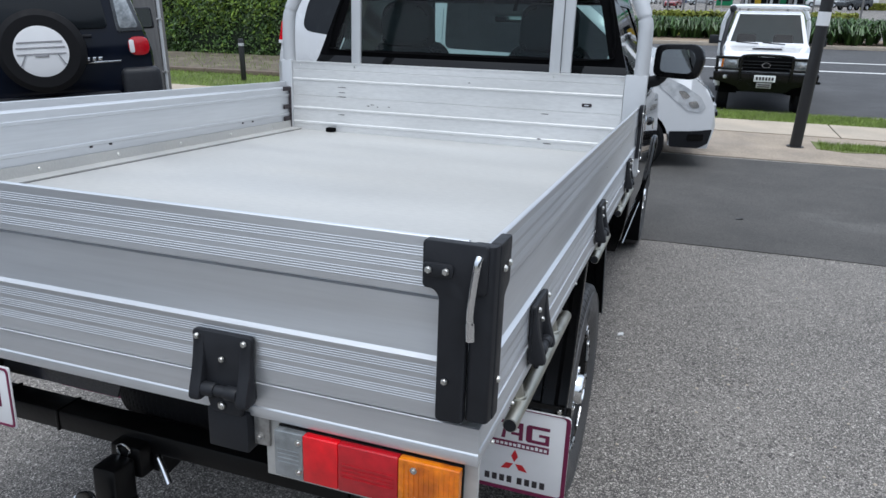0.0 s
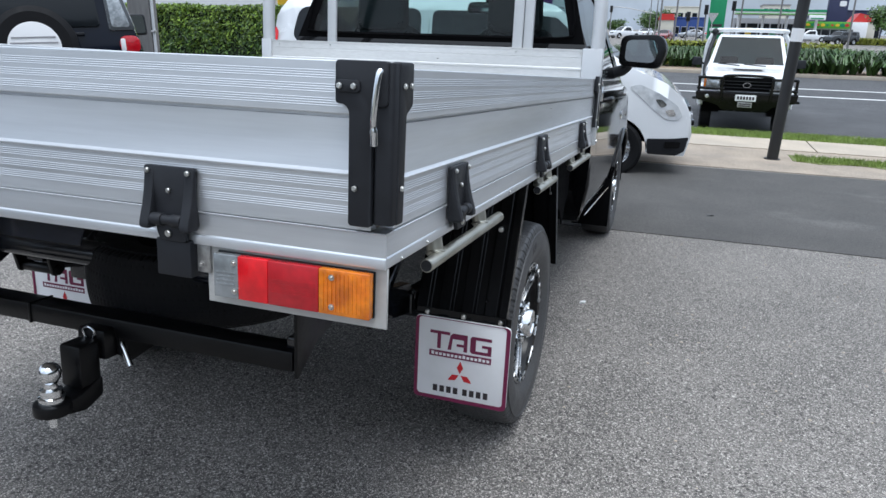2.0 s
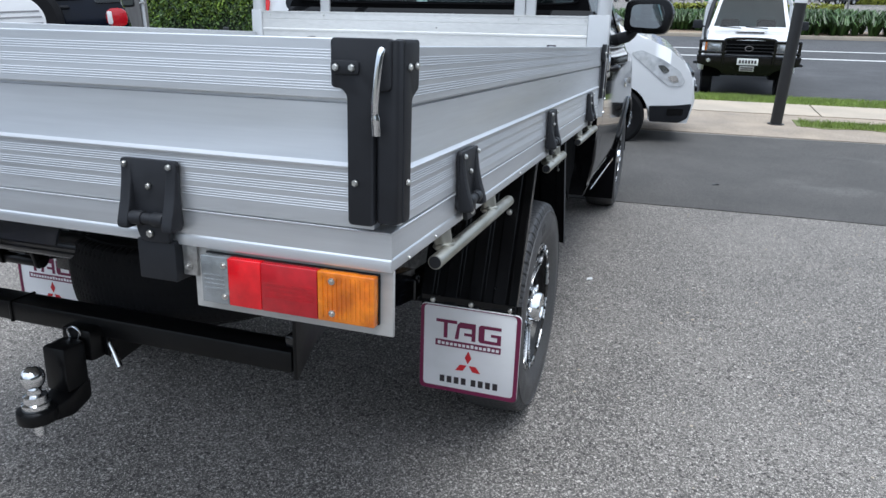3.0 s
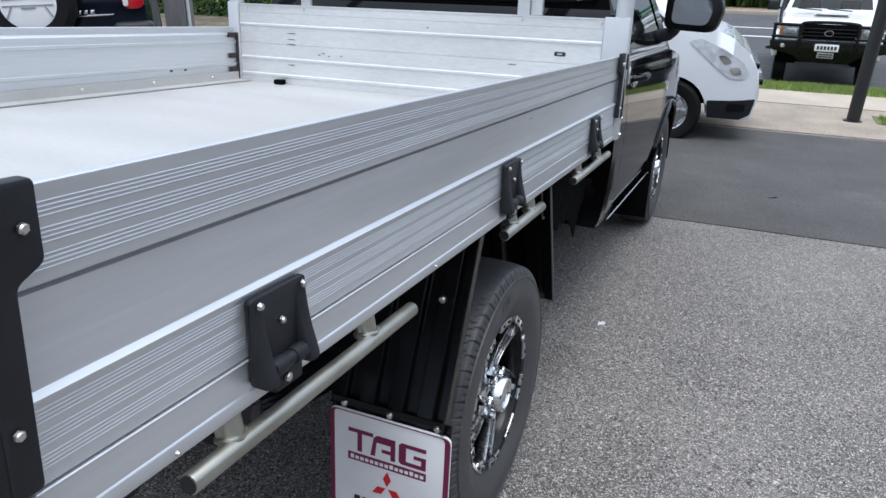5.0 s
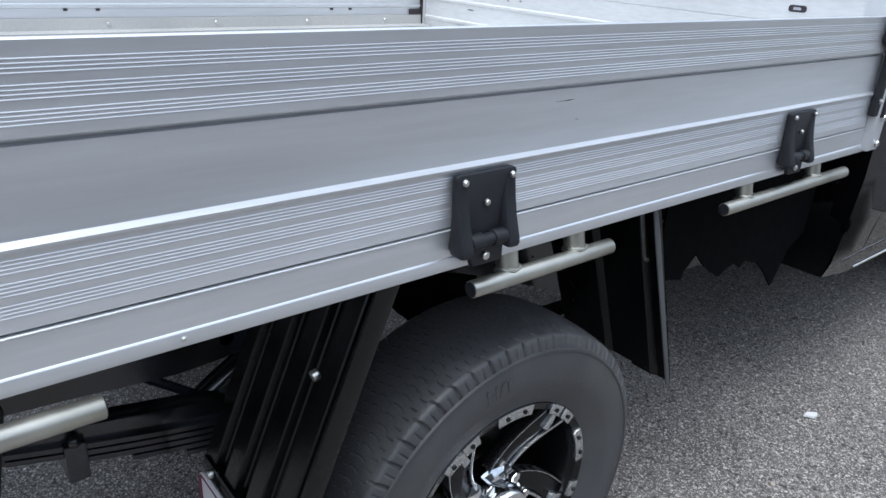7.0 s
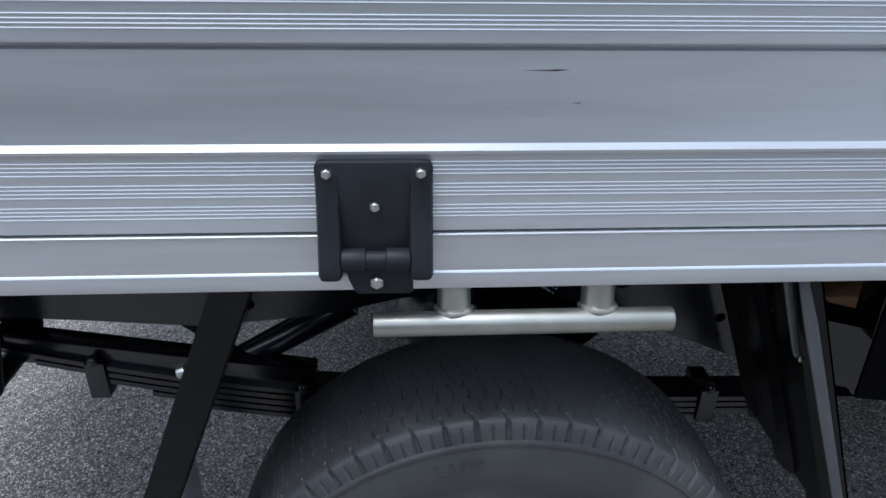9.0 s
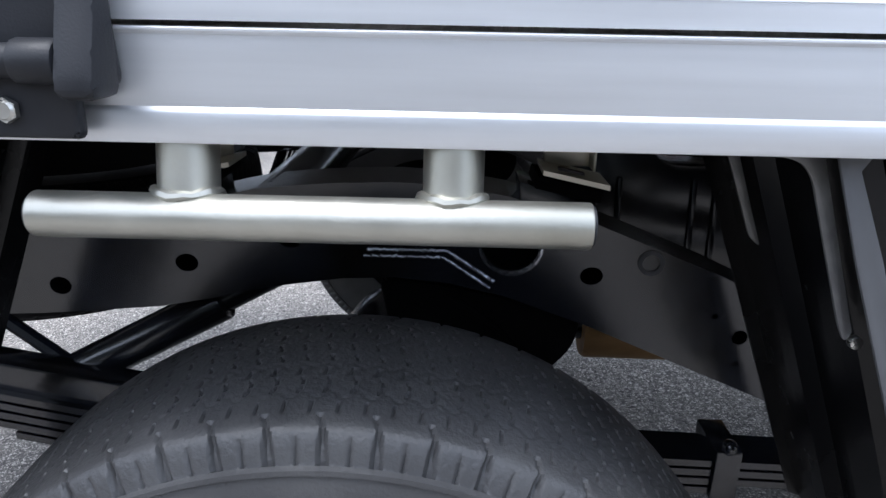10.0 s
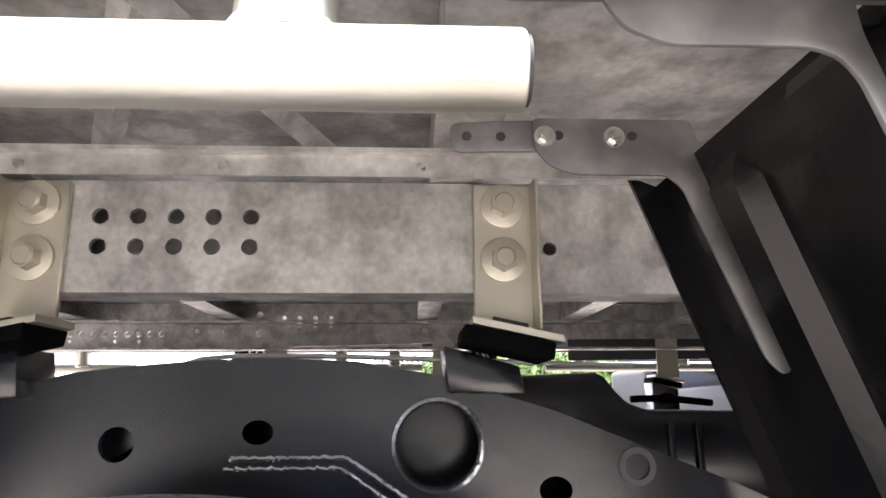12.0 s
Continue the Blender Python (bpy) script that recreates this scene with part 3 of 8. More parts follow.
for y0 in (22.9, 26.2):
    bm = strip(nb(), -3, 120, y0, y0 + 0.22, 0.012, 0.01, 0, 1, 1, flat=-0.60)
    tagged(part("road_line", bm, LINE_WHITE, None, "long white painted line on the street", smooth=0), category="road line", kind="structure")
# the median between the lanes
bm = nb()
box(bm, (-3, 33.6, -0.7), (120, 38.5, -0.46), 0.03)
tagged(part("median", bm, SOIL, None, "raised bare soil median between the carriageways"), category="median", kind="structure")
bm = nb()
box(bm, (-3, 33.45, -0.7), (120, 33.6, -0.44), 0.02)
tagged(part("kerb", bm, CONCRETE, None, "pale concrete kerb of the planted median"), category="kerb", kind="structure")
# garden bed before the hedge
BED = interp([(14.4, -0.46), (15.2, -0.40), (17.4, -0.34), (20, -0.33)])
bm = strip(nb(), -40, -3.2, 14.44, 19.5, 0.03, 0.1, 0, 40, 8, flat=BED, rough_edge=0.1)
tagged(part("garden_bed", bm, BED_SOIL, None, "bare brown soil bed under the hedge", smooth=0), category="garden bed", kind="structure")



def grass_blades(name, n, x0, x1, y0, y1, zf, h, label):
    vs, fs = [], []
    for _ in range(n):
        x, y = random.uniform(x0, x1), random.uniform(y0, y1)
        z, a, hh = zf(y), random.uniform(0, 6.3), h * random.uniform(0.5, 1.3)
        dx, dy = 0.006 * math.cos(a), 0.006 * math.sin(a)
        lx, ly = random.gauss(0, 0.4) * hh, random.gauss(0, 0.4) * hh
        k = len(vs)
        vs += [(x - dx, y - dy, z), (x + dx, y + dy, z), (x + lx, y + ly, z + hh)]
        fs.append((k, k + 1, k + 2))
    ob = scatter_mesh(name, vs, fs, BLADE, None, label)
    return tagged(ob, category="grass", kind="stuff")


grass_blades("grass", 26000, -1, 9, 12.1, 14.02, lambda y: lawn_fall(y) + 0.015, 0.055, "short green grass blades on the nature strip")
grass_blades("grass", 5000, 2.8, 6.4, 9.8, 10.3, lambda y: LEVEL(y) + 0.012, 0.06, "short green grass blades in the verge patch")
grass_blades("grass", 9000, -13, -6, 12.1, 14.3, lambda y: -0.50, 0.08, "short green grass blades before the garden bed")
grass_blades("grass", 1500, -13, -5, 14.6, 17.3, lambda y: BED(y) + 0.02, 0.10, "sparse dry grass tufts on the garden bed")

# loose bits on the asphalt
for (x, y), mt, lab, r in (((0.902, 2.60), SIGN_WHITE, "small pale dry leaf lying on the asphalt", 0.021), ((1.59, 5.47), POST_BLACK, "small black scrap lying on the asphalt", 0.03)):
    bm = nb()
    prism(bm, [(r * math.cos(a) * 1.25, r * math.sin(a) * 0.6) for a in np.linspace(0, 6.28, 9)[:-1]], "z", 0, 0.006)
    for v in bm.verts:
        v.co.z += 0.010 * noise.noise((v.co.x * 60, v.co.y * 60, x))
    tagged(part("leaf" if mt is SIGN_WHITE else "scrap", bm, mt, None, lab, pose(x, y, LEVEL(y) + (0.002 if y < 4.5 else 0.008), -3.2, 0, random.uniform(0, 90))), category="litter")
vs = nb()
for _ in range(420):
    x, y = random.uniform(0.95, 4.5), random.uniform(-1.5, 4.3)
    r = random.uniform(0.002, 0.006)
    bmesh.ops.create_icosphere(vs, subdivisions=1, radius=r, matrix=Matrix.Translation((x, y, LEVEL(y) + r * 0.3)) @ Matrix.Diagonal((1.3, 1, 0.6, 1)))
tagged(part("loose_gravel", vs, CONCRETE, None, "scattered pale stone chips on the asphalt", smooth=0), category="gravel", kind="stuff")

# ---------------------------------------------------------------- planting


def hedge(name, x0, x1, y0, y1, z0, z1, n, leaf, material, label, front=0.62, lit_leaf=None):
    """A clipped hedge: a core coloured as dark as its inner shade and single leaves over all its faces, with an uneven
    outline.
    """
    root = thing(name, label, "hedge", pose((x0 + x1) / 2, (y0 + y1) / 2, z0))
    w, d, h = (x1 - x0) / 2, (y1 - y0) / 2, z1 - z0
    # solid core; the shade behind the leaves is put into its near-black colour
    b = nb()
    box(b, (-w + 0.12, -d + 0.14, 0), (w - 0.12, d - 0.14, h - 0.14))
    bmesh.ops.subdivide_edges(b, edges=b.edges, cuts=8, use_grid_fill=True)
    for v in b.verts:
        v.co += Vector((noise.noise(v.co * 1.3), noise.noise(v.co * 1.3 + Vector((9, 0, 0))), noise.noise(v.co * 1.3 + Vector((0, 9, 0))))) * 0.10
    part("inner_growth", b, CORE, root, "near-black core with the shade between the leaves in its colour")
    vs, fs, vy, fy = [], [], [], []
    for _ in range(n):
        side = random.random()
        if side < front:
            p = Vector((random.uniform(-w, w), -d + random.uniform(0, 0.16), h * random.random() ** 0.9))
            nrm = Vector((0, -1, 0.35))
        elif side < front + 0.30:
            p = Vector((random.uniform(-w, w), random.uniform(-d, d), h - random.uniform(0, 0.15)))
            nrm = Vector((0, -0.2, 1))
        else:
            p = Vector((random.choice((-w, w, w)), random.uniform(-d, d), h * random.random()))
            nrm = Vector((1 if p.x > 0 else -1, 0, 0.3))
        p += nrm.normalized() * (0.14 * noise.noise(p * 1.1) + 0.06 * noise.noise(p * 4.5) - 0.02)
        nn = (nrm.normalized() + Vector((random.gauss(0, 0.5), random.gauss(0, 0.5), random.gauss(0, 0.5)))).normalized()
        t = nn.orthogonal().normalized()
        t.rotate(Matrix.Rotation(random.uniform(0, 6.28), 3, nn))
        u = nn.cross(t)
        s = leaf * random.uniform(0.6, 1.3)
        # paler leaves grow commoner towards the top, the skylight there painted in
        av, af = (vy, fy) if lit_leaf and random.random() < 0.85 * max(0.0, p.z / h) ** 1.6 else (vs, fs)
        k = len(av)
        av += [tuple(p - t * s), tuple(p + u * s * 0.45 + nn * s * 0.12), tuple(p + t * s), tuple(p - u * s * 0.45 + nn * s * 0.12)]
        af.append((k, k + 1, k + 2, k + 3))
    if lit_leaf:
        tagged(scatter_mesh("young_leaves", vy, fy, lit_leaf, root), "pale yellow-green leaves, skylight on the hedge top in their colour", kind="stuff")
    leaves = scatter_mesh("leaves", vs, fs, material, root)
    tagged(leaves, "small glossy green leaves", kind="stuff")
    return root


hedge("hedge", -22, -4.2, 17.4, 19.4, -0.35, 1.62, 42000, 0.062, LEAF, "dense clipped green hedge with small glossy leaves", lit_leaf=LEAF_LIT)
hedge("hedge", -21, -12.0, 7.0, 9.0, -0.45, 1.35, 12000, 0.055, LEAF, "clipped green hedge beside the parked cars")
hedge("hedge", -18, -13.5, -14.0, 7.0, -0.42, 1.5, 26000, 0.085, LEAF, "long clipped green boundary hedge of the car park", 0.04)


def strap_plants(name, x0, x1, y0, y1, z, n, h, material, label):
    """Clumps of long arching leaves."""
    vs, fs = [], []
    for _ in range(n):
        cx, cy = random.uniform(x0, x1), random.uniform(y0, y1)
        for _ in range(26):
            a = random.uniform(0, 6.28)
            l, hh = h * random.uniform(0.5, 1.0), h * random.uniform(0.6, 1.1)
            w = 0.022 * random.uniform(0.8, 1.4)
            px, py = -math.sin(a) * w, math.cos(a) * w
            k = len(vs)
            for s, zz in ((0.06, 0.0), (0.35, 0.75), (0.7, 0.95), (1.0, 0.62)):
                q = (cx + math.cos(a) * l * s, cy + math.sin(a) * l * s, z + hh * zz)
                ww = 1 - 0.8 * max(0, s - 0.6)
                vs += [(q[0] - px * ww, q[1] - py * ww, q[2]), (q[0] + px * ww, q[1] + py * ww, q[2])]
            fs += [(k + 2 * i, k + 2 * i + 1, k + 2 * i + 3, k + 2 * i + 2) for i in range(3)]
    ob = scatter_mesh(name, vs, fs, material, None, label)
    return tagged(ob, category="plants", kind="stuff")


strap_plants("strap_leaf_plants", 4.6, 26, 34.0, 36.6, -0.47, 330, 1.05, STRAP, "dense dark green strap-leaved plants in the median")
strap_plants("strap_leaf_plants", -2.2, 4.4, 36.2, 38.2, -0.47, 110, 0.95, STRAP, "green strap-leaved plants thinning out along the median")
hedge("low_shrubs", -1.5, 8.0, 39.2, 40.6, -0.55, 0.72, 4000, 0.11, SHRUB_YELLOW, "low yellow-green shrubs behind the strap-leaved plants")
hedge("low_shrubs", 20.8, 40.0, 112.0, 114.0, -0.3, 0.72, 5000, 0.16, SHRUB_YELLOW, "low yellow-green shrubs by the service station")


def tree(x, y, z, h, r, n, leaf, label):
    root = thing("tree", label, "tree", pose(x, y, z))
    b = nb()
    sweep(b, [(0, 0, 0), (0.05 * r, 0, h * 0.25), (0, 0.04 * r, h * 0.55)], [h * 0.03, h * 0.024, h * 0.014], 9)
    for i in range(7):
        a = i * 0.9 + 0.3
        zz = h * (0.3 + 0.04 * i)
        sweep(b, [(0, 0, zz), (math.cos(a) * r * 0.35, math.sin(a) * r * 0.35, zz + h * 0.14), (math.cos(a) * r * 0.7, math.sin(a) * r * 0.7, zz + h * 0.22)], [h * 0.014, h * 0.009, h * 0.004], 6)
    part("trunk", b, BARK, root)
    clumps = [Vector((random.gauss(0, 0.42) * r, random.gauss(0, 0.42) * r, h * random.uniform(0.48, 0.98))) for _ in range(26)]
    vs, fs = [], []
    for _ in range(n):
        c = random.choice(clumps)
        p = c + Vector((random.gauss(0, 1), random.gauss(0, 1), random.gauss(0, 0.7))) * r * 0.16
        t = Vector((random.gauss(0, 1), random.gauss(0, 1), random.gauss(0, 1))).normalized()
        u = t.orthogonal().normalized()
        s = leaf * random.uniform(0.6, 1.4)
        k = len(vs)
        vs += [tuple(p - t * s), tuple(p + u * s * 0.5), tuple(p + t * s), tuple(p - u * s * 0.5)]
        fs.append((k, k + 1, k + 2, k + 3))
    tagged(scatter_mesh("crown", vs, fs, LEAF, root), "green leafy crown", kind="stuff")
    return root


tree(-8.8, 172, 0.0, 4.5, 4.4, 4500, 0.26, "broad green street tree beside the far traffic lights")
tree(24.0, 106, -0.2, 4.6, 2.4, 3500, 0.20, "round green tree beside the service station wall")
tree(-17.6, 176, 0.0, 3.0, 2.2, 1800, 0.22, "distant green street tree behind the traffic")

# timber edging of the bed
edging = thing("timber_edging", "weathered brown timber edging along the garden bed", "edging", pose(0, 0, 0))
for i in range(9):
    b = nb()
    box(b, (-20 + i * 1.9, 14.30 + 0.02 * (i % 2), -0.53), (-18.12 + i * 1.9, 14.44 + 0.02 * (i % 2), -0.385), 0.02)
    part("sleeper", b, TIMBER, edging)

# ---------------------------------------------------------------- posts
pole = thing("bollard_pole", "tall slim black painted steel post with a white band", "post", pose(2.49, 9.93, LEVEL(9.93), 0, 2.0, 0))
b = nb()
cyl(b, (0, 0, 0), (0, 0, 2.62), 0.076, seg=24)
part("shaft", b, POST_BLACK, pole)
b = nb()
cyl(b, (0, 0, 1.60), (0, 0, 1.77), 0.0785, seg=24)
part("band", b, SIGN_WHITE, pole, "white reflective band")
b = nb()
cyl(b, (0, 0, 2.62), (0, 0, 2.65), 0.08, 0.06, seg=24)
part("cap", b, POST_BLACK, pole)
b = nb()
cyl(b, (0, 0, 0), (0, 0, 0.02), 0.11, seg=24)
part("base_plate", b, POST_BLACK, pole)

bol = thing("bollard", "short black steel bollard standing in the turf", "bollard", pose(-8.63, 13.25, -0.52))
b = nb()
cyl(b, (0, 0, 0), (0, 0, 0.95), 0.06, seg=20, bevel=0.012)
part("shaft", b, POST_BLACK, bol)
b = nb()
cyl(b, (0, 0, 0.80), (0, 0, 0.86), 0.0615, seg=20)
part("band", b, PAINT_GREY, bol, "grey band")

gp = thing("utility_post", "weathered grey square timber post with a conduit", "post", pose(-7.15, 8.75, -0.5, 0, 0, 20))
b = nb()
box(b, (-0.17, -0.17, 0), (0.17, 0.17, 5.5), 0.02)
part("shaft", b, POST_GREY, gp)
b = nb()
cyl(b, (0.20, -0.12, 0), (0.20, -0.12, 5.2), 0.026, seg=10)
part("conduit", b, PAINT_GREY, gp, "pale grey conduit pipe")
for zz in (0.7, 1.5, 2.4, 3.3):
    b = nb()
    box(b, (0.15, -0.16, zz), (0.23, -0.08, zz + 0.03), 0.003)
    part("clip", b, GALV, gp)

tap = thing("garden_tap", "small dark pipe tap at the verge edge", "tap", pose(4.55, 10.2, -0.49))
b = nb()
sweep(b, [(0, 0, 0), (0, 0, 0.14), (0.05, 0, 0.17), (0.16, 0, 0.17)], 0.03, 10)
ball(b, (0.16, 0, 0.17), 0.05)
part("pipe", b, POST_BLACK, tap)

# ---------------------------------------------------------------- far side of the street


def light_pole(x, y, h, lean=0.0, lamp=True, r=0.09, material=None):
    p = thing("street_pole", "tall slim grey street pole beyond the traffic", "pole", pose(x, y, FAR(y), 0, lean, 0), "street poles")
    b = nb()
    cyl(b, (0, 0, 0), (0, 0, h), r, r * 0.6, seg=10)
    part("shaft", b, material or POST_GREY, p)
    if lamp:
        b = nb()
        sweep(b, smooth_path([(0, 0, h), (0.4, 0, h + 0.35), (1.6, 0, h + 0.45)]), 0.04, 8)
        part("arm", b, POST_GREY, p)
        b = nb()
        box(b, (1.5, -0.12, h + 0.38), (2.1, 0.12, h + 0.5), 0.03)
        part("lamp_head", b, GALV, p)
    return p


for x, y, h, lp in ((-2.2, 69, 9, False), (-0.85, 69, 10, False), (1.05, 69, 9, False), (-3.9, 104, 11, False), (-5.2, 118, 12, False), (-6.9, 130, 12, False), (4.4, 66, 8, True), (7.4, 66, 9, False), (13.8, 72, 9, True)):
    light_pole(x, y, h, random.uniform(-0.6, 0.6), lp)


def traffic_light(x, y, h, face):
    p = thing("traffic_light", "dark three-aspect traffic light on a slim pole", "traffic light", pose(x, y, FAR(y), 0, 0, face), "traffic lights")
    b = nb()
    cyl(b, (0, 0, 0), (0, 0, h), 0.08, seg=10)
    part("shaft", b, POST_GREY, p)
    b = nb()
    box(b, (-0.20, -0.20, h - 0.95), (0.20, 0.05, h), 0.03)
    part("head", b, POST_BLACK, p)
    for i in range(3):
        b = nb()
        lathe(b, [(0.08, 0), (0.10, -0.02), (0.10, -0.14), (0.09, -0.14), (0.08, -0.03)], (0, -0.20, h - 0.18 - 0.30 * i), "y", 14)
        part("visor", b, POST_BLACK, p)
    return p


for x, y, h in ((-11.7, 114, 4.7), (1.7, 80, 4.2), (0.02, 80, 3.5), (4.3, 80, 4.6), (10.8, 79, 4.1)):
    traffic_light(x, y, h, 0)
arm = thing("signal_gantry", "grey signal mast arm over the far road", "pole", pose(-11.7, 115, -0.12))
b = nb()
sweep(b, smooth_path([(0, 0, 0), (0, 0, 4.0), (1.4, 0, 4.5), (6.2, 0, 3.7)]), 0.06, 8)
part("mast", b, GALV, arm)

sign = thing("give_way_sign", "triangular grey-backed traffic sign on a slim post", "sign", pose(2.15, 61.5, -0.58))
b = nb()
cyl(b, (0, 0, 0), (0, 0, 3.1), 0.035, seg=10)
part("post", b, GALV, sign)
b = nb()
prism(b, rounded([(-0.42, 3.16), (0.42, 3.16), (0, 2.36)], 0.06), "y", -0.045, -0.036)
part("board", b, GALV, sign)


def building(name, label, m, w, d, h, wall, roof, rows):
    """A plain low building with a wall, a roof edge and rows of openings (z, height, count, material)."""
    root = thing(name, label, "building", m)
    b = nb()
    box(b, (-w / 2, 0, 0), (w / 2, d, h), 0.05)
    part("wall", b, wall, root)
    b = nb()
    box(b, (-w / 2 - 0.15, -0.15, h), (w / 2 + 0.15, d + 0.15, h + 0.25), 0.04)
    part("roof", b, roof, root)
    for z, hh, count, material in rows:
        for i in range(count):
            ww = w / count
            win = nb()
            box(win, (-w / 2 + ww * (i + 0.12), -0.05, z), (-w / 2 + ww * (i + 0.88), 0.04, z + hh), 0.01)
            wob = part("window", win, GALV, root)
            pane = nb()
            box(pane, (-w / 2 + ww * (i + 0.16), -0.07, z + 0.1), (-w / 2 + ww * (i + 0.84), -0.052, z + hh - 0.1))
            part("pane", pane, material, wob)
    return root


# service station
stn = thing("service_station", "green and white service station canopy on white columns", "service station", pose(6.4, 129.5, 0.0))
b = nb()
box(b, (0, 0, 4.0), (13.4, 9, 4.75), 0.06)
part("canopy", b, SIGN_WHITE, stn)
b = nb()
box(b, (-0.06, -0.12, 4.45), (13.46, -0.002, 4.80), 0.02)
part("fascia_stripe", b, SIGN_GREEN, stn, "dark green stripe")
b = nb()
box(b, (-0.06, -0.12, 4.02), (13.46, -0.002, 4.16), 0.02)
part("fascia_stripe", b, SIGN_LIME, stn, "lime green stripe")
b = nb()
box(b, (11.0, -0.5, 3.25), (13.4, -0.14, 3.98), 0.08)
part("sign_box", b, SIGN_WHITE, stn, "white sign box with a green band")
b = nb()
box(b, (11.3, -0.54, 3.36), (13.1, -0.502, 3.58), 0.01)
part("sign_band", b, SIGN_GREEN, stn)
for xx in (0.8, 4.6, 8.2, 12.6):
    b = nb()
    box(b, (xx - 0.2, 3, 0), (xx + 0.2, 3.4, 4.0), 0.03)
    part("column", b, SIGN_WHITE, stn)
for xx in (2.6, 6.4, 10.2):
    b = nb()
    box(b, (xx - 0.45, 3.6, 0), (xx + 0.45, 4.3, 1.9), 0.06)
    part("pump", b, SIGN_GREEN if xx > 5 else SIGN_YELLOW, stn)
b = nb()
box(b, (0.5, 12, 0), (12.5, 18, 3.6), 0.05)
shop = part("shop", b, WALL_GREY, stn, "grey shop behind the canopy")
for i in range(6):
    b = nb()
    box(b, (0.8 + i * 1.95, 11.94, 0.3), (2.5 + i * 1.95, 12.02, 2.7), 0.02)
    part("shop_window", b, SKIN_DARK, shop)
pyl = thing("price_sign", "tall green service station price sign", "sign", pose(3.4, 112.2, -0.15))
b = nb()
box(b, (-1.1, 0, 0.3), (1.1, 0.5, 7.4), 0.05)
part("board", b, SIGN_GREEN, pyl)
for i in range(3):
    b = nb()
    box(b, (-0.8, -0.06, 0.9 + i * 0.55), (0.8, 0.0, 1.25 + i * 0.55), 0.01)
    part("panel", b, SIGN_WHITE if i % 2 else POST_BLACK, pyl)
b = nb()
box(b, (-1.2, 0.05, 0), (1.2, 0.45, 0.3), 0.03)
part("base", b, CONCRETE, pyl)
lime = thing("shop_banner", "lime and orange banner over a shop front", "banner", pose(18.3, 140, 0.0))
b = nb()
box(b, (0, 0, 2.1), (7.0, 0.3, 3.2), 0.03)
part("board", b, SIGN_LIME, lime)
random.seed(12)
for i in range(9):
    b = nb()
    r = random.uniform(0.25, 0.55)
    prism(b, [(0.5 + i * 0.75 + r * math.cos(a) * random.uniform(0.6, 1.1), 2.65 + r * 0.8 * math.sin(a) * random.uniform(0.6, 1.1)) for a in np.linspace(0, 6.28, 10)[:-1]], "y", -0.03, -0.001)
    part("spot", b, (SIGN_YELLOW, SIGN_GREEN, SIGN_RED)[i % 3], lime)
b = nb()
box(b, (0, 0.6, 0), (7.0, 5, 2.1), 0.03)
sf2 = part("shop_front", b, WALL_GREY, lime)
for i in range(5):
    b = nb()
    box(b, (0.2 + i * 1.35, 0.55, 0.3), (1.35 + i * 1.35, 0.62, 1.9), 0.02)
    part("shop_window", b, SKIN_DARK, sf2)
ws = thing("white_shop", "small white shop beside the banner", "building", pose(25.4, 140.5, 0.0))
b = nb()
box(b, (0, 0, 0), (2.6, 6, 3.2), 0.04)
part("wall", b, SIGN_WHITE, ws)
b = nb()
box(b, (0.1, -0.05, 0.2), (0.5, -0.001, 2.0), 0.01)
part("door", b, SKIN_DARK, ws)
building("blue_shed", "blue clad commercial building behind the traffic", pose(-1.0, 158.6, 0.0), 6.2, 10, 3.6, WALL_BLUE, WALL_BLUE, [(0.5, 1.5, 4, SKIN_DARK)])
rr = thing("red_roof_shop", "low shop with a dark red roof", "building", pose(-5.4, 157.0, 0.0))
b = nb()
prism(b, [(-1.6, 3.2), (1.6, 3.2), (1.3, 4.4), (-1.3, 4.4)], "y", 0, 5)
part("roof", b, SIGN_RED, rr)
b = nb()
box(b, (-1.5, 0.2, 0), (1.5, 4.8, 3.2), 0.04)
part("wall", b, WALL_CREAM, rr)
building("cream_building", "cream rendered building with a low roof", pose(-5.0, 245, 0.0), 10.6, 12, 8.2, WALL_CREAM, WALL_CREAM, [(5.2, 1.4, 5, SKIN_DARK)])
building("olive_shed", "olive roofed commercial building far behind", pose(16.3, 173, 0.0), 5.2, 10, 6.8, WALL_CREAM, WALL_GREY, [(5.0, 1.2, 5, SKIN_DARK)])
building("navy_store", "large navy blue store building with a parapet", pose(31.5, 180, 0.0), 13.5, 20, 6.0, WALL_NAVY, WALL_NAVY, [(0.5, 2.2, 5, SKIN_DARK)])
tower = thing("sign_tower", "navy blue sign tower with a white emblem", "sign", pose(28.8, 178, 0.0))
b = nb()
box(b, (-1.9, 0, 0), (1.9, 1.8, 9.0), 0.06)
part("tower", b, WALL_NAVY, tower)
b = nb()
prism(b, rounded([(0.2, 6.9), (1.5, 6.9), (1.5, 8.0), (0.2, 8.0)], 0.3), "y", -0.06, -0.002)
part("emblem", b, SIGN_WHITE, tower)
red = thing("red_gable", "red triangular gable roof of a shop", "roof", pose(27.4, 142, 0.0))
b = nb()
prism(b, [(-1.6, 3.25), (2.2, 3.25), (2.2, 4.0), (-0.6, 4.7)], "y", 0, 6)
part("roof", b, SIGN_RED, red)
b = nb()
box(b, (0.7, 0.2, 0), (2.1, 6, 3.25), 0.04)
part("wall", b, WALL_CREAM, red)
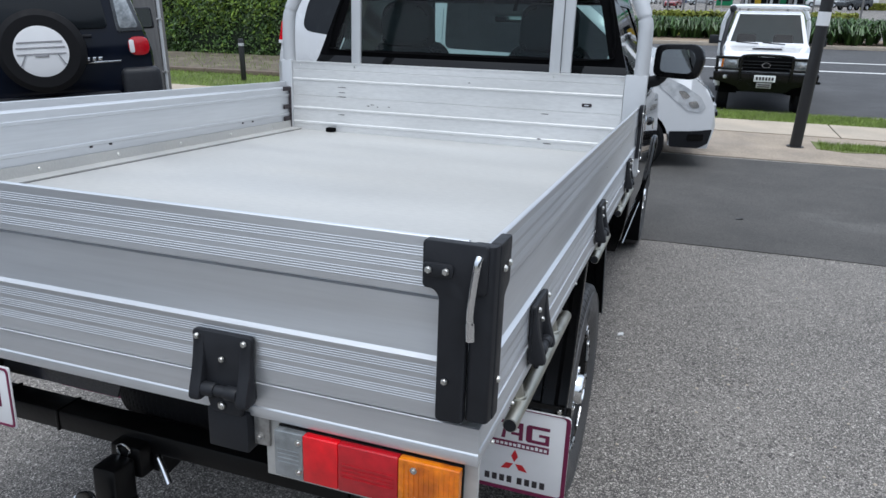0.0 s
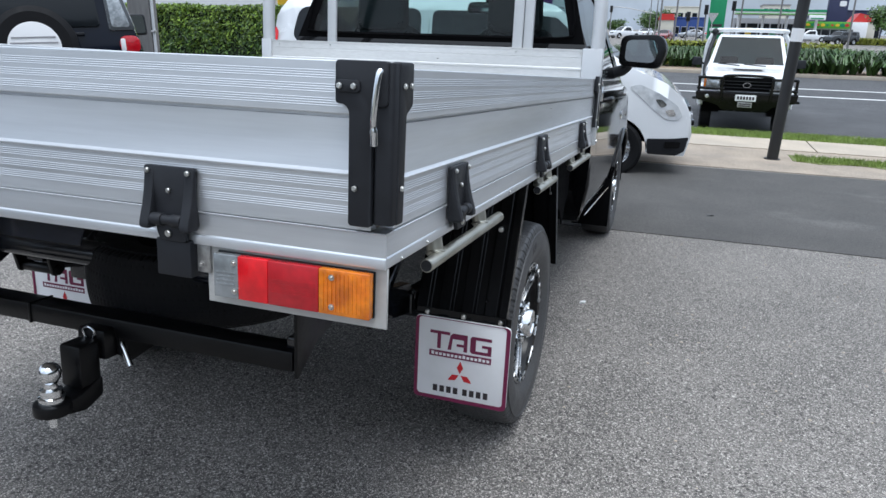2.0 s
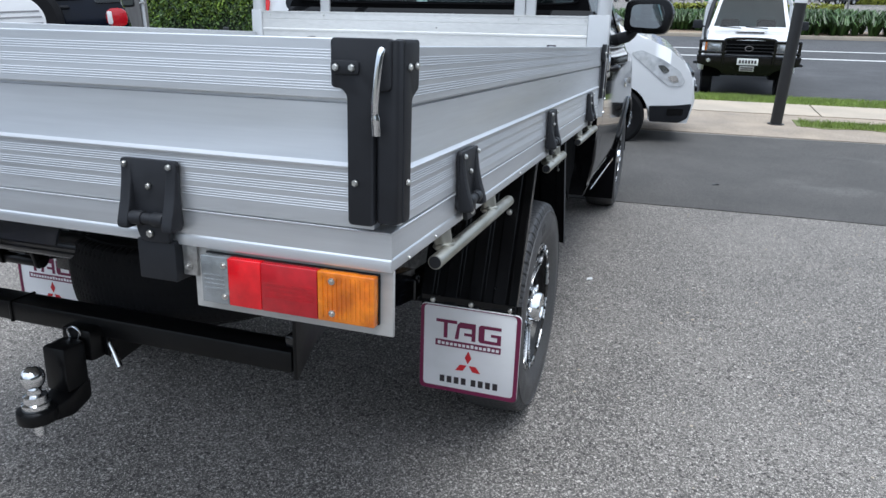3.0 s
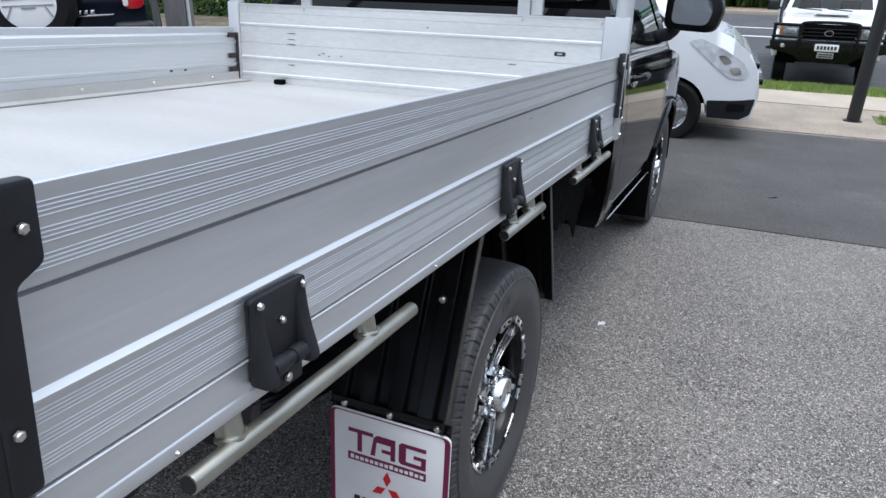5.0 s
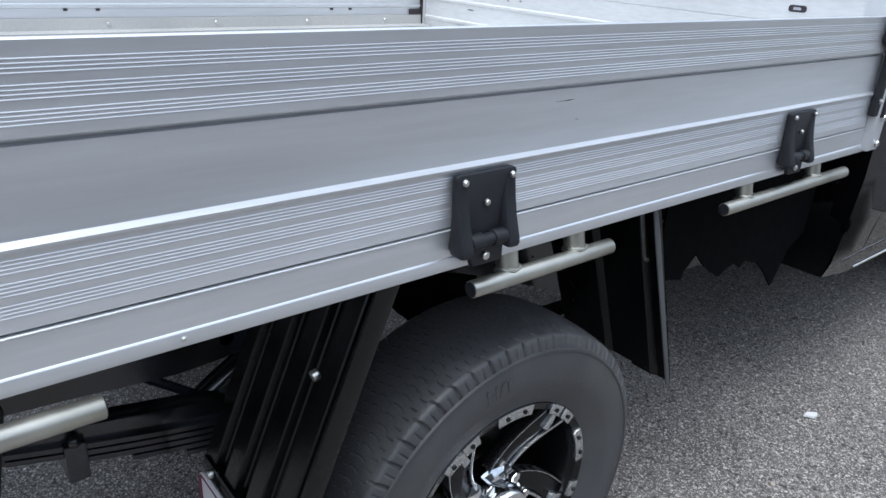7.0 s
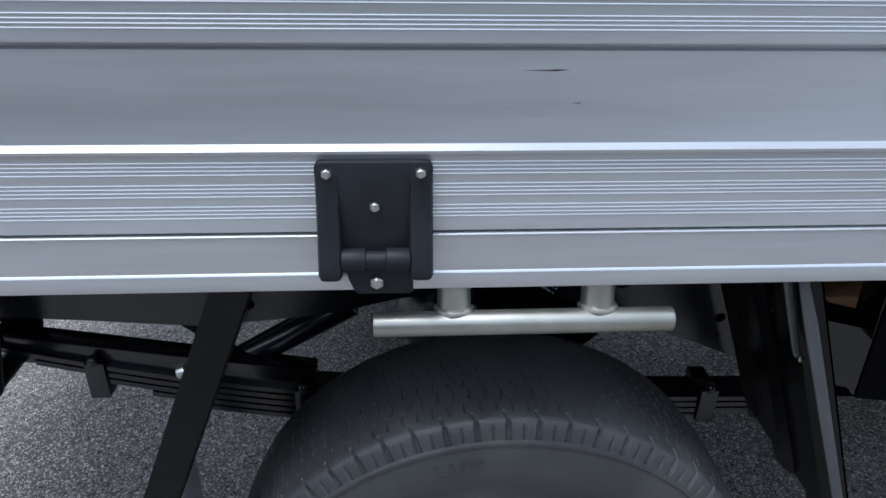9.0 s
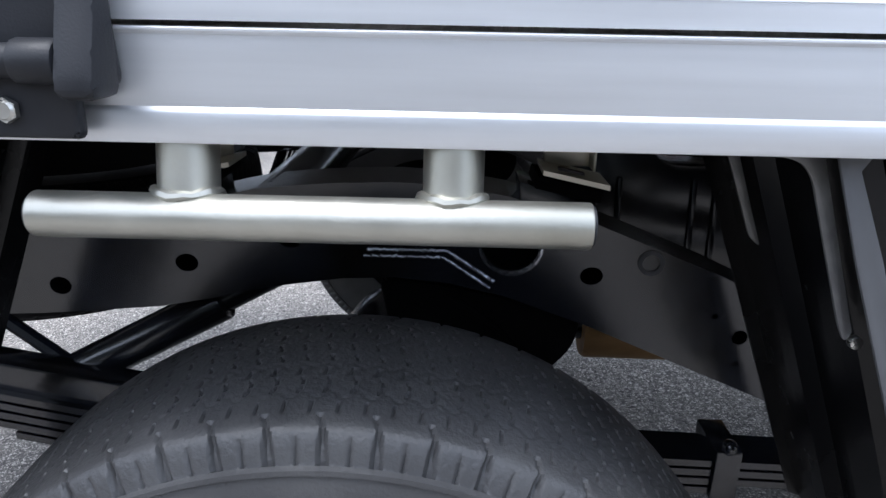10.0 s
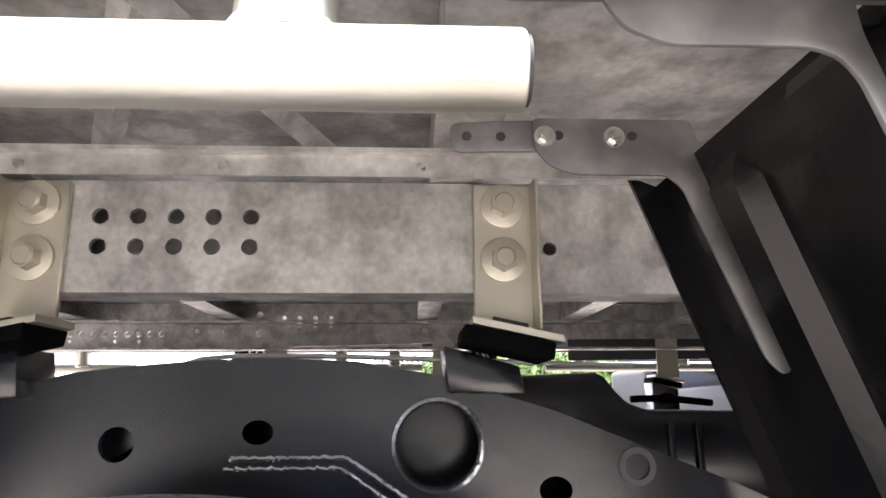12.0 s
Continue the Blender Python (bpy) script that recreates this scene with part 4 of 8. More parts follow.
# banners behind the hedge
for x0, x1, z0, z1, mt, lab in ((-21, -14.2, 1.45, 2.9, SIGN_WHITE, "pale shop banner behind the hedge"), (-14.1, -10.5, 1.75, 3.3, SIGN_YELLOW, "yellow shop banner behind the hedge"), (-10.4, -3.5, 1.62, 3.6, SIGN_PURPLE, "purple shop banner with a yellow foot")):
    root = thing("banner", lab, "banner", pose((x0 + x1) / 2, 24, 0))
    b = nb()
    box(b, (-(x1 - x0) / 2, 0, z0), ((x1 - x0) / 2, 0.15, z1), 0.02)
    part("board", b, mt, root)
    b = nb()
    box(b, (-(x1 - x0) / 2, -0.02, z0 - 0.22), ((x1 - x0) / 2, 0.13, z0 - 0.005), 0.02)
    part("foot_band", b, SIGN_YELLOW, root, "yellow band")
    for sx in (-1, 1):
        b = nb()
        cyl(b, (sx * (x1 - x0) * 0.45, 0.2, -0.55), (sx * (x1 - x0) * 0.45, 0.2, z1), 0.05, seg=10)
        part("post", b, GALV, root)

# unseen walls, added behind and beside the car park to shape light and reflections
for nm, lo, hi, mt, lab in (("wall_south", (-30, -16.3, -0.05), (24, -16.0, 3.2), WALL_CREAM, "unseen pale wall, added to set what the tailgate reflects"), ("wall_east", (10.0, -16.0, -0.45), (10.3, 6.5, 4.6), WALL_DARK, "unseen dark wall, added to darken what the side gate reflects")):
    b = nb()
    box(b, lo, hi)
    tagged(part(nm, b, mt, None, lab), category="wall", kind="structure")

# ---------------------------------------------------------------- wheels


def tyre_mesh(per, dx):
    """A road tyre about the x axis: zigzag grooves, curved lateral grooves, short slits and a stepped, notched shoulder."""
    NA = 60 * per
    prof = [(0.203, -0.080), (0.222, -0.090), (0.250, -0.100), (0.262, -0.1022), (0.280, -0.1018), (0.3000, -0.1000), (0.3080, -0.0984), (0.3095, -0.1004), (0.3130, -0.1000), (0.3142, -0.0962),
            (0.3155, -0.0956), (0.3200, -0.0945), (0.3240, -0.0930), (0.3275, -0.0914), (0.3310, -0.0894), (0.3335, -0.0872), (0.3350, -0.0850)]
    tread = [(0.3432 - 0.0072 * abs(x / 0.0825) ** 2.6, x) for x in np.arange(-0.0820, 0.0825, dx)]
    prof = prof + tread + [(r, -x) for r, x in reversed(prof)]
    step = 2 * math.pi * 0.34 / NA
    pitch = step * per

    def cut(d, half, deep):
        return deep * min(1.0, max(0.0, 1.6 - 1.6 * abs(d) / half))

    def wrap(d, p):
        return (d + p / 2) % p - p / 2
    verts, faces = [], []
    for k in range(NA):
        a = 2 * math.pi * k / NA
        c = k * step
        ca, sa = math.cos(a), math.sin(a)
        for r, x in prof:
            d = 0.0
            ax = abs(x)
            if r > 0.3143:
                side = 1 if x > 0 else -1
                zig = 0.0040 * (abs(wrap(c * 2, pitch)) * 4 / pitch - 1)
                d = max(cut(ax - 0.056 - zig, 0.0014, 0.0009), cut(ax - 0.020 + zig, 0.0014, 0.0009))
                bend = 0.016 * ((0.096 - ax) / 0.040) ** 2
                if ax > 0.074:
                    flare = 0.0020 + 0.0034 * max(0.0, (ax - 0.086) / 0.010)
                    d = max(d, cut(wrap(c - bend, pitch), flare, 0.0080 if ax > 0.087 else 0.0022))
                if ax > 0.0900:
                    d = max(d, cut(wrap(c + pitch / 2, pitch), 0.0020, 0.0055))
                # short slits in staggered rows
                for row, lo, hi, slant in ((0, 0.064, 0.074, 0.10), (1, 0.047, 0.0535, -0.30), (2, 0.035, 0.044, 0.25), (3, 0.024, 0.032, -0.20), (4, 0.004, 0.014, 0.30)):
                    if lo < ax < hi:
                        d = max(d, cut(wrap(c + side * slant * ax + row * pitch * 0.31, pitch / 2), 0.0013, 0.0024))
            verts.append((x * (1 - d * 1.5), (r - d) * ca, (r - d) * sa))
    n = len(prof)
    for k in range(NA):
        k2 = (k + 1) % NA
        for i in range(n - 1):
            faces.append((k * n + i, k * n + i + 1, k2 * n + i + 1, k2 * n + i))
    me = bpy.data.meshes.new("tyre")
    me.from_pydata(verts, [], faces)
    me.materials.append(RUBBER)
    me.polygons.foreach_set("use_smooth", [True] * len(me.polygons))
    me.set_sharp_from_angle(angle=radians(34))
    return me


TYRE = tyre_mesh(22, 0.0019)
TYRE_PLAIN = tyre_mesh(10, 0.0030)
SIDE_TEXT = text_mesh("H/T", 0.036, 0.0009)
SIDE_TEXT.materials.append(RUBBER)


def rim_parts(parent):
    """The alloy: black barrel, bright lip with studs, five pairs of blades and a tall chrome centre; +x is outside."""
    b = nb()
    lathe(b, [(0.203, -0.085), (0.206, -0.08), (0.190, -0.07), (0.178, -0.03), (0.176, 0.03), (0.186, 0.062), (0.188, 0.070)], (0, 0, 0), "x", 64)
    lathe(b, [(0.180, -0.035), (0.05, -0.020), (0.0, -0.020)], (0, 0, 0), "x", 64)
    part("barrel", b, GLOSS_BLACK, parent)
    b = nb()
    lathe(b, [(0.186, 0.066), (0.192, 0.080), (0.206, 0.084), (0.209, 0.079), (0.205, 0.070)], (0, 0, 0), "x", 72)
    part("lip", b, GLOSS_BLACK, parent, "gloss black rim lip")
    def lip_plate(mid, half, studs):
        pts = [(0.2065 * math.cos(mid + t), 0.2065 * math.sin(mid + t)) for t in np.linspace(-half, half, 7)]
        pts += [(0.1870 * math.cos(mid + t), 0.1870 * math.sin(mid + t)) for t in np.linspace(half, -half, 7)]
        part("lip_plate", prism(nb(), pts, "x", 0.078, 0.0865, 0.0012), MACHINED, parent)
        for t in studs:
            p = (0.1965 * math.cos(mid + t), 0.1965 * math.sin(mid + t))
            part("lip_stud", cyl(nb(), (0.0860, *p), (0.0890, *p), 0.0042, seg=8), GLOSS_BLACK, parent)
    for k in range(5):
        a0 = radians(52 + 72 * k)
        lip_plate(a0 - 0.135, 0.085, (0,))
        lip_plate(a0 + 0.085, 0.085, (0,))
        lip_plate(a0 + radians(36), 0.200, (-0.10, 0.10))

        def blade(u0, u1, x0, x1, bevel):
            """A curved arm from the hub to the lip; u runs across it, x0 and x1 are its back and face at the hub, 12 mm further out at the lip."""
            q = nb()
            lo, hi = [], []
            for t in np.linspace(0, 1, 11):
                r = 0.048 + 0.142 * t
                a = a0 + 0.62 * (1 - t) ** 1.3 - 0.10
                w = 0.026 + 0.008 * t
                for dst, u in ((lo, u0), (hi, u1)):
                    e = a + u * w / r
                    dst.append((r * math.cos(e), r * math.sin(e)))
            prism(q, lo + hi[::-1], "x", x0, x1, bevel)
            for v in q.verts:
                v.co.x += 0.016 * (math.hypot(v.co.y, v.co.z) - 0.048) / 0.142
            return q
        part("spoke", blade(-0.55, 0.95, 0.020, 0.052, 0.004), GLOSS_BLACK, parent, "wide gloss black blade spoke")
        part("spoke_edge", blade(-0.80, -0.60, 0.030, 0.058, 0.0015), MACHINED, parent, "bright machined spoke edge")
        part("spoke_edge", blade(1.00, 1.08, 0.034, 0.055, 0.0008), MACHINED, parent)
        p, q = a0 - 0.025, 0.030
        tip = [(0.187 * math.cos(p - q), 0.187 * math.sin(p - q)), (0.187 * math.cos(p + q), 0.187 * math.sin(p + q)), (0.155 * math.cos(p + 1.7 * q), 0.155 * math.sin(p + 1.7 * q)), (0.155 * math.cos(p - 1.7 * q), 0.155 * math.sin(p - 1.7 * q))]
        part("spoke_tip", prism(nb(), tip, "x", 0.050, 0.076, 0.002), MACHINED, parent)
    b = nb()
    lathe(b, [(0.070, 0.020), (0.068, 0.052), (0.060, 0.060), (0.049, 0.064), (0.047, 0.094), (0.043, 0.101), (0.035, 0.102), (0.033, 0.097), (0.020, 0.097), (0.016, 0.100), (0.0, 0.101)], (0, 0, 0), "x", 40)
    part("hub_cap", b, CHROME, parent, "tall chrome centre cap")
    for k in range(6):
        a = 2 * math.pi * k / 6
        b = nb()
        cyl(b, (0.045, 0.060 * math.cos(a), 0.060 * math.sin(a)), (0.082, 0.060 * math.cos(a), 0.060 * math.sin(a)), 0.0120, 0.0105, seg=6, bevel=0.002)
        part("lug_nut", b, CHROME, parent)


def wheel(parent, m, tyre):
    """A wheel as a part: the tyre mesh carries rim pieces as sub-parts."""
    w = new("wheel", tyre)
    w.parent, w.matrix_basis = parent, m
    rim_parts(w)
    t = new("sidewall_lettering", SIDE_TEXT)
    t.parent = w
    t.matrix_basis = pose(0, 0, 0, 11, 0, 0) @ Matrix.Translation((0.1020, 0, 0.279)) @ pose(0, 0, 0, 90, 0, 90)
    return w


# ---------------------------------------------------------------- the ute: tray
ute = thing("ute", "black single-cab ute with a silver aluminium drop-side tray", "ute", TRUCK)


def gate_profile(bottom=0.9105):
    """Outer ribs, bright ledge, groove and top lip of one extruded drop side: (outwards, up)."""
    p = [(0, bottom)]

    def ribs(z):
        for dz in (-0.00555, -0.00185, 0.00185, 0.00555):
            p.extend([(0, z + dz - 0.0009), (0.00044, z + dz - 0.0006), (0.00044, z + dz - 0.0002), (0, z + dz + 0.0007)])
    for z in (0.9305, 0.9513, 0.9720):
        ribs(z)
    p.extend([(0, 0.9845), (0.0034, 0.9860), (0.0036, 0.9888), (-0.0036, 0.9932), (-0.0040, 0.9945), (-0.0040, 1.0738), (-0.0075, 1.0748), (-0.0110, 1.0752), (-0.0110, 1.0790), (-0.0006, 1.0800), (0, 1.0812)])
    for z in (1.0970, 1.1177, 1.1384):
        ribs(z)
    p.extend([(0, 1.1580), (-0.0015, 1.1595), (-0.0075, 1.1595), (-0.009, 1.158), (-0.009, 1.134), (-0.022, 1.126), (-0.022, 1.101), (-0.026, 1.099),
              (-0.026, 1.089), (-0.022, 1.087), (-0.022, 1.004), (-0.026, 1.002), (-0.026, 0.992), (-0.022, 0.990), (-0.022, bottom)])
    return p


RAIL_PROFILE = [(0.0012, 0.9045), (0.0026, 0.9038), (0.0026, 0.9028), (0, 0.9008), (0, 0.8648), (0.0016, 0.8632), (0.0022, 0.8618), (0.0022, 0.848), (0.0014, 0.846), (-0.0015, 0.846), (-0.0015, 0.8600), (-0.0035, 0.8650), (-0.0035, 0.8990), (-0.030, 0.8990), (-0.030, 0.9045)]
b = prism(nb(), [(0.887 + o, z - 0.003) for o, z in gate_profile()], "y", 0.030, 2.415)
gate_r = part("side_gate", b, ALU_Y, ute, "ribbed silver aluminium drop side", smooth=25)
b = prism(nb(), [(-0.887 - o, z + 0.022) for o, z in gate_profile(0.888)], "y", 0.030, 2.415)
gate_l = part("side_gate", b, ALU_Y, ute, "ribbed silver aluminium drop side", smooth=25)
b = prism(nb(), [(-o, z + 0.005) for o, z in gate_profile(0.9012)], "x", -0.862, 0.862)
part("tailgate", b, ALU_X, ute, "ribbed silver aluminium tailgate, closed", smooth=25)
b = prism(nb(), [(0.887 + o, z) for o, z in RAIL_PROFILE], "y", 0.001, 2.475)
rail_r = part("coaming_rail", b, ALU_Y, ute, "smooth aluminium edge rail under the drop side", smooth=25)
b = prism(nb(), [(-0.887 - o, z) for o, z in RAIL_PROFILE], "y", 0.001, 2.475)
part("coaming_rail", b, ALU_Y, ute, smooth=25)
b = prism(nb(), [(-o, z) for o, z in RAIL_PROFILE], "x", -0.8895, 0.8895)
part("coaming_rail", b, ALU_X, ute, smooth=25)
for yy, zz in ((0.055, 0.858), (0.175, 0.860), (0.80, 0.862)):
    b = nb()
    hexbolt(b, (0.8918, yy, zz - 0.004), (1, 0, 0), 0.0035, 0.002, False)
    part("rivet", b, BOLT, rail_r)
for y0, y1, z, w in ((1.329, 1.369, 1.0546, 0.0008), (1.374, 1.382, 1.0262, 0.0005)):
    b = nb()
    prism(b, [(y0, z), (y0 + (y1 - y0) * 0.3, z - w * 0.5), (y0 + (y1 - y0) * 0.7, z - w), (y1, z + 0.0004), (y0 + (y1 - y0) * 0.75, z + w * 0.9), (y0 + (y1 - y0) * 0.55, z + w * 0.3)], "x", 0.8829, 0.8834)
    part("scratch", b, PRINT_DARK, gate_r, "short dark scratch")

# floor
FLOOR_Z = 0.943
b = nb()
box(b, (-0.857, 0.024, 0.931), (0.857, 2.428, FLOOR_Z), 0.0008, 1)
part("floor_sheet", b, ALU_DULL, ute, "smooth pale aluminium tray floor with faint smears")
for s in (-1, 1):
    b = nb()
    prism(b, [(s * 0.861, 0.9445), (s * 0.861, 0.985), (s * 0.857, 0.985), (s * 0.855, 0.951), (s * 0.80, 0.949), (s * 0.80, 0.9445)], "y", 0.03, 2.425)
    ang = part("floor_angle", b, ALU_DULL, ute, smooth=20)
    b = nb()
    box(b, (min(s * 0.7965, s * 0.7995), 0.03, 0.9432), (max(s * 0.7965, s * 0.7995), 2.425, 0.9440))
    part("gap_line", b, PRINT_DARK, ang)
    for k in range(7):
        b = nb()
        cyl(b, (s * 0.855, 0.20 + k * 0.34, 0.967), (s * 0.852, 0.20 + k * 0.34, 0.967), 0.007, 0.005, seg=12)
        part("rivet", b, BOLT, ang)
for xx, zz in ((0.3, 1.0), (1.1, 1.005), (1.19, 1.005), (2.0, 1.004), (2.08, 1.004)):
    b = nb()
    box(b, (-0.8648, xx, zz), (-0.8615, xx + 0.012, zz + 0.007), 0.001)
    part("bolt_end", b, PRINT_DARK, gate_l)
b = nb()
box(b, (-0.640, 2.385, FLOOR_Z + 0.0005), (-0.595, 2.422, FLOOR_Z + 0.022), 0.006)
part("rubber_block", b, RUBBER_PAD, ute, "small black rubber block on the floor")

# headboard
HB = [(2.4300, 0.943), (2.4300, 0.972), (2.4262, 0.974), (2.4262, 0.984), (2.4300, 0.988), (2.4300, 1.046), (2.4262, 1.048), (2.4262, 1.056), (2.4300, 1.060), (2.4300, 1.113), (2.4320, 1.114), (2.4320, 1.117), (2.4300, 1.118),
      (2.4300, 1.190), (2.4262, 1.192), (2.4262, 1.199), (2.4300, 1.203), (2.4300, 1.243), (2.4315, 1.244), (2.4315, 1.247), (2.4300, 1.248), (2.4300, 1.279), (2.4270, 1.280), (2.4270, 1.285), (2.4600, 1.285), (2.4600, 0.85), (2.4300, 0.85)]
b = prism(nb(), HB, "x", -0.845, 0.810)
head = part("headboard", b, ALU_HEAD, ute, "pale worn aluminium headboard with two raised lines", smooth=25)
for x, z, w, h in ((0.655, 1.150, 0.045, 0.016),):
    b = nb()
    prism(b, rounded([(x - w / 2, z - h / 2), (x + w / 2, z - h / 2), (x + w / 2, z + h / 2), (x - w / 2, z + h / 2)], h * 0.45), "y", 2.4285, 2.4295)
    part("tie_slot", b, PRINT_DARK, head, "small dark oval slot")
    b = nb()
    prism(b, rounded([(x - w * 0.22, z - h * 0.2), (x + w * 0.22, z - h * 0.2), (x + w * 0.22, z + h * 0.2), (x - w * 0.22, z + h * 0.2)], h * 0.2), "y", 2.4272, 2.4284)
    part("latch_tongue", b, CHROME, head)
random.seed(5)
for x, z, w in ((-0.565, 1.165, 0.03), (-0.565, 1.14, 0.03), (-0.565, 1.118, 0.035), (-0.565, 1.03, 0.03), (-0.42, 1.082, 0.012), (-0.40, 1.089, 0.014), (-0.37, 1.080, 0.008), (-0.31, 1.083, 0.007), (0.47, 1.10, 0.022), (0.45, 0.985, 0.014), (0.49, 0.966, 0.03), (0.10, 1.22, 0.006)):
    b = nb()
    prism(b, [(x + w * math.cos(a) * random.uniform(0.5, 1), z + 0.0032 * math.sin(a) * random.uniform(0.5, 1)) for a in np.linspace(0, 6.28, 9)[:-1]], "y", 2.4253 if 0.974 < z < 0.988 else 2.4290, 2.4296)
    part("scuff", b, POST_GREY, head)
for s in (-1, 1):
    b = nb()
    inner = 0.812 if s > 0 else 0.847
    box(b, (min(s * inner, s * 0.905), 2.421, 0.85), (max(s * inner, s * 0.905), 2.476, 1.290), 0.004)
    part("corner_post", b, PAINT_GREY, ute, "pale grey painted corner post")
    b = nb()
    sweep(b, smooth_path([(s * 0.876, 2.452, 1.288), (s * 0.876, 2.452, 1.42), (s * 0.868, 2.458, 1.52), (s * 0.825, 2.475, 1.62), (s * 0.755, 2.50, 1.74), (s * 0.70, 2.52, 1.83)], 7), 0.0315, 20)
    part("rack_tube", b, PAINT_GREY, ute, "silver bent rack tube")
    b = nb()
    box(b, (s * 0.495 - 0.024, 2.440, 1.285), (s * 0.495 + 0.024, 2.458, 1.86), 0.003)
    part("rack_upright", b, PAINT_GREY, ute)
    if s > 0:
        b = nb()
        box(b, (0.521, 2.450, 1.286), (0.566, 2.474, 1.86), 0.003)
        part("rack_upright", b, PAINT_GREY, ute)
    for xx in (0.495, 0.80):
        b = nb()
        hexbolt(b, (s * xx, 2.4300, 1.268), (0, -1, 0), 0.005, 0.003, False)
        part("bolt", b, BOLT, head)
b = nb()
sweep(b, smooth_path([(-0.70, 2.52, 1.83), (-0.60, 2.53, 1.88), (0, 2.53, 1.90), (0.60, 2.53, 1.88), (0.70, 2.52, 1.83)], 7), 0.0315, 16)
part("rack_bar", b, PAINT_GREY, ute)
# dark hooks where the sides meet the headboard
for s in (-1,):
    for z in (1.135, 1.045, 0.985):
        b = nb()
        box(b, (s * 0.864, 2.36, z), (s * 0.856, 2.418, z + 0.022), 0.002)
        part("latch_slot", b, PRINT_DARK, ute)
    b = nb()
    box(b, (s * 0.868, 2.4155, 0.95), (s * 0.852, 2.4235, 1.155), 0.001)
    part("seal_strip", b, PRINT_DARK, ute)


def hinge(parent, m, name="hinge"):
    """A black moulded hinge: plate with raised cheeks, barrel and lower tongue. Local: x along, -y outwards, z up from the seam."""
    b = nb()
    outline = rounded([(-0.0525, 0.072), (0.0525, 0.072), (0.0492, 0.01), (0.0525, -0.033), (-0.0525, -0.033), (-0.0492, 0.01)], 0.008)
    prism(b, outline, "y", -0.010, 0.0, 0.002)
    for s in (-1, 1):
        cheek = [(-0.0105, 0.071), (-0.0125, 0.050), (-0.0160, 0.028), (-0.0210, 0.006), (-0.0275, -0.014), (-0.0320, -0.029), (-0.0300, -0.037), (-0.001, -0.037), (-0.001, 0.071)]
        lo, hi = (0.0305, 0.0520) if s > 0 else (-0.0520, -0.0305)
        prism(b, cheek, "x", lo, hi, 0.0055)
    h = part(name, b, BLACK_PLASTIC, parent, "black moulded hinge with raised cheeks", m, 30)
    b = nb()
    cyl(b, (-0.0315, -0.018, -0.0195), (-0.009, -0.018, -0.0195), 0.0112, seg=18, bevel=0.002)
    cyl(b, (0.009, -0.018, -0.0195), (0.0315, -0.018, -0.0195), 0.0112, seg=18, bevel=0.002)
    cyl(b, (-0.010, -0.018, -0.0195), (0.010, -0.018, -0.0195), 0.0086, seg=16)
    part("barrel", b, BLACK_PLASTIC, h)
    b = nb()
    prism(b, rounded([(-0.029, -0.014), (0.034, -0.014), (0.034, -0.0575), (-0.020, -0.0575), (-0.027, -0.040)], 0.004), "y", -0.0155, -0.0060, 0.0025)
    part("tongue", b, BLACK_PLASTIC, h)
    for x, z in ((-0.041, 0.063), (0.041, 0.063), (0, 0.031), (0.0, -0.043)):
        b = nb()
        hexbolt(b, (x, -0.0115 if abs(x) > 0.03 else -0.010 if z > -0.03 else -0.0155, z), (0, -1, 0), 0.0050 if z > -0.03 else 0.0068, 0.0030, False)
        part("bolt", b, BOLT, h)
    return h


HZ = 0.907
h0 = hinge(ute, pose(0.889, 0.344, HZ, 0, 0, 90))
for y in (1.2005, 2.058):
    again(h0, pose(0.889, y, HZ, 0, 0, 90))
for y in (0.344, 1.2005, 2.058):
    again(h0, pose(-0.889, y, HZ, 0, 0, -90))
for x in (-0.49, 0.49):
    again(h0, pose(x, -0.002, HZ, 0, 0, 0))
    b = nb()
    box(b, (x - 0.034, -0.012, 0.785), (x + 0.038, 0.030, 0.852), 0.003)
    part("hinge_bracket", b, BLACK_PLASTIC, ute, "dark folded bracket under the hinge")
    b = nb()
    box(b, (x + 0.039, 0.004, 0.795), (x + 0.066, 0.010, 0.846), 0.001)
    hexbolt(b, (x + 0.05, 0.004, 0.81), (0, -1, 0), 0.005, 0.004)
    part("bracket_tab", b, GALV, ute)

# corner latch
lat = nb()
prism(lat, rounded([(0.807, 1.1655), (0.894, 1.1655), (0.894, 1.1005), (0.869, 1.0965), (0.869, 0.915), (0.830, 0.915), (0.830, 1.092), (0.822, 1.101), (0.807, 1.101)], 0.007), "y", -0.018, -0.0025, 0.0025)
latch = part("corner_latch", lat, BLACK_PLASTIC, ute, "tall black moulded corner latch", smooth=30)
b = nb()
prism(b, rounded([(0.809, 1.119), (0.850, 1.119), (0.850, 1.137), (0.809, 1.137)], 0.006), "y", -0.0225, -0.0175, 0.0015)
part("screw_boss", b, BLACK_PLASTIC, latch)
b = nb()
prism(b, rounded([(0.8705, -0.0135), (0.9005, -0.0135), (0.9045, 0.006), (0.8705, 0.006)], 0.0065), "z", 0.9195, 1.1640, 0.002)
part("pivot_column", b, BLACK_PLASTIC, latch)
b = nb()
prism(b, rounded([(0.002, 1.1655), (0.057, 1.1655), (0.057, 1.101), (0.046, 1.095), (0.032, 1.088), (0.029, 0.919), (0.002, 0.919)], 0.006), "x", 0.8895, 0.905, 0.0025)
part("side_plate", b, BLACK_PLASTIC, latch)
b = nb()
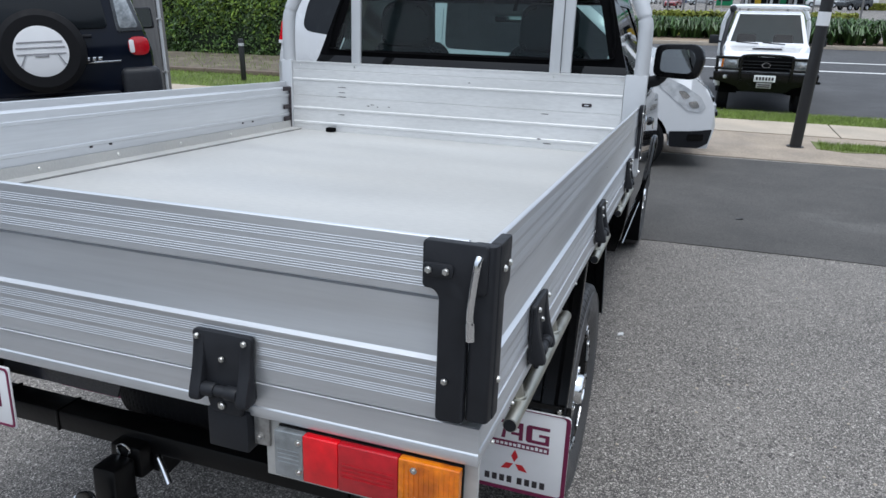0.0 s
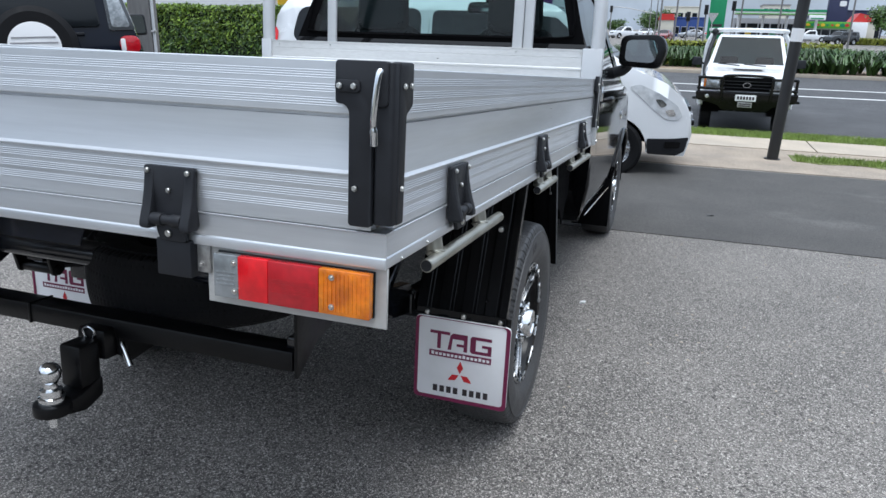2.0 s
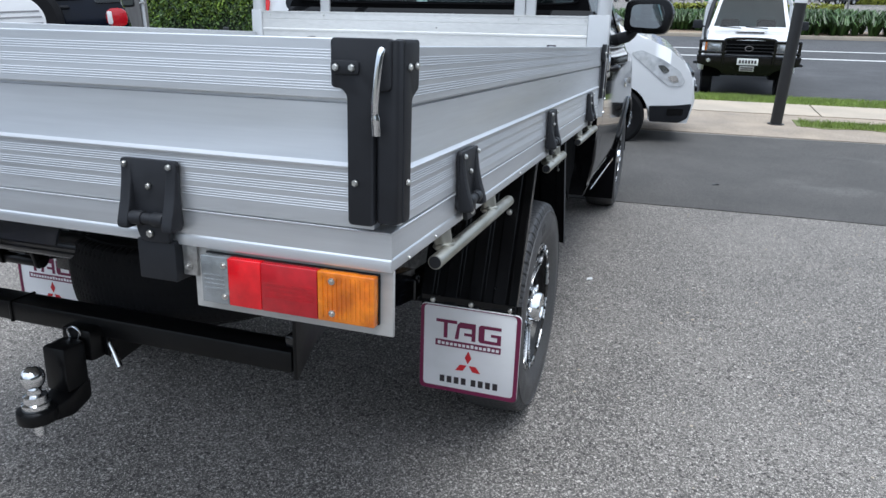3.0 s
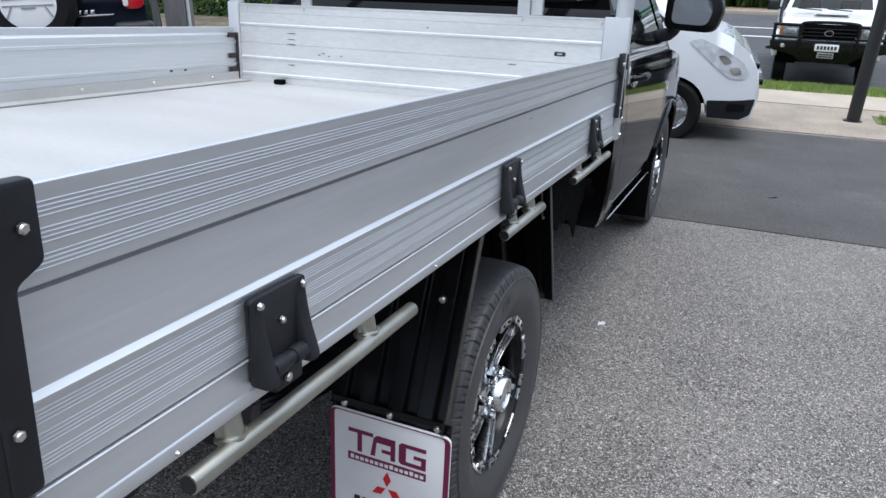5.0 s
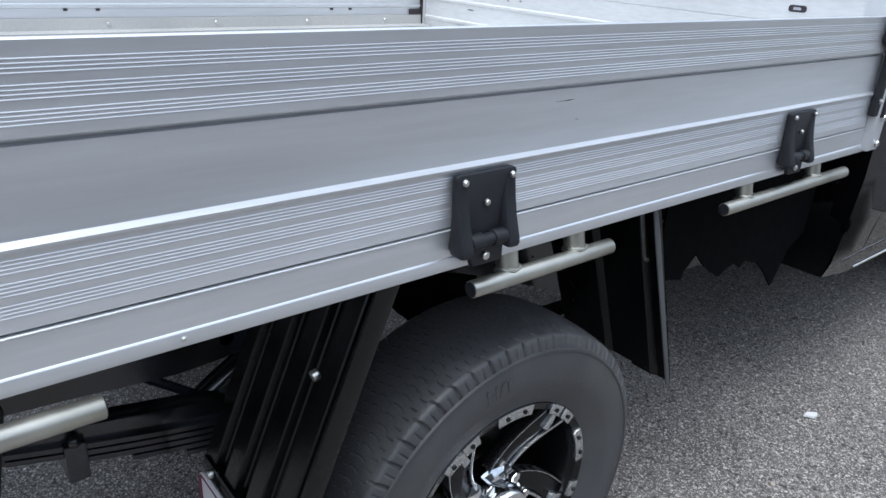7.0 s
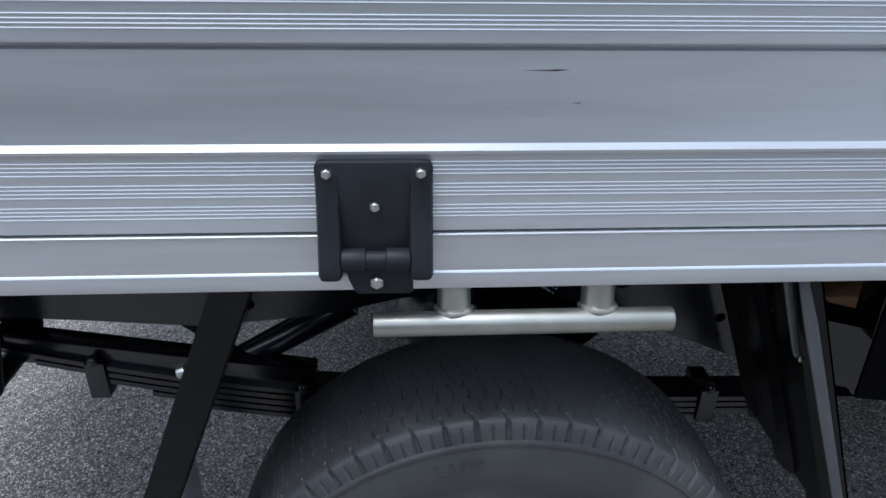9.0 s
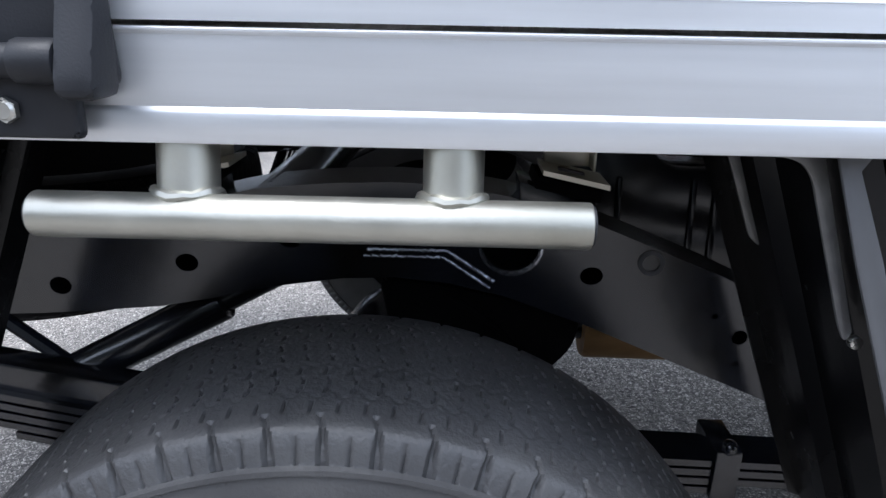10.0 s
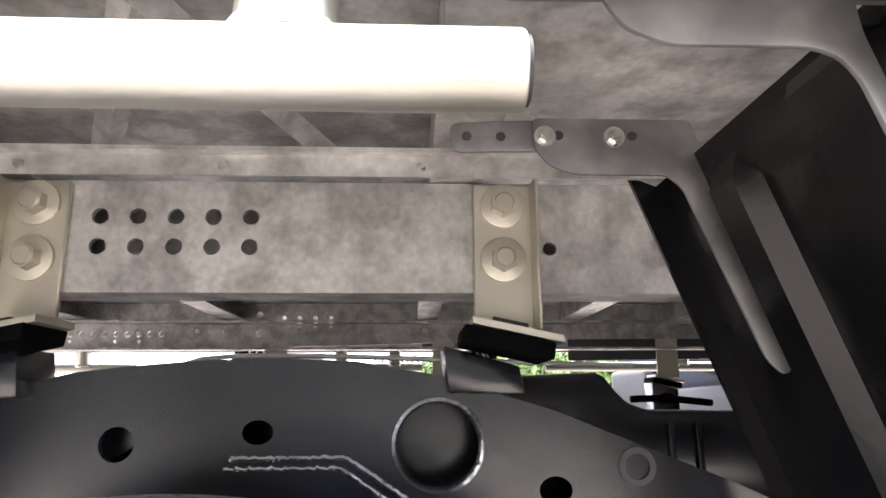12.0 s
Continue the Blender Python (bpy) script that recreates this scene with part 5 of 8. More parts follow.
sweep(b, smooth_path([(0.884, -0.024, 1.152), (0.883, -0.029, 1.144), (0.880, -0.031, 1.115), (0.877, -0.031, 1.080), (0.8775, -0.029, 1.060), (0.878, -0.028, 1.043)], 6), [0.0050] * 22 + [0.0062] * 9, 12)
part("handle", b, CHROME, latch, "bright bent steel handle")
for p, w in (((0.8175, -0.0225, 1.128), (0, -1, 0)), ((0.8410, -0.0225, 1.128), (0, -1, 0)), ((0.8425, -0.018, 0.975), (0, -1, 0)), ((0.905, 0.016, 1.130), (1, 0, 0)), ((0.905, 0.041, 1.131), (1, 0, 0)), ((0.905, 0.013, 0.976), (1, 0, 0))):
    b = nb()
    hexbolt(b, p, w, 0.0050, 0.0024, False)
    part("screw", b, BOLT, latch)
b = nb()
prism(b, rounded([(2.365, 1.168), (2.440, 1.168), (2.440, 0.935), (2.400, 0.935), (2.400, 1.09), (2.365, 1.10)], 0.006), "x", 0.8895, 0.904, 0.002)
fl = part("corner_latch", b, BLACK_PLASTIC, ute, "tall black moulded corner latch", smooth=30)
b = nb()
cyl(b, (0.897, 2.446, 0.93), (0.897, 2.446, 1.165), 0.014, seg=18, bevel=0.004)
part("pivot_column", b, BLACK_PLASTIC, fl)
b = nb()
sweep(b, smooth_path([(0.905, 2.462, 1.150), (0.912, 2.476, 1.125), (0.915, 2.470, 1.09), (0.913, 2.478, 1.055)], 6), 0.0055, 10)
part("handle", b, CHROME, fl, "bright bent steel handle")
b = nb()
cyl(b, (0.908, 2.438, 1.11), (0.908, 2.452, 0.935), 0.004, seg=10)
part("rod", b, CHROME, fl)
for y, z in ((2.383, 1.13), (2.405, 1.13), (2.415, 0.97)):
    b = nb()
    hexbolt(b, (0.904, y, z), (1, 0, 0), 0.0046, 0.0028)
    part("screw", b, BOLT, fl)
b = nb()
box(b, (0.8935, 2.43, 0.855), (0.900, 2.462, 0.935), 0.002)
part("foot_plate", b, GALV, fl)
for y, z in ((2.452, 0.93), (2.452, 0.868)):
    b = nb()
    cyl(b, (0.899, y, z), (0.914, y, z), 0.008, seg=12, bevel=0.003)
    part("pin", b, CHROME, fl)

# rope rails under the sides
for s in (-1, 1):
    for y0, y1, posts in ((0.19, 0.718, (0.272, 0.585)), (1.195, 1.496, (1.2755, 1.4215)), (1.84, 2.36, (1.930, 2.222))):
        b = nb()
        cyl(b, (s * 0.889, y0, 0.8062), (s * 0.889, y1, 0.8062), 0.0127, seg=28, bevel=0.0015)
        rr = part("rope_rail", b, ZINC, ute, "yellowish zinc-plated round rope rail")
        for y in posts:
            b = nb()
            cyl(b, (s * 0.8775, y, 0.8080), (s * 0.8628, y, 0.8885), 0.0168, seg=26)
            box(b, (min(s * 0.842, s * 0.846), y - 0.020, 0.8640), (max(s * 0.842, s * 0.846), y + 0.020, 0.8985))
            box(b, (min(s * 0.842, s * 0.880), y - 0.020, 0.8890), (max(s * 0.842, s * 0.880), y + 0.020, 0.8930))
            part("stub_post", b, ZINC, rr)
            b = nb()
            weld_ring = []
            for k in range(29):
                a = math.pi + 2 * math.pi * k / 28
                wx, wy = 0.0180 * math.cos(a), 0.0185 * math.sin(a)
                weld_ring.append((s * (0.8775 + wx * 0.96), y + wy * 0.94, 0.8062 + 0.0130 * math.sqrt(max(0.12, 1 - ((wx - 0.0115) / 0.0235) ** 2)) + 0.0005 * math.sin(9 * a)))
            sweep(b, weld_ring, [0.0030 + 0.0005 * math.sin(5 * 2 * math.pi * k / 28) for k in range(29)], 8, False)
            part("weld", b, ZINC, rr)
        for y in (y0, y1):
            b = nb()
            d = -0.0012 if y == y0 else 0.0012
            cyl(b, (s * 0.889, y, 0.8062), (s * 0.889, y + d, 0.8062), 0.0108, seg=20)
            part("end_cap", b, BLACK_PLASTIC, rr)

# tail lamp panels
for s in (-1, 1):
    def xr(a, c):
        return (min(s * a, s * c), max(s * a, s * c))
    x0, x1 = xr(0.546, 0.889)
    b = nb()
    box(b, (x0, 0.010, 0.742), (x1, 0.015, 0.8455), 0.001, 1)
    pan = part("lamp_panel", b, ALU_DULL, ute, "pale folded metal tail lamp panel")
    b = nb()
    xa, xb = xr(0.5725, 0.8690)
    box(b, (xa, 0.0035, 0.7600), (xb, 0.0095, 0.8390), 0.002)
    part("lamp_base", b, GLOSS_BLACK, pan)
    for u0, u1, mt, lab in ((0.574, 0.6225, LENS_CLEAR, "clear reversing lens"), (0.6225, 0.6802, LENS_RED, "bright red lens"), (0.6808, 0.7755, LENS_RED_DARK, "dark red reflector lens"), (0.7763, 0.8675, LENS_AMBER, "amber indicator lens")):
        xa, xb = xr(u0, u1)
        b = nb()
        box(b, (xa, -0.012, 0.7612), (xb, 0.0032, 0.8378), 0.0018, 2)
        ln = part("lens", b, mt, pan, lab)
        if mt is not LENS_RED:
            for z in (0.775, 0.825):
                b = nb()
                xc = s * (u0 + (u1 - u0) * (0.86 if mt is LENS_CLEAR else 0.26))
                if mt is not LENS_RED_DARK:
                    hexbolt(b, (xc, -0.0122, z), (0, -1, 0), 0.0035, 0.001)
                    part("screw", b, BOLT, pan)
                else:
                    b.free()
        n = 9
        b = nb()
        for i in range(n):
            z = 0.772 + i * (0.056 / (n - 1))
            if mt in (LENS_RED_DARK, LENS_CLEAR) and 2 <= i <= 5:
                box(b, (xa + 0.006, -0.0132, z - 0.0012), (xb - 0.006, -0.0121, z + 0.0012))
        for i in range(11):
            if mt is LENS_AMBER:
                xx = xa + 0.008 + i * (xb - xa - 0.016) / 10
                box(b, (xx - 0.0012, -0.0132, 0.768), (xx + 0.0012, -0.0121, 0.832))
        if len(b.verts):
            part("lens_rib", b, mt, pan)
        else:
            b.free()

# tow bar and hitch
b = nb()
box(b, (-0.545, 0.30, 0.482), (0.540, 0.37, 0.532), 0.006)
for x in (-0.23, -0.42):
    box(b, (x - 0.004, 0.297, 0.480), (x + 0.004, 0.372, 0.534), 0.002)
bar = part("tow_bar", b, TOW_BLACK, ute, "black square tow bar")
for x in (-0.548, 0.548):
    b = nb()
    prism(b, rounded([(0.30, 0.700), (0.56, 0.700), (0.56, 0.60), (0.46, 0.545), (0.38, 0.52), (0.305, 0.468), (0.30, 0.470)], 0.004), "x", x - 0.004, x + 0.004, 0.001)
    ta = part("tow_bar_arm", b, TOW_BLACK, bar, "black hanger plate")
    b = nb()
    box(b, (x - 0.032, 0.315, 0.534), (x - 0.005, 0.345, 0.56), 0.004)
    part("stop_block", b, BLACK_STEEL, ta)
b = nb()
box(b, (-0.042, 0.265, 0.435), (0.042, 0.46, 0.512), 0.008)
for q in (-1, 1):
    prism(b, [(0.30, 0.50), (0.46, 0.53), (0.46, 0.43), (0.33, 0.41), (0.30, 0.44)], "x", q * 0.046, q * 0.054)
part("receiver", b, TOW_BLACK, bar)
hitch = Matrix.Translation((0, 0.027, 0))
b = nb()
box(b, (-0.032, 0.172, 0.385), (0.032, 0.234, 0.492), 0.008)
box(b, (-0.026, 0.23, 0.445), (0.026, 0.275, 0.488), 0.004)
prism(b, rounded([(0.217, 0.395), (0.234, 0.40), (0.234, 0.350), (0.18, 0.330), (0.10, 0.348), (0.10, 0.372), (0.17, 0.376)], 0.012), "x", -0.034, 0.034, 0.004)
cyl(b, (0, 0.115, 0.347), (0, 0.115, 0.375), 0.042, seg=24, bevel=0.004)
part("tongue", b, TOW_BLACK, bar, m=hitch)
b = nb()
lathe(b, [(0.0, 0.098), (0.010, 0.097), (0.018, 0.092), (0.0235, 0.084), (0.025, 0.074), (0.022, 0.061), (0.016, 0.052), (0.0135, 0.046), (0.015, 0.038), (0.024, 0.034), (0.024, 0.018), (0.029, 0.016), (0.029, 0.003), (0.0, 0.003)], (0, 0.115, 0.373), "z", 28)
cyl(b, (0, 0.115, 0.312), (0, 0.115, 0.347), 0.011, seg=14)
part("tow_ball", b, CHROME, bar, "chrome tow ball", m=hitch)
b = nb()
sweep(b, smooth_path([(-0.055, 0.285, 0.47), (0.04, 0.285, 0.47), (0.058, 0.28, 0.462), (0.092, 0.265, 0.420)], 6), 0.008, 12)
part("hitch_pin", b, CHROME, bar, "bent chrome hitch pin", m=hitch)
b = nb()
sweep(b, smooth_path([(-0.012, 0.235, 0.490), (-0.017, 0.235, 0.508), (0.0, 0.235, 0.518), (0.017, 0.235, 0.508), (0.012, 0.235, 0.490)], 6), 0.0028, 8)
part("shackle", b, CHROME, bar, m=hitch)

# number plate, writing as bars
b = nb()
box(b, (-0.155, 0.020, 0.650), (0.165, 0.024, 0.770), 0.003)
plt = part("number_plate", b, SIGN_WHITE, ute, "white plate with maroon bars", m=pose(-0.132, -0.024, 0.060))
for i in range(6):
    b = nb()
    box(b, (-0.135 + i * 0.048, 0.0180, 0.690), (-0.103 + i * 0.048, 0.0199, 0.750), 0.0005, 1)
    part("bar", b, MAROON, plt)
b = nb()
box(b, (-0.10, 0.0180, 0.662), (0.11, 0.0199, 0.676), 0.0005, 1)
part("bar", b, PRINT_DARK, plt)
b = nb()
plate(b, rounded([(-0.153, 0.652), (0.163, 0.652), (0.163, 0.768), (-0.153, 0.768)], 0.008), [rounded([(-0.149, 0.656), (0.159, 0.656), (0.159, 0.764), (-0.149, 0.764)], 0.007)], "y", 0.0185, 0.0199)
part("border", b, MAROON, plt)
b = nb()
prism(b, [(-0.02, 0.8455), (0.258, 0.8455), (0.245, 0.820), (0.238, 0.800), (-0.02, 0.800)], "y", 0.030, 0.034)
part("plate_bracket", b, BLACK_STEEL, ute, "black folded plate behind the number plate")

for q in (-1, 1):
    b = nb()
    prism(b, rounded([(0.545, 0.66), (0.655, 0.66), (0.625, 0.505), (0.585, 0.495)], 0.012), "x", q * 0.603, q * 0.591, 0.002)
    prism(b, rounded([(0.545, 0.66), (0.655, 0.66), (0.625, 0.505), (0.585, 0.495)], 0.012), "x", q * 0.468, q * 0.456, 0.002)
    cyl(b, (q * 0.606, 0.603, 0.515), (q * 0.453, 0.603, 0.515), 0.017, seg=16, bevel=0.002)
    part("spring_shackle", b, TOW_BLACK, ute, "black leaf spring shackle")
b = nb()
sweep(b, smooth_path([(-0.36, 0.32, 0.74), (-0.40, 0.30, 0.66), (-0.46, 0.30, 0.60), (-0.52, 0.31, 0.55)], 6), 0.005, 8)
part("cable", b, RUBBER_PAD, ute, "hanging black cable")

# ---------------------------------------------------------------- the ute: under the tray
RTOP = interp([(0.10, 0.690), (0.90, 0.692), (1.02, 0.699), (1.095, 0.706), (1.206, 0.733), (1.28, 0.741), (1.355, 0.744), (1.42, 0.741), (1.48, 0.731), (1.574, 0.703), (1.715, 0.647), (1.85, 0.585), (2.1, 0.52), (5.0, 0.52)])
RBOT = interp([(0.10, 0.605), (0.60, 0.605), (0.91, 0.579), (1.084, 0.593), (1.15, 0.606), (1.217, 0.622), (1.30, 0.634), (1.36, 0.637), (1.45, 0.628), (1.574, 0.584), (1.76, 0.506), (1.9, 0.45), (2.1, 0.40), (5.0, 0.40)])
RY = [0.56, 0.72, 0.9, 0.96, 1.02, 1.095, 1.15, 1.21, 1.25, 1.30, 1.36, 1.42, 1.48, 1.53, 1.574, 1.64, 1.715, 1.78, 1.85, 1.97, 2.1, 3.2, 5.0]
HOLES = [circle(1.484, 0.678, 0.0310, 28), circle(0.984, 0.617, 0.0125, 16, 0.0105), circle(1.573, 0.644, 0.0127, 16, 0.0105), circle(1.348, 0.688, 0.0118, 16, 0.0092), circle(1.244, 0.680, 0.0132, 16), circle(1.129, 0.648, 0.0128, 16, 0.0105),
         circle(1.713, 0.600, 0.0036, 10), circle(1.744, 0.575, 0.0090, 14), circle(1.744, 0.542, 0.0042, 10)]
for s in (-1, 1):
    b = nb()
    lift = 0 if s > 0 else 0.018
    outline = [(y, RTOP(y) + lift) for y in RY] + [(y, RBOT(y)) for y in reversed(RY)]
    plate(b, outline, HOLES, "x", s * 0.529, s * 0.523)
    rl = part("chassis_rail", b, BLACK_STEEL, ute, "black painted curved chassis rail with holes", smooth=25)
    b = nb()
    for f, d in ((lambda y: RTOP(y) + lift, -0.004), (RBOT, 0.004)):
        for i in range(len(RY) - 1):
            q = [(RY[i], f(RY[i])), (RY[i + 1], f(RY[i + 1])), (RY[i + 1], f(RY[i + 1]) + d), (RY[i], f(RY[i]) + d)]
            prism(b, q, "x", s * 0.5225, s * 0.450)
    part("flange", b, BLACK_STEEL, rl, smooth=0)
    b = nb()
    plate(b, [(y, RTOP(y) + lift - 0.006) for y in RY] + [(y, RBOT(y) + 0.006) for y in reversed(RY)], [], "x", s * 0.456, s * 0.450)
    part("inner_web", b, BLACK_STEEL, rl)
    b = nb()
    lathe(b, [(0.0310, 0.0), (0.0328, s * 0.0025), (0.0355, s * 0.0018), (0.0360, 0.0)], (s * 0.5291, 1.484, 0.678), "x", 28)
    part("hole_weld", b, WELD, rl)
    b = nb()
    wp = [(s * 0.5293, 1.328 + 0.0024 * i, 0.669 + 0.0014 * noise.noise((i * 0.7, 3, s))) for i in range(37)]
    wp += [(s * 0.5293, 1.4165 + 0.0024 * i, 0.668 - 0.0016 * i + 0.0014 * noise.noise((i * 0.7, 9, s))) for i in range(22)]
    sweep(b, wp, [0.0024 + 0.0012 * noise.noise((i * 1.3, 0.5, 2)) for i in range(len(wp))], 7)
    sweep(b, [(x, y - 0.004, z - 0.0075 + 0.0012 * noise.noise((y * 300, 5, s))) for x, y, z in wp], [0.0018 + 0.0011 * noise.noise((i * 1.1, 4.5, 2)) for i in range(len(wp))], 7)
    part("weld_bead", b, WELD, rl, "rough glossy weld bead")
    b = nb()
    plate(b, circle(1.636, 0.661, 0.0142, 20), [circle(1.636, 0.661, 0.0098, 18)], "x", s * 0.5292, s * 0.5312)
    part("stamped_ring", b, STRIP_GREY, rl)
    b = nb()
    low = 0.796 if s > 0 else 0.824
    if s > 0:
        outline = [(0.35, low), (2.40, low), (2.40, 0.8885), (0.35, 0.8885)]
        holes = [circle(1.211 + 0.0302 * i, z, 0.0068, 14) for i in range(5) for z in (0.8335, 0.8585)] + [circle(1.577, 0.833, 0.0058, 10), circle(2.0, 0.833, 0.0058, 10)]
        holes += [circle(0.705 + 0.036 * i, 0.834, 0.0072, 12) for i in range(5)]
    else:
        outline = [(0.35, low), (0.90, low + 0.003), (1.30, 0.836), (1.85, 0.850), (2.40, 0.852), (2.40, 0.9290), (0.35, 0.9290)]
        holes = [circle(0.714 + 0.0247 * i, 0.861, 0.0070, 10) for i in range(9)] + [circle(q, 0.845, 0.0045, 8) for q in (0.714, 0.812, 0.864)] + [circle(0.99 + 0.03 * i, 0.868, 0.005, 10) for i in range(3)]
        holes += [circle(1.126, z, 0.0075, 10) for z in (0.862, 0.905)] + [circle(1.18 + 0.035 * i, z, 0.0055, 10) for i in range(4) for z in (0.875, 0.897)] + [circle(1.496, z, 0.0070, 10) for z in (0.868, 0.911)]
        holes += [circle(q, 0.887, 0.0065, 10) for q in (1.815, 1.86, 1.96, 1.985, 2.012, 2.10)]
    plate(b, outline, holes, "x", s * 0.5185, s * 0.5135)
    sf = part("subframe_beam", b, GALV, ute, "mottled galvanised subframe channel with drilled rows", smooth=25)
    b = nb()
    box(b, (min(s * 0.513, s * 0.47), 0.35, low), (max(s * 0.513, s * 0.47), 2.40, low + 0.005))
    box(b, (min(s * 0.513, s * 0.47), 0.35, 0.8835), (max(s * 0.513, s * 0.47), 2.40, 0.8885))
    part("flange", b, GALV, sf)
    # unseen back plate, added so no light comes through the drilled rows
    if s > 0:
        b = nb()
        box(b, (0.466, 0.35, 0.8015), (0.469, 2.40, 0.883))
        part("inner_web", b, GALV, sf)
    for yc, tip in ((1.164, 1), (1.5375, -1), (0.62, 1), (2.05, -1)):
        b = nb()
        box(b, (min(s * 0.519, s * 0.5245), yc - 0.0240, 0.764), (max(s * 0.519, s * 0.5245), yc + 0.0240, 0.886), 0.0012, 1)
        ye = yc - tip * 0.0245
        box(b, (min(s * 0.519, s * 0.550), ye - 0.0015, 0.764), (max(s * 0.519, s * 0.550), ye + 0.0015, 0.886), 0.0008, 1)
        part("mount_bracket", b, ZINC_PLATE, sf, "pale zinc-plated mounting bracket")
        for z in (0.867, 0.822):
            b = nb()
            cyl(b, (s * 0.5245, yc, z), (s * 0.5290, yc, z), 0.0185, seg=28, bevel=0.0008)
            cyl(b, (s * 0.5290, yc, z), (s * 0.5395, yc, z), 0.0108, 0.0102, seg=6)
            cyl(b, (s * 0.5395, yc, z), (s * 0.5410, yc, z), 0.0085, 0.0070, seg=12)
            part("bolt", b, ZINC_PLATE, sf)
        t = 0.21 * tip
        top = [(yc - 0.030, 0.764 - 0.030 * t), (yc + 0.036, 0.764 + 0.036 * t)]
        b = nb()
        prism(b, [top[0], top[1], (top[1][0], top[1][1] - 0.005), (top[0][0], top[0][1] - 0.005)], "x", s * 0.518, s * 0.578)
        part("foot", b, ZINC_PLATE, sf)
        b = nb()
        prism(b, [(yc - 0.014, 0.7655 - 0.014 * t), (yc + 0.012, 0.7655 + 0.012 * t), (yc + 0.012, 0.7685 + 0.012 * t), (yc - 0.014, 0.7685 - 0.014 * t)], "x", s * 0.560, s * 0.567)
        part("slot", b, PRINT_DARK, sf)
        b = nb()
        prism(b, [(top[0][0] - 0.006, top[0][1] - 0.0055), (top[1][0] - 0.006, top[1][1] - 0.0055), (top[1][0] - 0.008, top[1][1] - 0.018), (top[0][0] - 0.008, top[0][1] - 0.018)], "x", s * 0.514, s * 0.580, 0.0015)
        part("rubber_pad", b, RUBBER_PAD, sf)
        b = nb()
        zb = RTOP(yc - 0.02)
        prism(b, [(yc - 0.050, top[0][1] - 0.0185), (yc + 0.008, top[1][1] - 0.0205), (yc + 0.012, min(zb - 0.004, top[1][1] - 0.03)), (yc - 0.046, min(zb - 0.004, top[0][1] - 0.03))], "x", s * 0.485, s * 0.545, 0.002)
        part("pad_block", b, BLACK_STEEL, sf)
    b = nb()
    prism(b, [(s * 0.600, 0.8665), (s * 0.603, 0.8665), (s * 0.603, 0.8815), (s * 0.612, 0.882), (s * 0.612, 0.885), (s * 0.600, 0.885)], "y", 0.35, 2.38)
    part("edge_angle", b, GALV, sf, "thin grey angle along the bearers", smooth=20)
    for y in (1.19, 1.33, 1.47, 1.75):
        b = nb()
        hexbolt(b, (s * 0.603, y, 0.873), (s, 0, 0), 0.0035, 0.003, False)
        part("rivet", b, BOLT, sf)

b = nb()
prism(b, [(1.826, 0.857), (1.826, 0.802), (2.16, 0.806), (2.16, 0.902)], "x", -0.532, -0.540, 0.0015)
part("side_plate", b, STRIP_GREY, ute, "dull grey plate under the far subframe channel")
# cross bearers and floor skin
for i, y in enumerate((0.10, 0.40, 0.72, 1.05, 1.478, 1.80, 2.05, 2.36)):
    b = nb()
    prism(b, [(y, 0.8895), (y + 0.045, 0.8895), (y + 0.045, 0.893), (y + 0.004, 0.893), (y + 0.004, 0.926), (y + 0.045, 0.926), (y + 0.045, 0.9295), (y, 0.9295)], "x", -0.855, 0.855)
    part("cross_bearer", b, GALV, ute, "grey folded steel cross bearer", smooth=20)
b = nb()
box(b, (-0.856, 0.04, 0.9297), (0.856, 2.42, 0.9306))
part("floor_skin", b, GALV, ute)
# diagonal stays below the floor
for y0, y1 in ((1.22, 1.36), (1.40, 1.30)):
    b = nb()
    sweep(b, [(0.54, y0, 0.903), (0.84, y1, 0.913)], 0.011, 4)
    part("stay", b, GALV, ute)


def guard(name, y_top, z_top, y_bot, z_bot, x_in, x_out, face, flange, s, n):
    """A moulded guard: a ribbed sheet that runs down beside the wheel, with a folded outer edge. face: +1 ribs look forwards."""
    d = Vector((0, y_bot - y_top, z_bot - z_top))
    ln = d.length
    zc = d.normalized()
    xc = Vector((s, 0, 0))
    yc = zc.cross(xc)
    if yc.y * face < 0:
        yc = -yc
    m = Matrix((xc, yc, zc)).transposed().to_4x4()
    m.translation = (0, y_top, z_top)
    prof = []
    w = x_out - x_in
    pitch = w / n
    for i in range(n):
        a = x_in + pitch * i
        prof += [(a, 0), (a + pitch * 0.46, 0), (a + pitch * 0.50, 0.002), (a + pitch * 0.56, 0.012), (a + pitch * 0.60, 0.014), (a + pitch * 0.90, 0.014), (a + pitch * 0.94, 0.012)]
    prof += [(x_out, 0.0)]
    back = [(x_out + 0.0, -flange), (x_out - 0.005, -flange), (x_out - 0.005, -0.006)] + [(u, v - 0.006) for u, v in reversed(prof[:-1])]
    b = prism(nb(), prof + back, "z", 0.0, ln)
    if s < 0:
        bmesh.ops.reverse_faces(b, faces=b.faces)
    b.transform(m)
    return part(name, b, BLACK_GUARD, ute, "black ribbed plastic mudguard", smooth=25)


GUARD_ARM_IN = [(1.540, 0.889), (1.644, 0.889), (1.654, 0.857), (1.697, 0.730), (1.690, 0.724), (1.680, 0.733), (1.636, 0.843), (1.627, 0.851), (1.566, 0.851), (1.550, 0.857), (1.541, 0.869)]
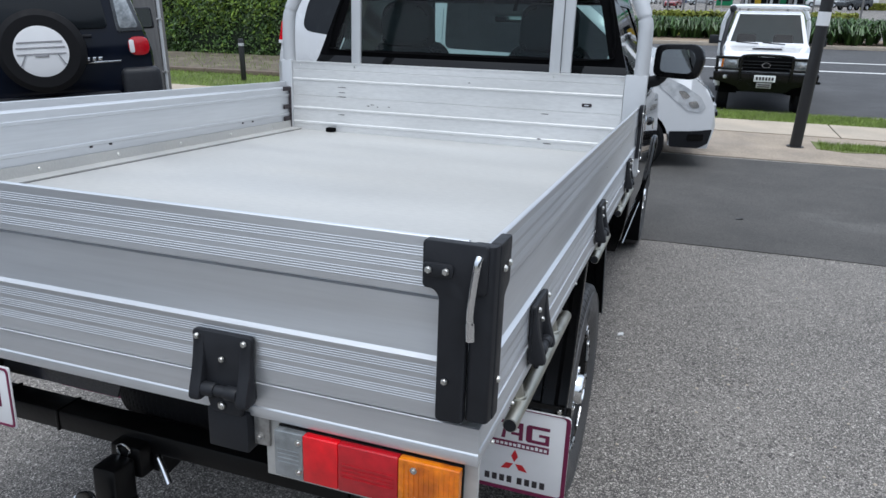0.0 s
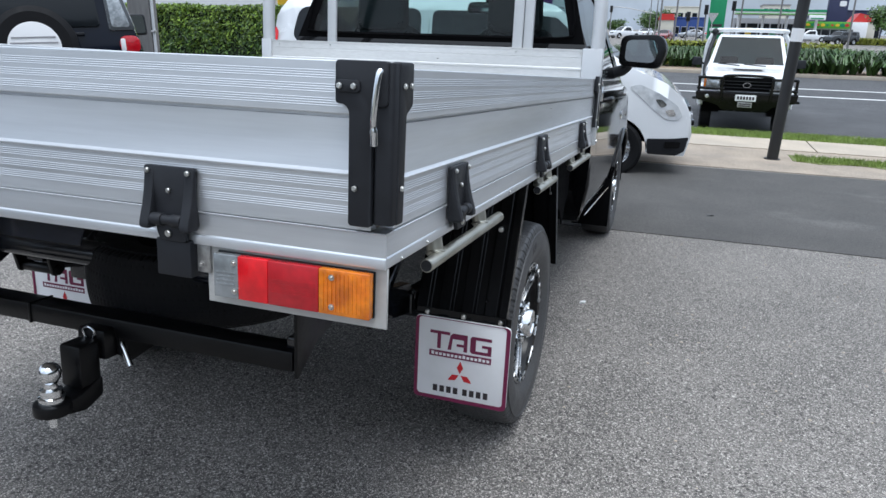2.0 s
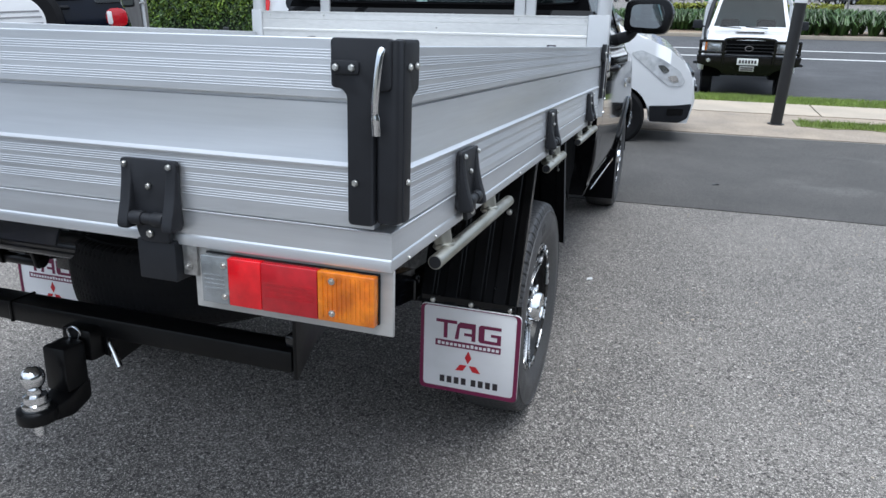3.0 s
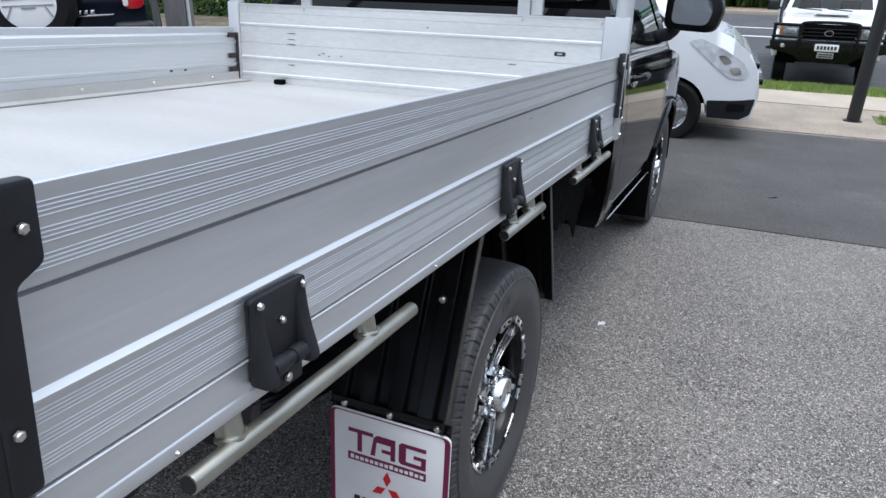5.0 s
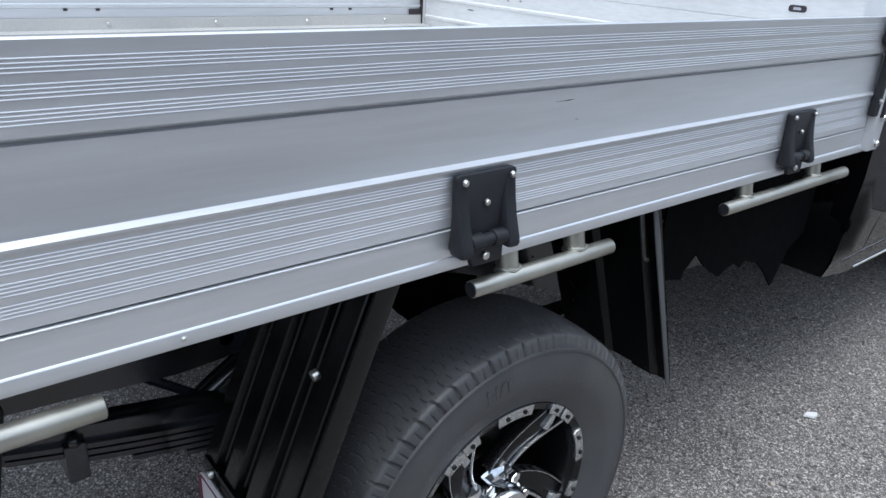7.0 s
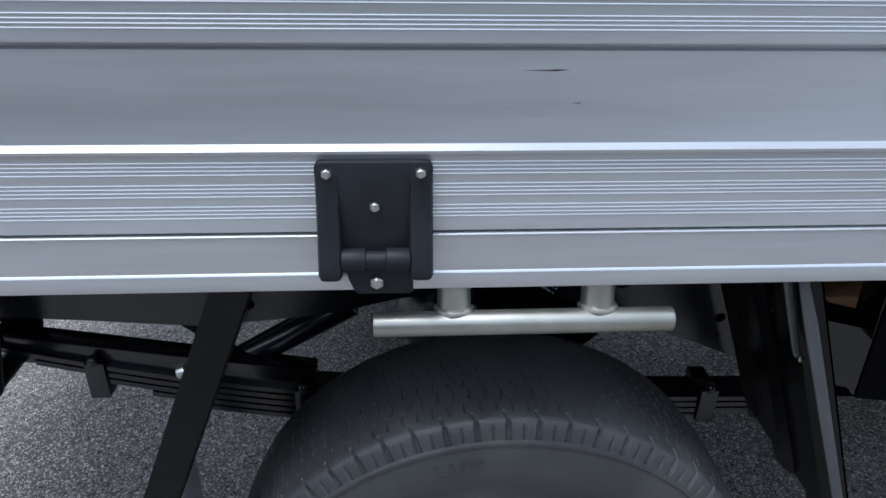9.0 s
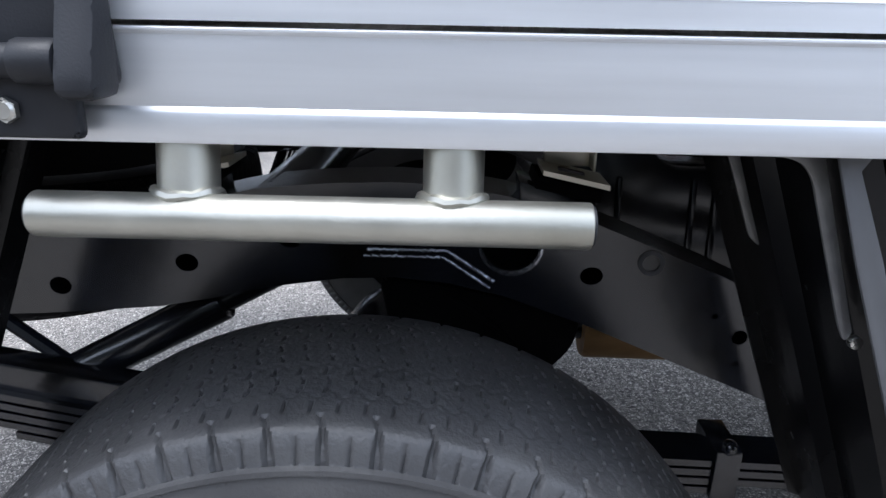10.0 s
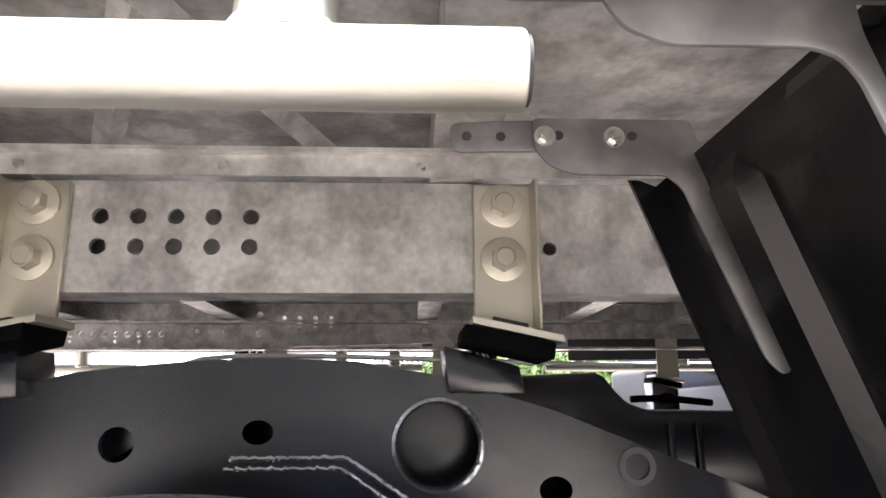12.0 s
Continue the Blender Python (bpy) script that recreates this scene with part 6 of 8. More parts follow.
GUARD_ARM_OUT = [(1.531, 0.872), (1.629, 0.872), (1.632, 0.845), (1.671, 0.729), (1.667, 0.723), (1.661, 0.735), (1.629, 0.826), (1.622, 0.835), (1.611, 0.8385), (1.557, 0.8385), (1.541, 0.845), (1.533, 0.857)]


def front_guard(s):
    """The guard ahead of the wheel: a leaning sheet with two long pressed ribs, closed at their tops, and edges folded forwards."""
    top, bot = Vector((0, 1.645, 0.866)), Vector((0, 1.812, 0.412))
    down = (bot - top)
    out = Vector((0, -down.normalized().z * -1, down.normalized().y)).normalized()
    out = out if out.y < 0 else -out
    ribs = ((0.668, 0.718, 0.016, 0.040), (0.772, 0.840, 0.018, 0.012))
    us = sorted({0.585, 0.588, 0.8665, 0.870} | {u + d for a, c, _, _ in ribs for u, d in ((a, 0.0), (a, 0.010), (c, -0.010), (c, 0.0))})
    ts = (0.0, 0.012, 0.030, 0.055, 0.085, 0.12, 0.4, 0.7, 1.0)
    b = nb()
    front, back = [], []
    for t in ts:
        rf, rb = [], []
        for u in us:
            h = 0.0
            for a, c, high, start in ribs:
                across_rib = min(1.0, max(0.0, min(u - a, c - u) / 0.010))
                h = max(h, high * across_rib * min(1.0, max(0.0, (t - start) / 0.03)))
            p = top + down * t + out * h
            rf.append(b.verts.new((s * u, p.y, p.z)))
            p -= out * 0.003
            rb.append(b.verts.new((s * u, p.y, p.z)))
        front.append(rf)
        back.append(rb)
    n, m = len(ts), len(us)
    for i in range(n - 1):
        for j in range(m - 1):
            b.faces.new((front[i][j], front[i][j + 1], front[i + 1][j + 1], front[i + 1][j]))
            b.faces.new((back[i][j], back[i + 1][j], back[i + 1][j + 1], back[i][j + 1]))
    for i in range(n - 1):
        for j in (0, m - 1):
            b.faces.new((front[i][j], front[i + 1][j], back[i + 1][j], back[i][j]))
    for j in range(m - 1):
        for i in (0, n - 1):
            b.faces.new((front[i][j], back[i][j], back[i][j + 1], front[i][j + 1]))
    for u0, u1 in ((0.583, 0.587), (0.8665, 0.8700)):
        fold = [top - out * 0.003, bot - out * 0.003, bot + out * 0.013, top + out * 0.022]
        prism(b, [(p.y, p.z) for p in fold], "x", s * u0, s * u1)
    return part("mudguard", b, BLACK_GUARD, ute, "black ribbed plastic mudguard", smooth=30)


for s in (-1, 1):
    g = front_guard(s)
    # the sky light caught by the outer fold, put on as a grey strip
    b = nb()
    prism(b, [(1.6225, 0.860), (1.6435, 0.860), (1.6475, 0.845), (1.6420, 0.836), (1.6645, 0.785), (1.8080, 0.412), (1.7955, 0.412), (1.6490, 0.785)], "x", s * 0.8705, s * 0.8735, 0.0006)
    part("edge_strip", b, STRIP_GREY, g, "grey strip on the guard's fold, the light it catches in its colour")
    for xb, arm, bar, studs, spots in ((0.656, GUARD_ARM_IN, [(1.487, 0.886), (1.548, 0.889), (1.548, 0.868), (1.489, 0.866)], (1.548, 1.593), (1.498, 1.520, 1.557, 1.605)),
                                       (0.846, GUARD_ARM_OUT, [(1.495, 0.875), (1.668, 0.875), (1.670, 0.860), (1.495, 0.858)], (1.552, 1.599), (1.505, 1.528, 1.575, 1.660))):
        b = nb()
        prism(b, rounded(arm, 0.005, 3), "x", s * xb, s * (xb + 0.003), 0.0005)
        part("guard_bracket", b, BRACKET_GREY, g, "grey steel guard bracket with a curved neck", smooth=25)
        b = nb()
        prism(b, rounded(bar, 0.006, 3), "x", s * (xb - 0.0035), s * (xb - 0.0003), 0.0005)
        part("guard_strap", b, BRACKET_GREY, g, "grey drilled strap", smooth=25)
        zb = 0.876 if xb < 0.8 else 0.865
        for y in studs:
            b = nb()
            hexbolt(b, (s * (xb + 0.003), y, zb), (s, 0, 0), 0.0048, 0.004)
            part("bolt", b, BOLT, g)
        for y in spots:
            b = nb()
            xo = xb + 0.003 if 1.54 < y < 1.62 else xb - 0.0003
            prism(b, circle(y, zb + 0.001, 0.0032, 10), "x", s * xo, s * (xo + 0.0006))
            part("bolt_hole", b, PRINT_DARK, g)
    b = nb()
    cyl(b, (s * 0.846, 1.6735, 0.7235), (s * 0.852, 1.6735, 0.7235), 0.0042, seg=10, bevel=0.001)
    part("bolt", b, BOLT, g)
    g2 = guard("mudguard", 1.066, 0.846, 0.905, 0.448, 0.605, 0.888, 1, 0.024, s, 4)
    b = nb()
    prism(b, [(0.902, 0.470), (0.906, 0.470), (0.9055, 0.440), (0.9015, 0.440)], "x", s * 0.61, s * 0.90)
    part("clamp_strip", b, BLACK_GUARD, g2)
    b = nb()
    cyl(b, (s * 0.833, 0.987, 0.716), (s * 0.833, 0.977, 0.713), 0.008, seg=12, bevel=0.002)
    part("bolt", b, BOLT, g2)
    # mud flap with printed bars
    b = nb()
    prism(b, rounded([(s * 0.612, 0.449), (s * 0.905, 0.449), (s * 0.903, 0.186), (s * 0.612, 0.186)], 0.016), "y", 0.890, 0.896, 0.001)
    part("mud_flap", b, FLAP_WHITE, g2, "white rubber mud flap with a maroon edge and print", pose(0, 0.0, 0, 0, 0, 0), 30)
    c = s * 0.757
    b = nb()
    plate(b, rounded([(s * 0.612, 0.447), (s * 0.905, 0.447), (s * 0.903, 0.186), (s * 0.612, 0.186)], 0.016), [rounded([(s * 0.6225, 0.445), (s * 0.8925, 0.445), (s * 0.8915, 0.1975), (s * 0.6225, 0.1975)], 0.012)], "y", 0.8885, 0.8897)
    part("flap_edge", b, MAROON, g2, "maroon edge")

    def bar(pts, material, nm="printed_shape"):
        q = nb()
        prism(q, [(c + u, v) for u, v in pts], "y", 0.8886, 0.8898)
        part(nm, q, material, g2)

    def rect(u0, u1, v0, v1, material):
        bar([(u0, v0), (u1, v0), (u1, v1), (u0, v1)], material)
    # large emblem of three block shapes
    rect(-0.098, -0.036, 0.398, 0.407, MAROON)
    rect(-0.075, -0.064, 0.352, 0.3975, MAROON)
    bar([(-0.042, 0.352), (-0.031, 0.352), (-0.027, 0.388), (0.008, 0.388), (0.008, 0.352), (0.019, 0.352), (0.019, 0.405), (-0.026, 0.405), (-0.034, 0.398)], MAROON)
    rect(-0.014, 0.0078, 0.366, 0.374, MAROON)
    bar([(0.034, 0.352), (0.093, 0.352), (0.093, 0.382), (0.064, 0.382), (0.064, 0.374), (0.082, 0.374), (0.082, 0.361), (0.045, 0.361), (0.045, 0.396), (0.093, 0.396), (0.093, 0.405), (0.034, 0.405), (0.028, 0.399), (0.028, 0.358)], MAROON)
    rect(-0.099, 0.094, 0.326, 0.345, MAROON)
    for k in range(15):
        q = nb()
        u = -0.092 + k * 0.0123
        prism(q, [(c + u, 0.331), (c + u + 0.0085, 0.331), (c + u + 0.0085, 0.339 + 0.002 * (k in (0, 8, 12))), (c + u, 0.339 + 0.002 * (k in (0, 8, 12)))], "y", 0.8878, 0.8885)
        part("pale_bar", q, FLAP_WHITE, g2)
    for k in range(3):
        a = radians(90 + 120 * k)
        pts = []
        for r, t in ((0.004, 0), (0.024, 0.42), (0.043, 0.0), (0.024, -0.42)):
            pts.append((r * math.cos(a + t), 0.277 + r * math.sin(a + t)))
        bar(pts, PRINT_RED, "red_diamond")
    for k in range(8):
        u = -0.083 + k * 0.0215 + (0.008 if k > 3 else 0)
        rect(u, u + 0.014, 0.213, 0.233, PRINT_DARK)
    for x in (0.644, 0.757, 0.870):
        b = nb()
        cyl(b, (s * x, 0.9010, 0.458), (s * x, 0.8925, 0.458), 0.0085, 0.0065, seg=14, bevel=0.0015)
        part("bolt", b, BOLT, g2)

# torn rubber skirt between the guard and the cab
b = nb()
prism(b, [(1.80, 0.90), (2.47, 0.90), (2.47, 0.60), (2.40, 0.56), (2.369, 0.50), (2.352, 0.468), (2.30, 0.52), (2.244, 0.561), (2.176, 0.583), (2.159, 0.569), (2.128, 0.587), (2.093, 0.582), (2.065, 0.567), (1.99, 0.612), (1.947, 0.652), (1.913, 0.623), (1.901, 0.602), (1.86, 0.612), (1.80, 0.62)], "x", 0.790, 0.795)
part("rubber_skirt", b, RUBBER_PAD, ute, "torn black rubber skirt behind the cab")

# springs, axle, dampers
for s in (-1, 1):
    b = nb()
    for i in range(5):
        ya, yb = 0.56 + 0.085 * i, 2.02 - 0.09 * i
        pts = []
        for t in np.linspace(0, 1, 15):
            y = ya + (yb - ya) * t
            z = 0.425 + 0.135 * max(0.0, (1.335 - y) / 0.78) ** 1.7 - 0.02 * max(0.0, (y - 1.335) / 0.7) - 0.0125 * i
            pts.append((y, z))
        prism(b, pts + [(y, z - 0.0085) for y, z in reversed(pts)], "x", s * 0.470, s * 0.530)
    sp = part("leaf_spring", b, BLACK_STEEL, ute, "black leaf spring pack", smooth=30)
    for y in (0.735, 1.06, 1.62, 1.752):
        z = 0.425 + 0.135 * max(0.0, (1.335 - y) / 0.78) ** 1.7
        b = nb()
        box(b, (min(s * 0.463, s * 0.537), y - 0.016, z - 0.062), (max(s * 0.463, s * 0.537), y + 0.016, z + 0.006), 0.003)
        ball(b, (s * 0.533, y, z + 0.010), 0.010, 10)
        part("spring_clip", b, BLACK_STEEL, sp)
    b = nb()
    prism(b, [(0.60, 0.562), (1.08, 0.480), (1.08, 0.430), (0.60, 0.515)], "x", s * 0.480, s * 0.520, 0.003)
    part("helper_leaf", b, BLACK_STEEL, sp)
    b = nb()
    cyl(b, (s * 0.47, 0.955, 0.478), (s * 0.45, 1.14, 0.572), 0.025, seg=16, bevel=0.003)
    cyl(b, (s * 0.45, 1.13, 0.567), (s * 0.43, 1.30, 0.655), 0.017, seg=14)
    dm = part("damper", b, BLACK_STEEL, ute, "black damper tube")
    b = nb()
    sweep(b, [(s * 0.47, 0.86, 0.556), (s * 0.47, 0.955, 0.480)], 0.009, 8)
    part("brace", b, BLACK_STEEL, dm)
b = nb()
cyl(b, (-0.62, 1.342, 0.312), (0.62, 1.342, 0.312), 0.042, seg=18)
ball(b, (0.05, 1.342, 0.312), 0.13, 18, (0.9, 1, 1))
for s in (-1, 1):
    cyl(b, (s * 0.60, 1.342, 0.312), (s * 0.68, 1.342, 0.312), 0.13, seg=28)
part("rear_axle", b, BLACK_STEEL, ute, "black rear axle with a round housing")
b = nb()
sweep(b, [(0.20, 1.630, 0.435), (0.20, 1.636, 0.435), (0.20, 2.30, 0.43)], [0.046, 0.050, 0.050], 26)
muf = part("muffler", b, TAN_CAN, ute, "tan heat-stained exhaust muffler")
b = nb()
sweep(b, smooth_path([(0.20, 1.64, 0.435), (0.18, 1.56, 0.44), (0.10, 1.48, 0.47)], 6), 0.022, 12)
part("tail_pipe", b, BLACK_STEEL, muf)
# bump stops under the frame
for s in (-1, 1):
    b = nb()
    prism(b, rounded([(1.335, 0.632), (1.572, 0.592), (1.566, 0.545), (1.530, 0.505), (1.395, 0.505), (1.350, 0.560)], 0.02), "x", s * 0.455, s * 0.505, 0.006)
    bs = part("bump_stop", b, RUBBER_PAD, ute, "black rubber bump stop under the frame")
    b = nb()
    sweep(b, smooth_path([(s * 0.512, 1.42, 0.610), (s * 0.514, 1.47, 0.575), (s * 0.512, 1.50, 0.540), (s * 0.510, 1.53, 0.500)], 6), 0.004, 8)
    part("brake_hose", b, RUBBER_PAD, bs)
# fuel tank, gearbox tunnel and stone guard ahead of the axle
b = nb()
box(b, (-0.46, 1.75, 0.46), (-0.05, 2.75, 0.68), 0.05)
part("fuel_tank", b, BLACK_STEEL, ute, "black fuel tank")
b = nb()
prism(b, [(1.575, 0.741), (1.694, 0.746), (1.706, 0.740), (1.716, 0.726), (1.732, 0.709), (1.756, 0.700), (2.4, 0.690), (2.4, 0.48), (1.60, 0.56), (1.575, 0.66)], "x", 0.10, 0.20, 0.005)
tk = part("heat_shield", b, BLACK_STEEL, ute, "black pressed shield ahead of the axle")
for y in (1.630, 1.666, 1.779, 1.813, 1.90):
    b = nb()
    prism(b, [(y, 0.684), (y + 0.008, 0.684), (y + 0.012, 0.52), (y + 0.002, 0.52)], "x", 0.2002, 0.207, 0.002)
    part("pressed_rib", b, BLACK_STEEL, tk)
b = nb()
sweep(b, smooth_path([(0.15, 1.752, 0.7125), (0.15, 1.775, 0.7135), (0.15, 1.81, 0.7125), (0.15, 1.86, 0.7075)], 5), 0.0048, 10)
ball(b, (0.15, 1.80, 0.7135), 0.009, 12, (1, 1.6, 0.8))
part("hose", b, RUBBER_PAD, ute, "thin black breather hose")
b = nb()
sweep(b, [(-0.30, 2.6, 0.42), (0.0, 2.7, 0.42), (0.0, 4.8, 0.42)], 0.12, 10)
part("gearbox", b, BLACK_STEEL, ute)
# cables along the frame
for k in range(4):
    b = nb()
    sweep(b, smooth_path([(-0.30 - 0.012 * k, 0.95, 0.66), (-0.31 - 0.012 * k, 1.02, 0.74 + 0.004 * k), (-0.30 - 0.012 * k, 1.12, 0.80), (-0.30 - 0.012 * k, 1.9, 0.78)], 6), 0.004, 6)
    part("cable", b, RUBBER_PAD if k % 2 else SIGN_WHITE, ute, "thin cable")
# cross member between the rails
for y, z in ((0.45, 0.64), (1.22, 0.70), (2.0, 0.49)):
    b = nb()
    cyl(b, (-0.50, y, z), (0.50, y, z), 0.035, seg=14)
    part("cross_member", b, BLACK_STEEL, ute)
# spare wheel slung below the tray; its rubber is darkened for the shade there
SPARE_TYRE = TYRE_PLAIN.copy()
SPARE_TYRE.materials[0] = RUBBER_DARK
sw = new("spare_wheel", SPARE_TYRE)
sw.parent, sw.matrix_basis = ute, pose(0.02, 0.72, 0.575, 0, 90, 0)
tagged(sw, "black spare tyre slung under the tray")

for x, y, z, r in ((0.773, 1.342, 0.311, 0), (0.755, 4.36, 0.392, 25), (-0.772, 1.342, 0.312, 50), (-0.755, 4.36, 0.392, 10)):
    wheel(ute, pose(x, y, z, 0, 0, 0) @ pose(0, 0, 0, 0, 0, 180 if x < 0 else 0) @ pose(0, 0, 0, 0 if r == 0 else r, 0, 0) @ Matrix.Scale(1.043, 4), TYRE if r == 0 else TYRE_PLAIN)

# ---------------------------------------------------------------- the ute: cab
WIDTH = interp([(0.38, 0.80), (0.48, 0.845), (0.60, 0.866), (0.75, 0.876), (0.92, 0.874), (1.04, 0.862), (1.12, 0.850), (1.70, 0.675), (1.80, 0.56)])
NOSE = interp([(2.5, 1.0), (4.6, 1.0), (5.0, 0.96), (5.25, 0.86), (5.4, 0.74)])


def cab_x(y, z):
    return WIDTH(z) * NOSE(y)


def arch(cy, cz, r, a0=200, a1=-20, n=14):
    return [(cy + r * math.cos(radians(a)), cz + r * math.sin(radians(a))) for a in np.linspace(a0, a1, n)]


ZC = [0.5, 0.62, 0.75, 0.88, 1.0, 1.06, 1.12, 1.2, 1.3, 1.4, 1.5, 1.6, 1.68]
YC = [2.7, 4.6, 4.8, 5.0, 5.15, 5.25]


def shell(bm, outline, holes, fx, zc, yc, open_segments=()):
    """Both sides of a body and the skin across between them, leaving some stretches of the outline open for glass."""
    for s in (-1, 1):
        skin(bm, outline, holes, (lambda y, z, s=s: s * fx(y, z)), zc, yc)
    n = len(outline)
    for i in range(n):
        if i in open_segments:
            continue
        (y0, z0), (y1, z1) = outline[i], outline[(i + 1) % n]
        k = max(1, int(math.hypot(y1 - y0, z1 - z0) / 0.12))
        for j in range(k):
            a = (y0 + (y1 - y0) * j / k, z0 + (z1 - z0) * j / k)
            c = (y0 + (y1 - y0) * (j + 1) / k, z0 + (z1 - z0) * (j + 1) / k)
            row = []
            for y, z in (a, c):
                w = fx(y, z)
                row.append([bm.verts.new((w * t, y, z)) for t in (-1, -0.96, -0.85, -0.5, 0, 0.5, 0.85, 0.96, 1)])
            for q in range(8):
                bm.faces.new((row[0][q], row[0][q + 1], row[1][q + 1], row[1][q]))
    bmesh.ops.remove_doubles(bm, verts=bm.verts, dist=0.0015)
    return bm


OUT = [(2.575, 0.45), (2.545, 0.62), (2.545, 1.18), (2.612, 1.315), (2.70, 1.64), (2.76, 1.715), (2.90, 1.745), (3.25, 1.755), (3.50, 1.735), (3.60, 1.695), (4.18, 1.13), (4.45, 1.105), (4.85, 1.055), (5.12, 0.985), (5.27, 0.88), (5.33, 0.72), (5.33, 0.50), (5.22, 0.42)]
OUT += arch(4.36, 0.40, 0.405, -2, 182)
OUT += [(3.84, 0.40), (2.80, 0.40), (2.70, 0.425)]
DOOR_WIN = rounded([(2.86, 1.165), (2.80, 1.26), (2.90, 1.60), (3.42, 1.615), (3.62, 1.52), (3.93, 1.19), (3.90, 1.165)], 0.03)
b = nb()
shell(b, OUT, [DOOR_WIN], cab_x, ZC, YC, open_segments=(3, 9))
cab = part("cab", b, BLACK_PAINT, ute, "glossy black single cab body", smooth=32)


def across(bm, y0, z0, y1, z1, f0, f1, lift=0.0, n=8):
    """A strip between two heights of the shell, from the fraction f0 to f1 of the width on both edges (f may be a pair: lower, upper)."""
    rows = []
    for (y, z), k in (((y0, z0), 0), ((y1, z1), 1)):
        w = cab_x(y, z)
        rows.append([bm.verts.new((w * (f0[k] + (f1[k] - f0[k]) * i / n), y - lift, z)) for i in range(n + 1)])
    for i in range(n):
        bm.faces.new((rows[0][i], rows[0][i + 1], rows[1][i + 1], rows[1][i]))
    return bm


def strip_across(y0, z0, y1, z1, inset):
    """Pillars and rails round a glass opening in the shell."""
    q = nb()
    fr = 1 - inset / WIDTH((z0 + z1) / 2)
    for s in (-1, 1):
        across(q, y0, z0, y1, z1, (s * fr, s * fr), (s, s), n=2)
    for t0, t1 in ((0, 0.10), (0.93, 1)):
        across(q, y0 + (y1 - y0) * t0, z0 + (z1 - z0) * t0, y0 + (y1 - y0) * t1, z0 + (z1 - z0) * t1, (-fr, -fr), (fr, fr), n=6)
    return q, fr


q, fr = strip_across(2.612, 1.315, 2.70, 1.64, 0.065)
part("rear_frame", q, RUBBER_PAD, cab, "black enamelled glass edge")
b = nb()
across(b, 2.616, 1.335, 2.697, 1.625, (-fr, -fr), (fr, fr), lift=-0.004)
g = part("rear_window", b, GLASS_REAR, cab, "green tinted rear window")
g.visible_shadow = False
b = nb()
sweep(b, smooth_path([(-0.685, 2.68, 1.61), (-0.715, 2.652, 1.50), (-0.728, 2.618, 1.385), (-0.66, 2.606, 1.342), (0, 2.604, 1.336), (0.66, 2.606, 1.342), (0.728, 2.618, 1.385), (0.715, 2.652, 1.50), (0.685, 2.68, 1.61)], 6), 0.006, 8)
part("window_seal", b, RUBBER_PAD, cab)
q, fr2 = strip_across(3.60, 1.695, 4.18, 1.13, 0.07)
part("windscreen_frame", q, BLACK_PAINT, cab)
b = nb()
across(b, 3.62, 1.68, 4.16, 1.15, (-fr2, -fr2), (fr2, fr2))
g = part("windscreen", b, GLASS, cab, "clear windscreen")
g.visible_shadow = False
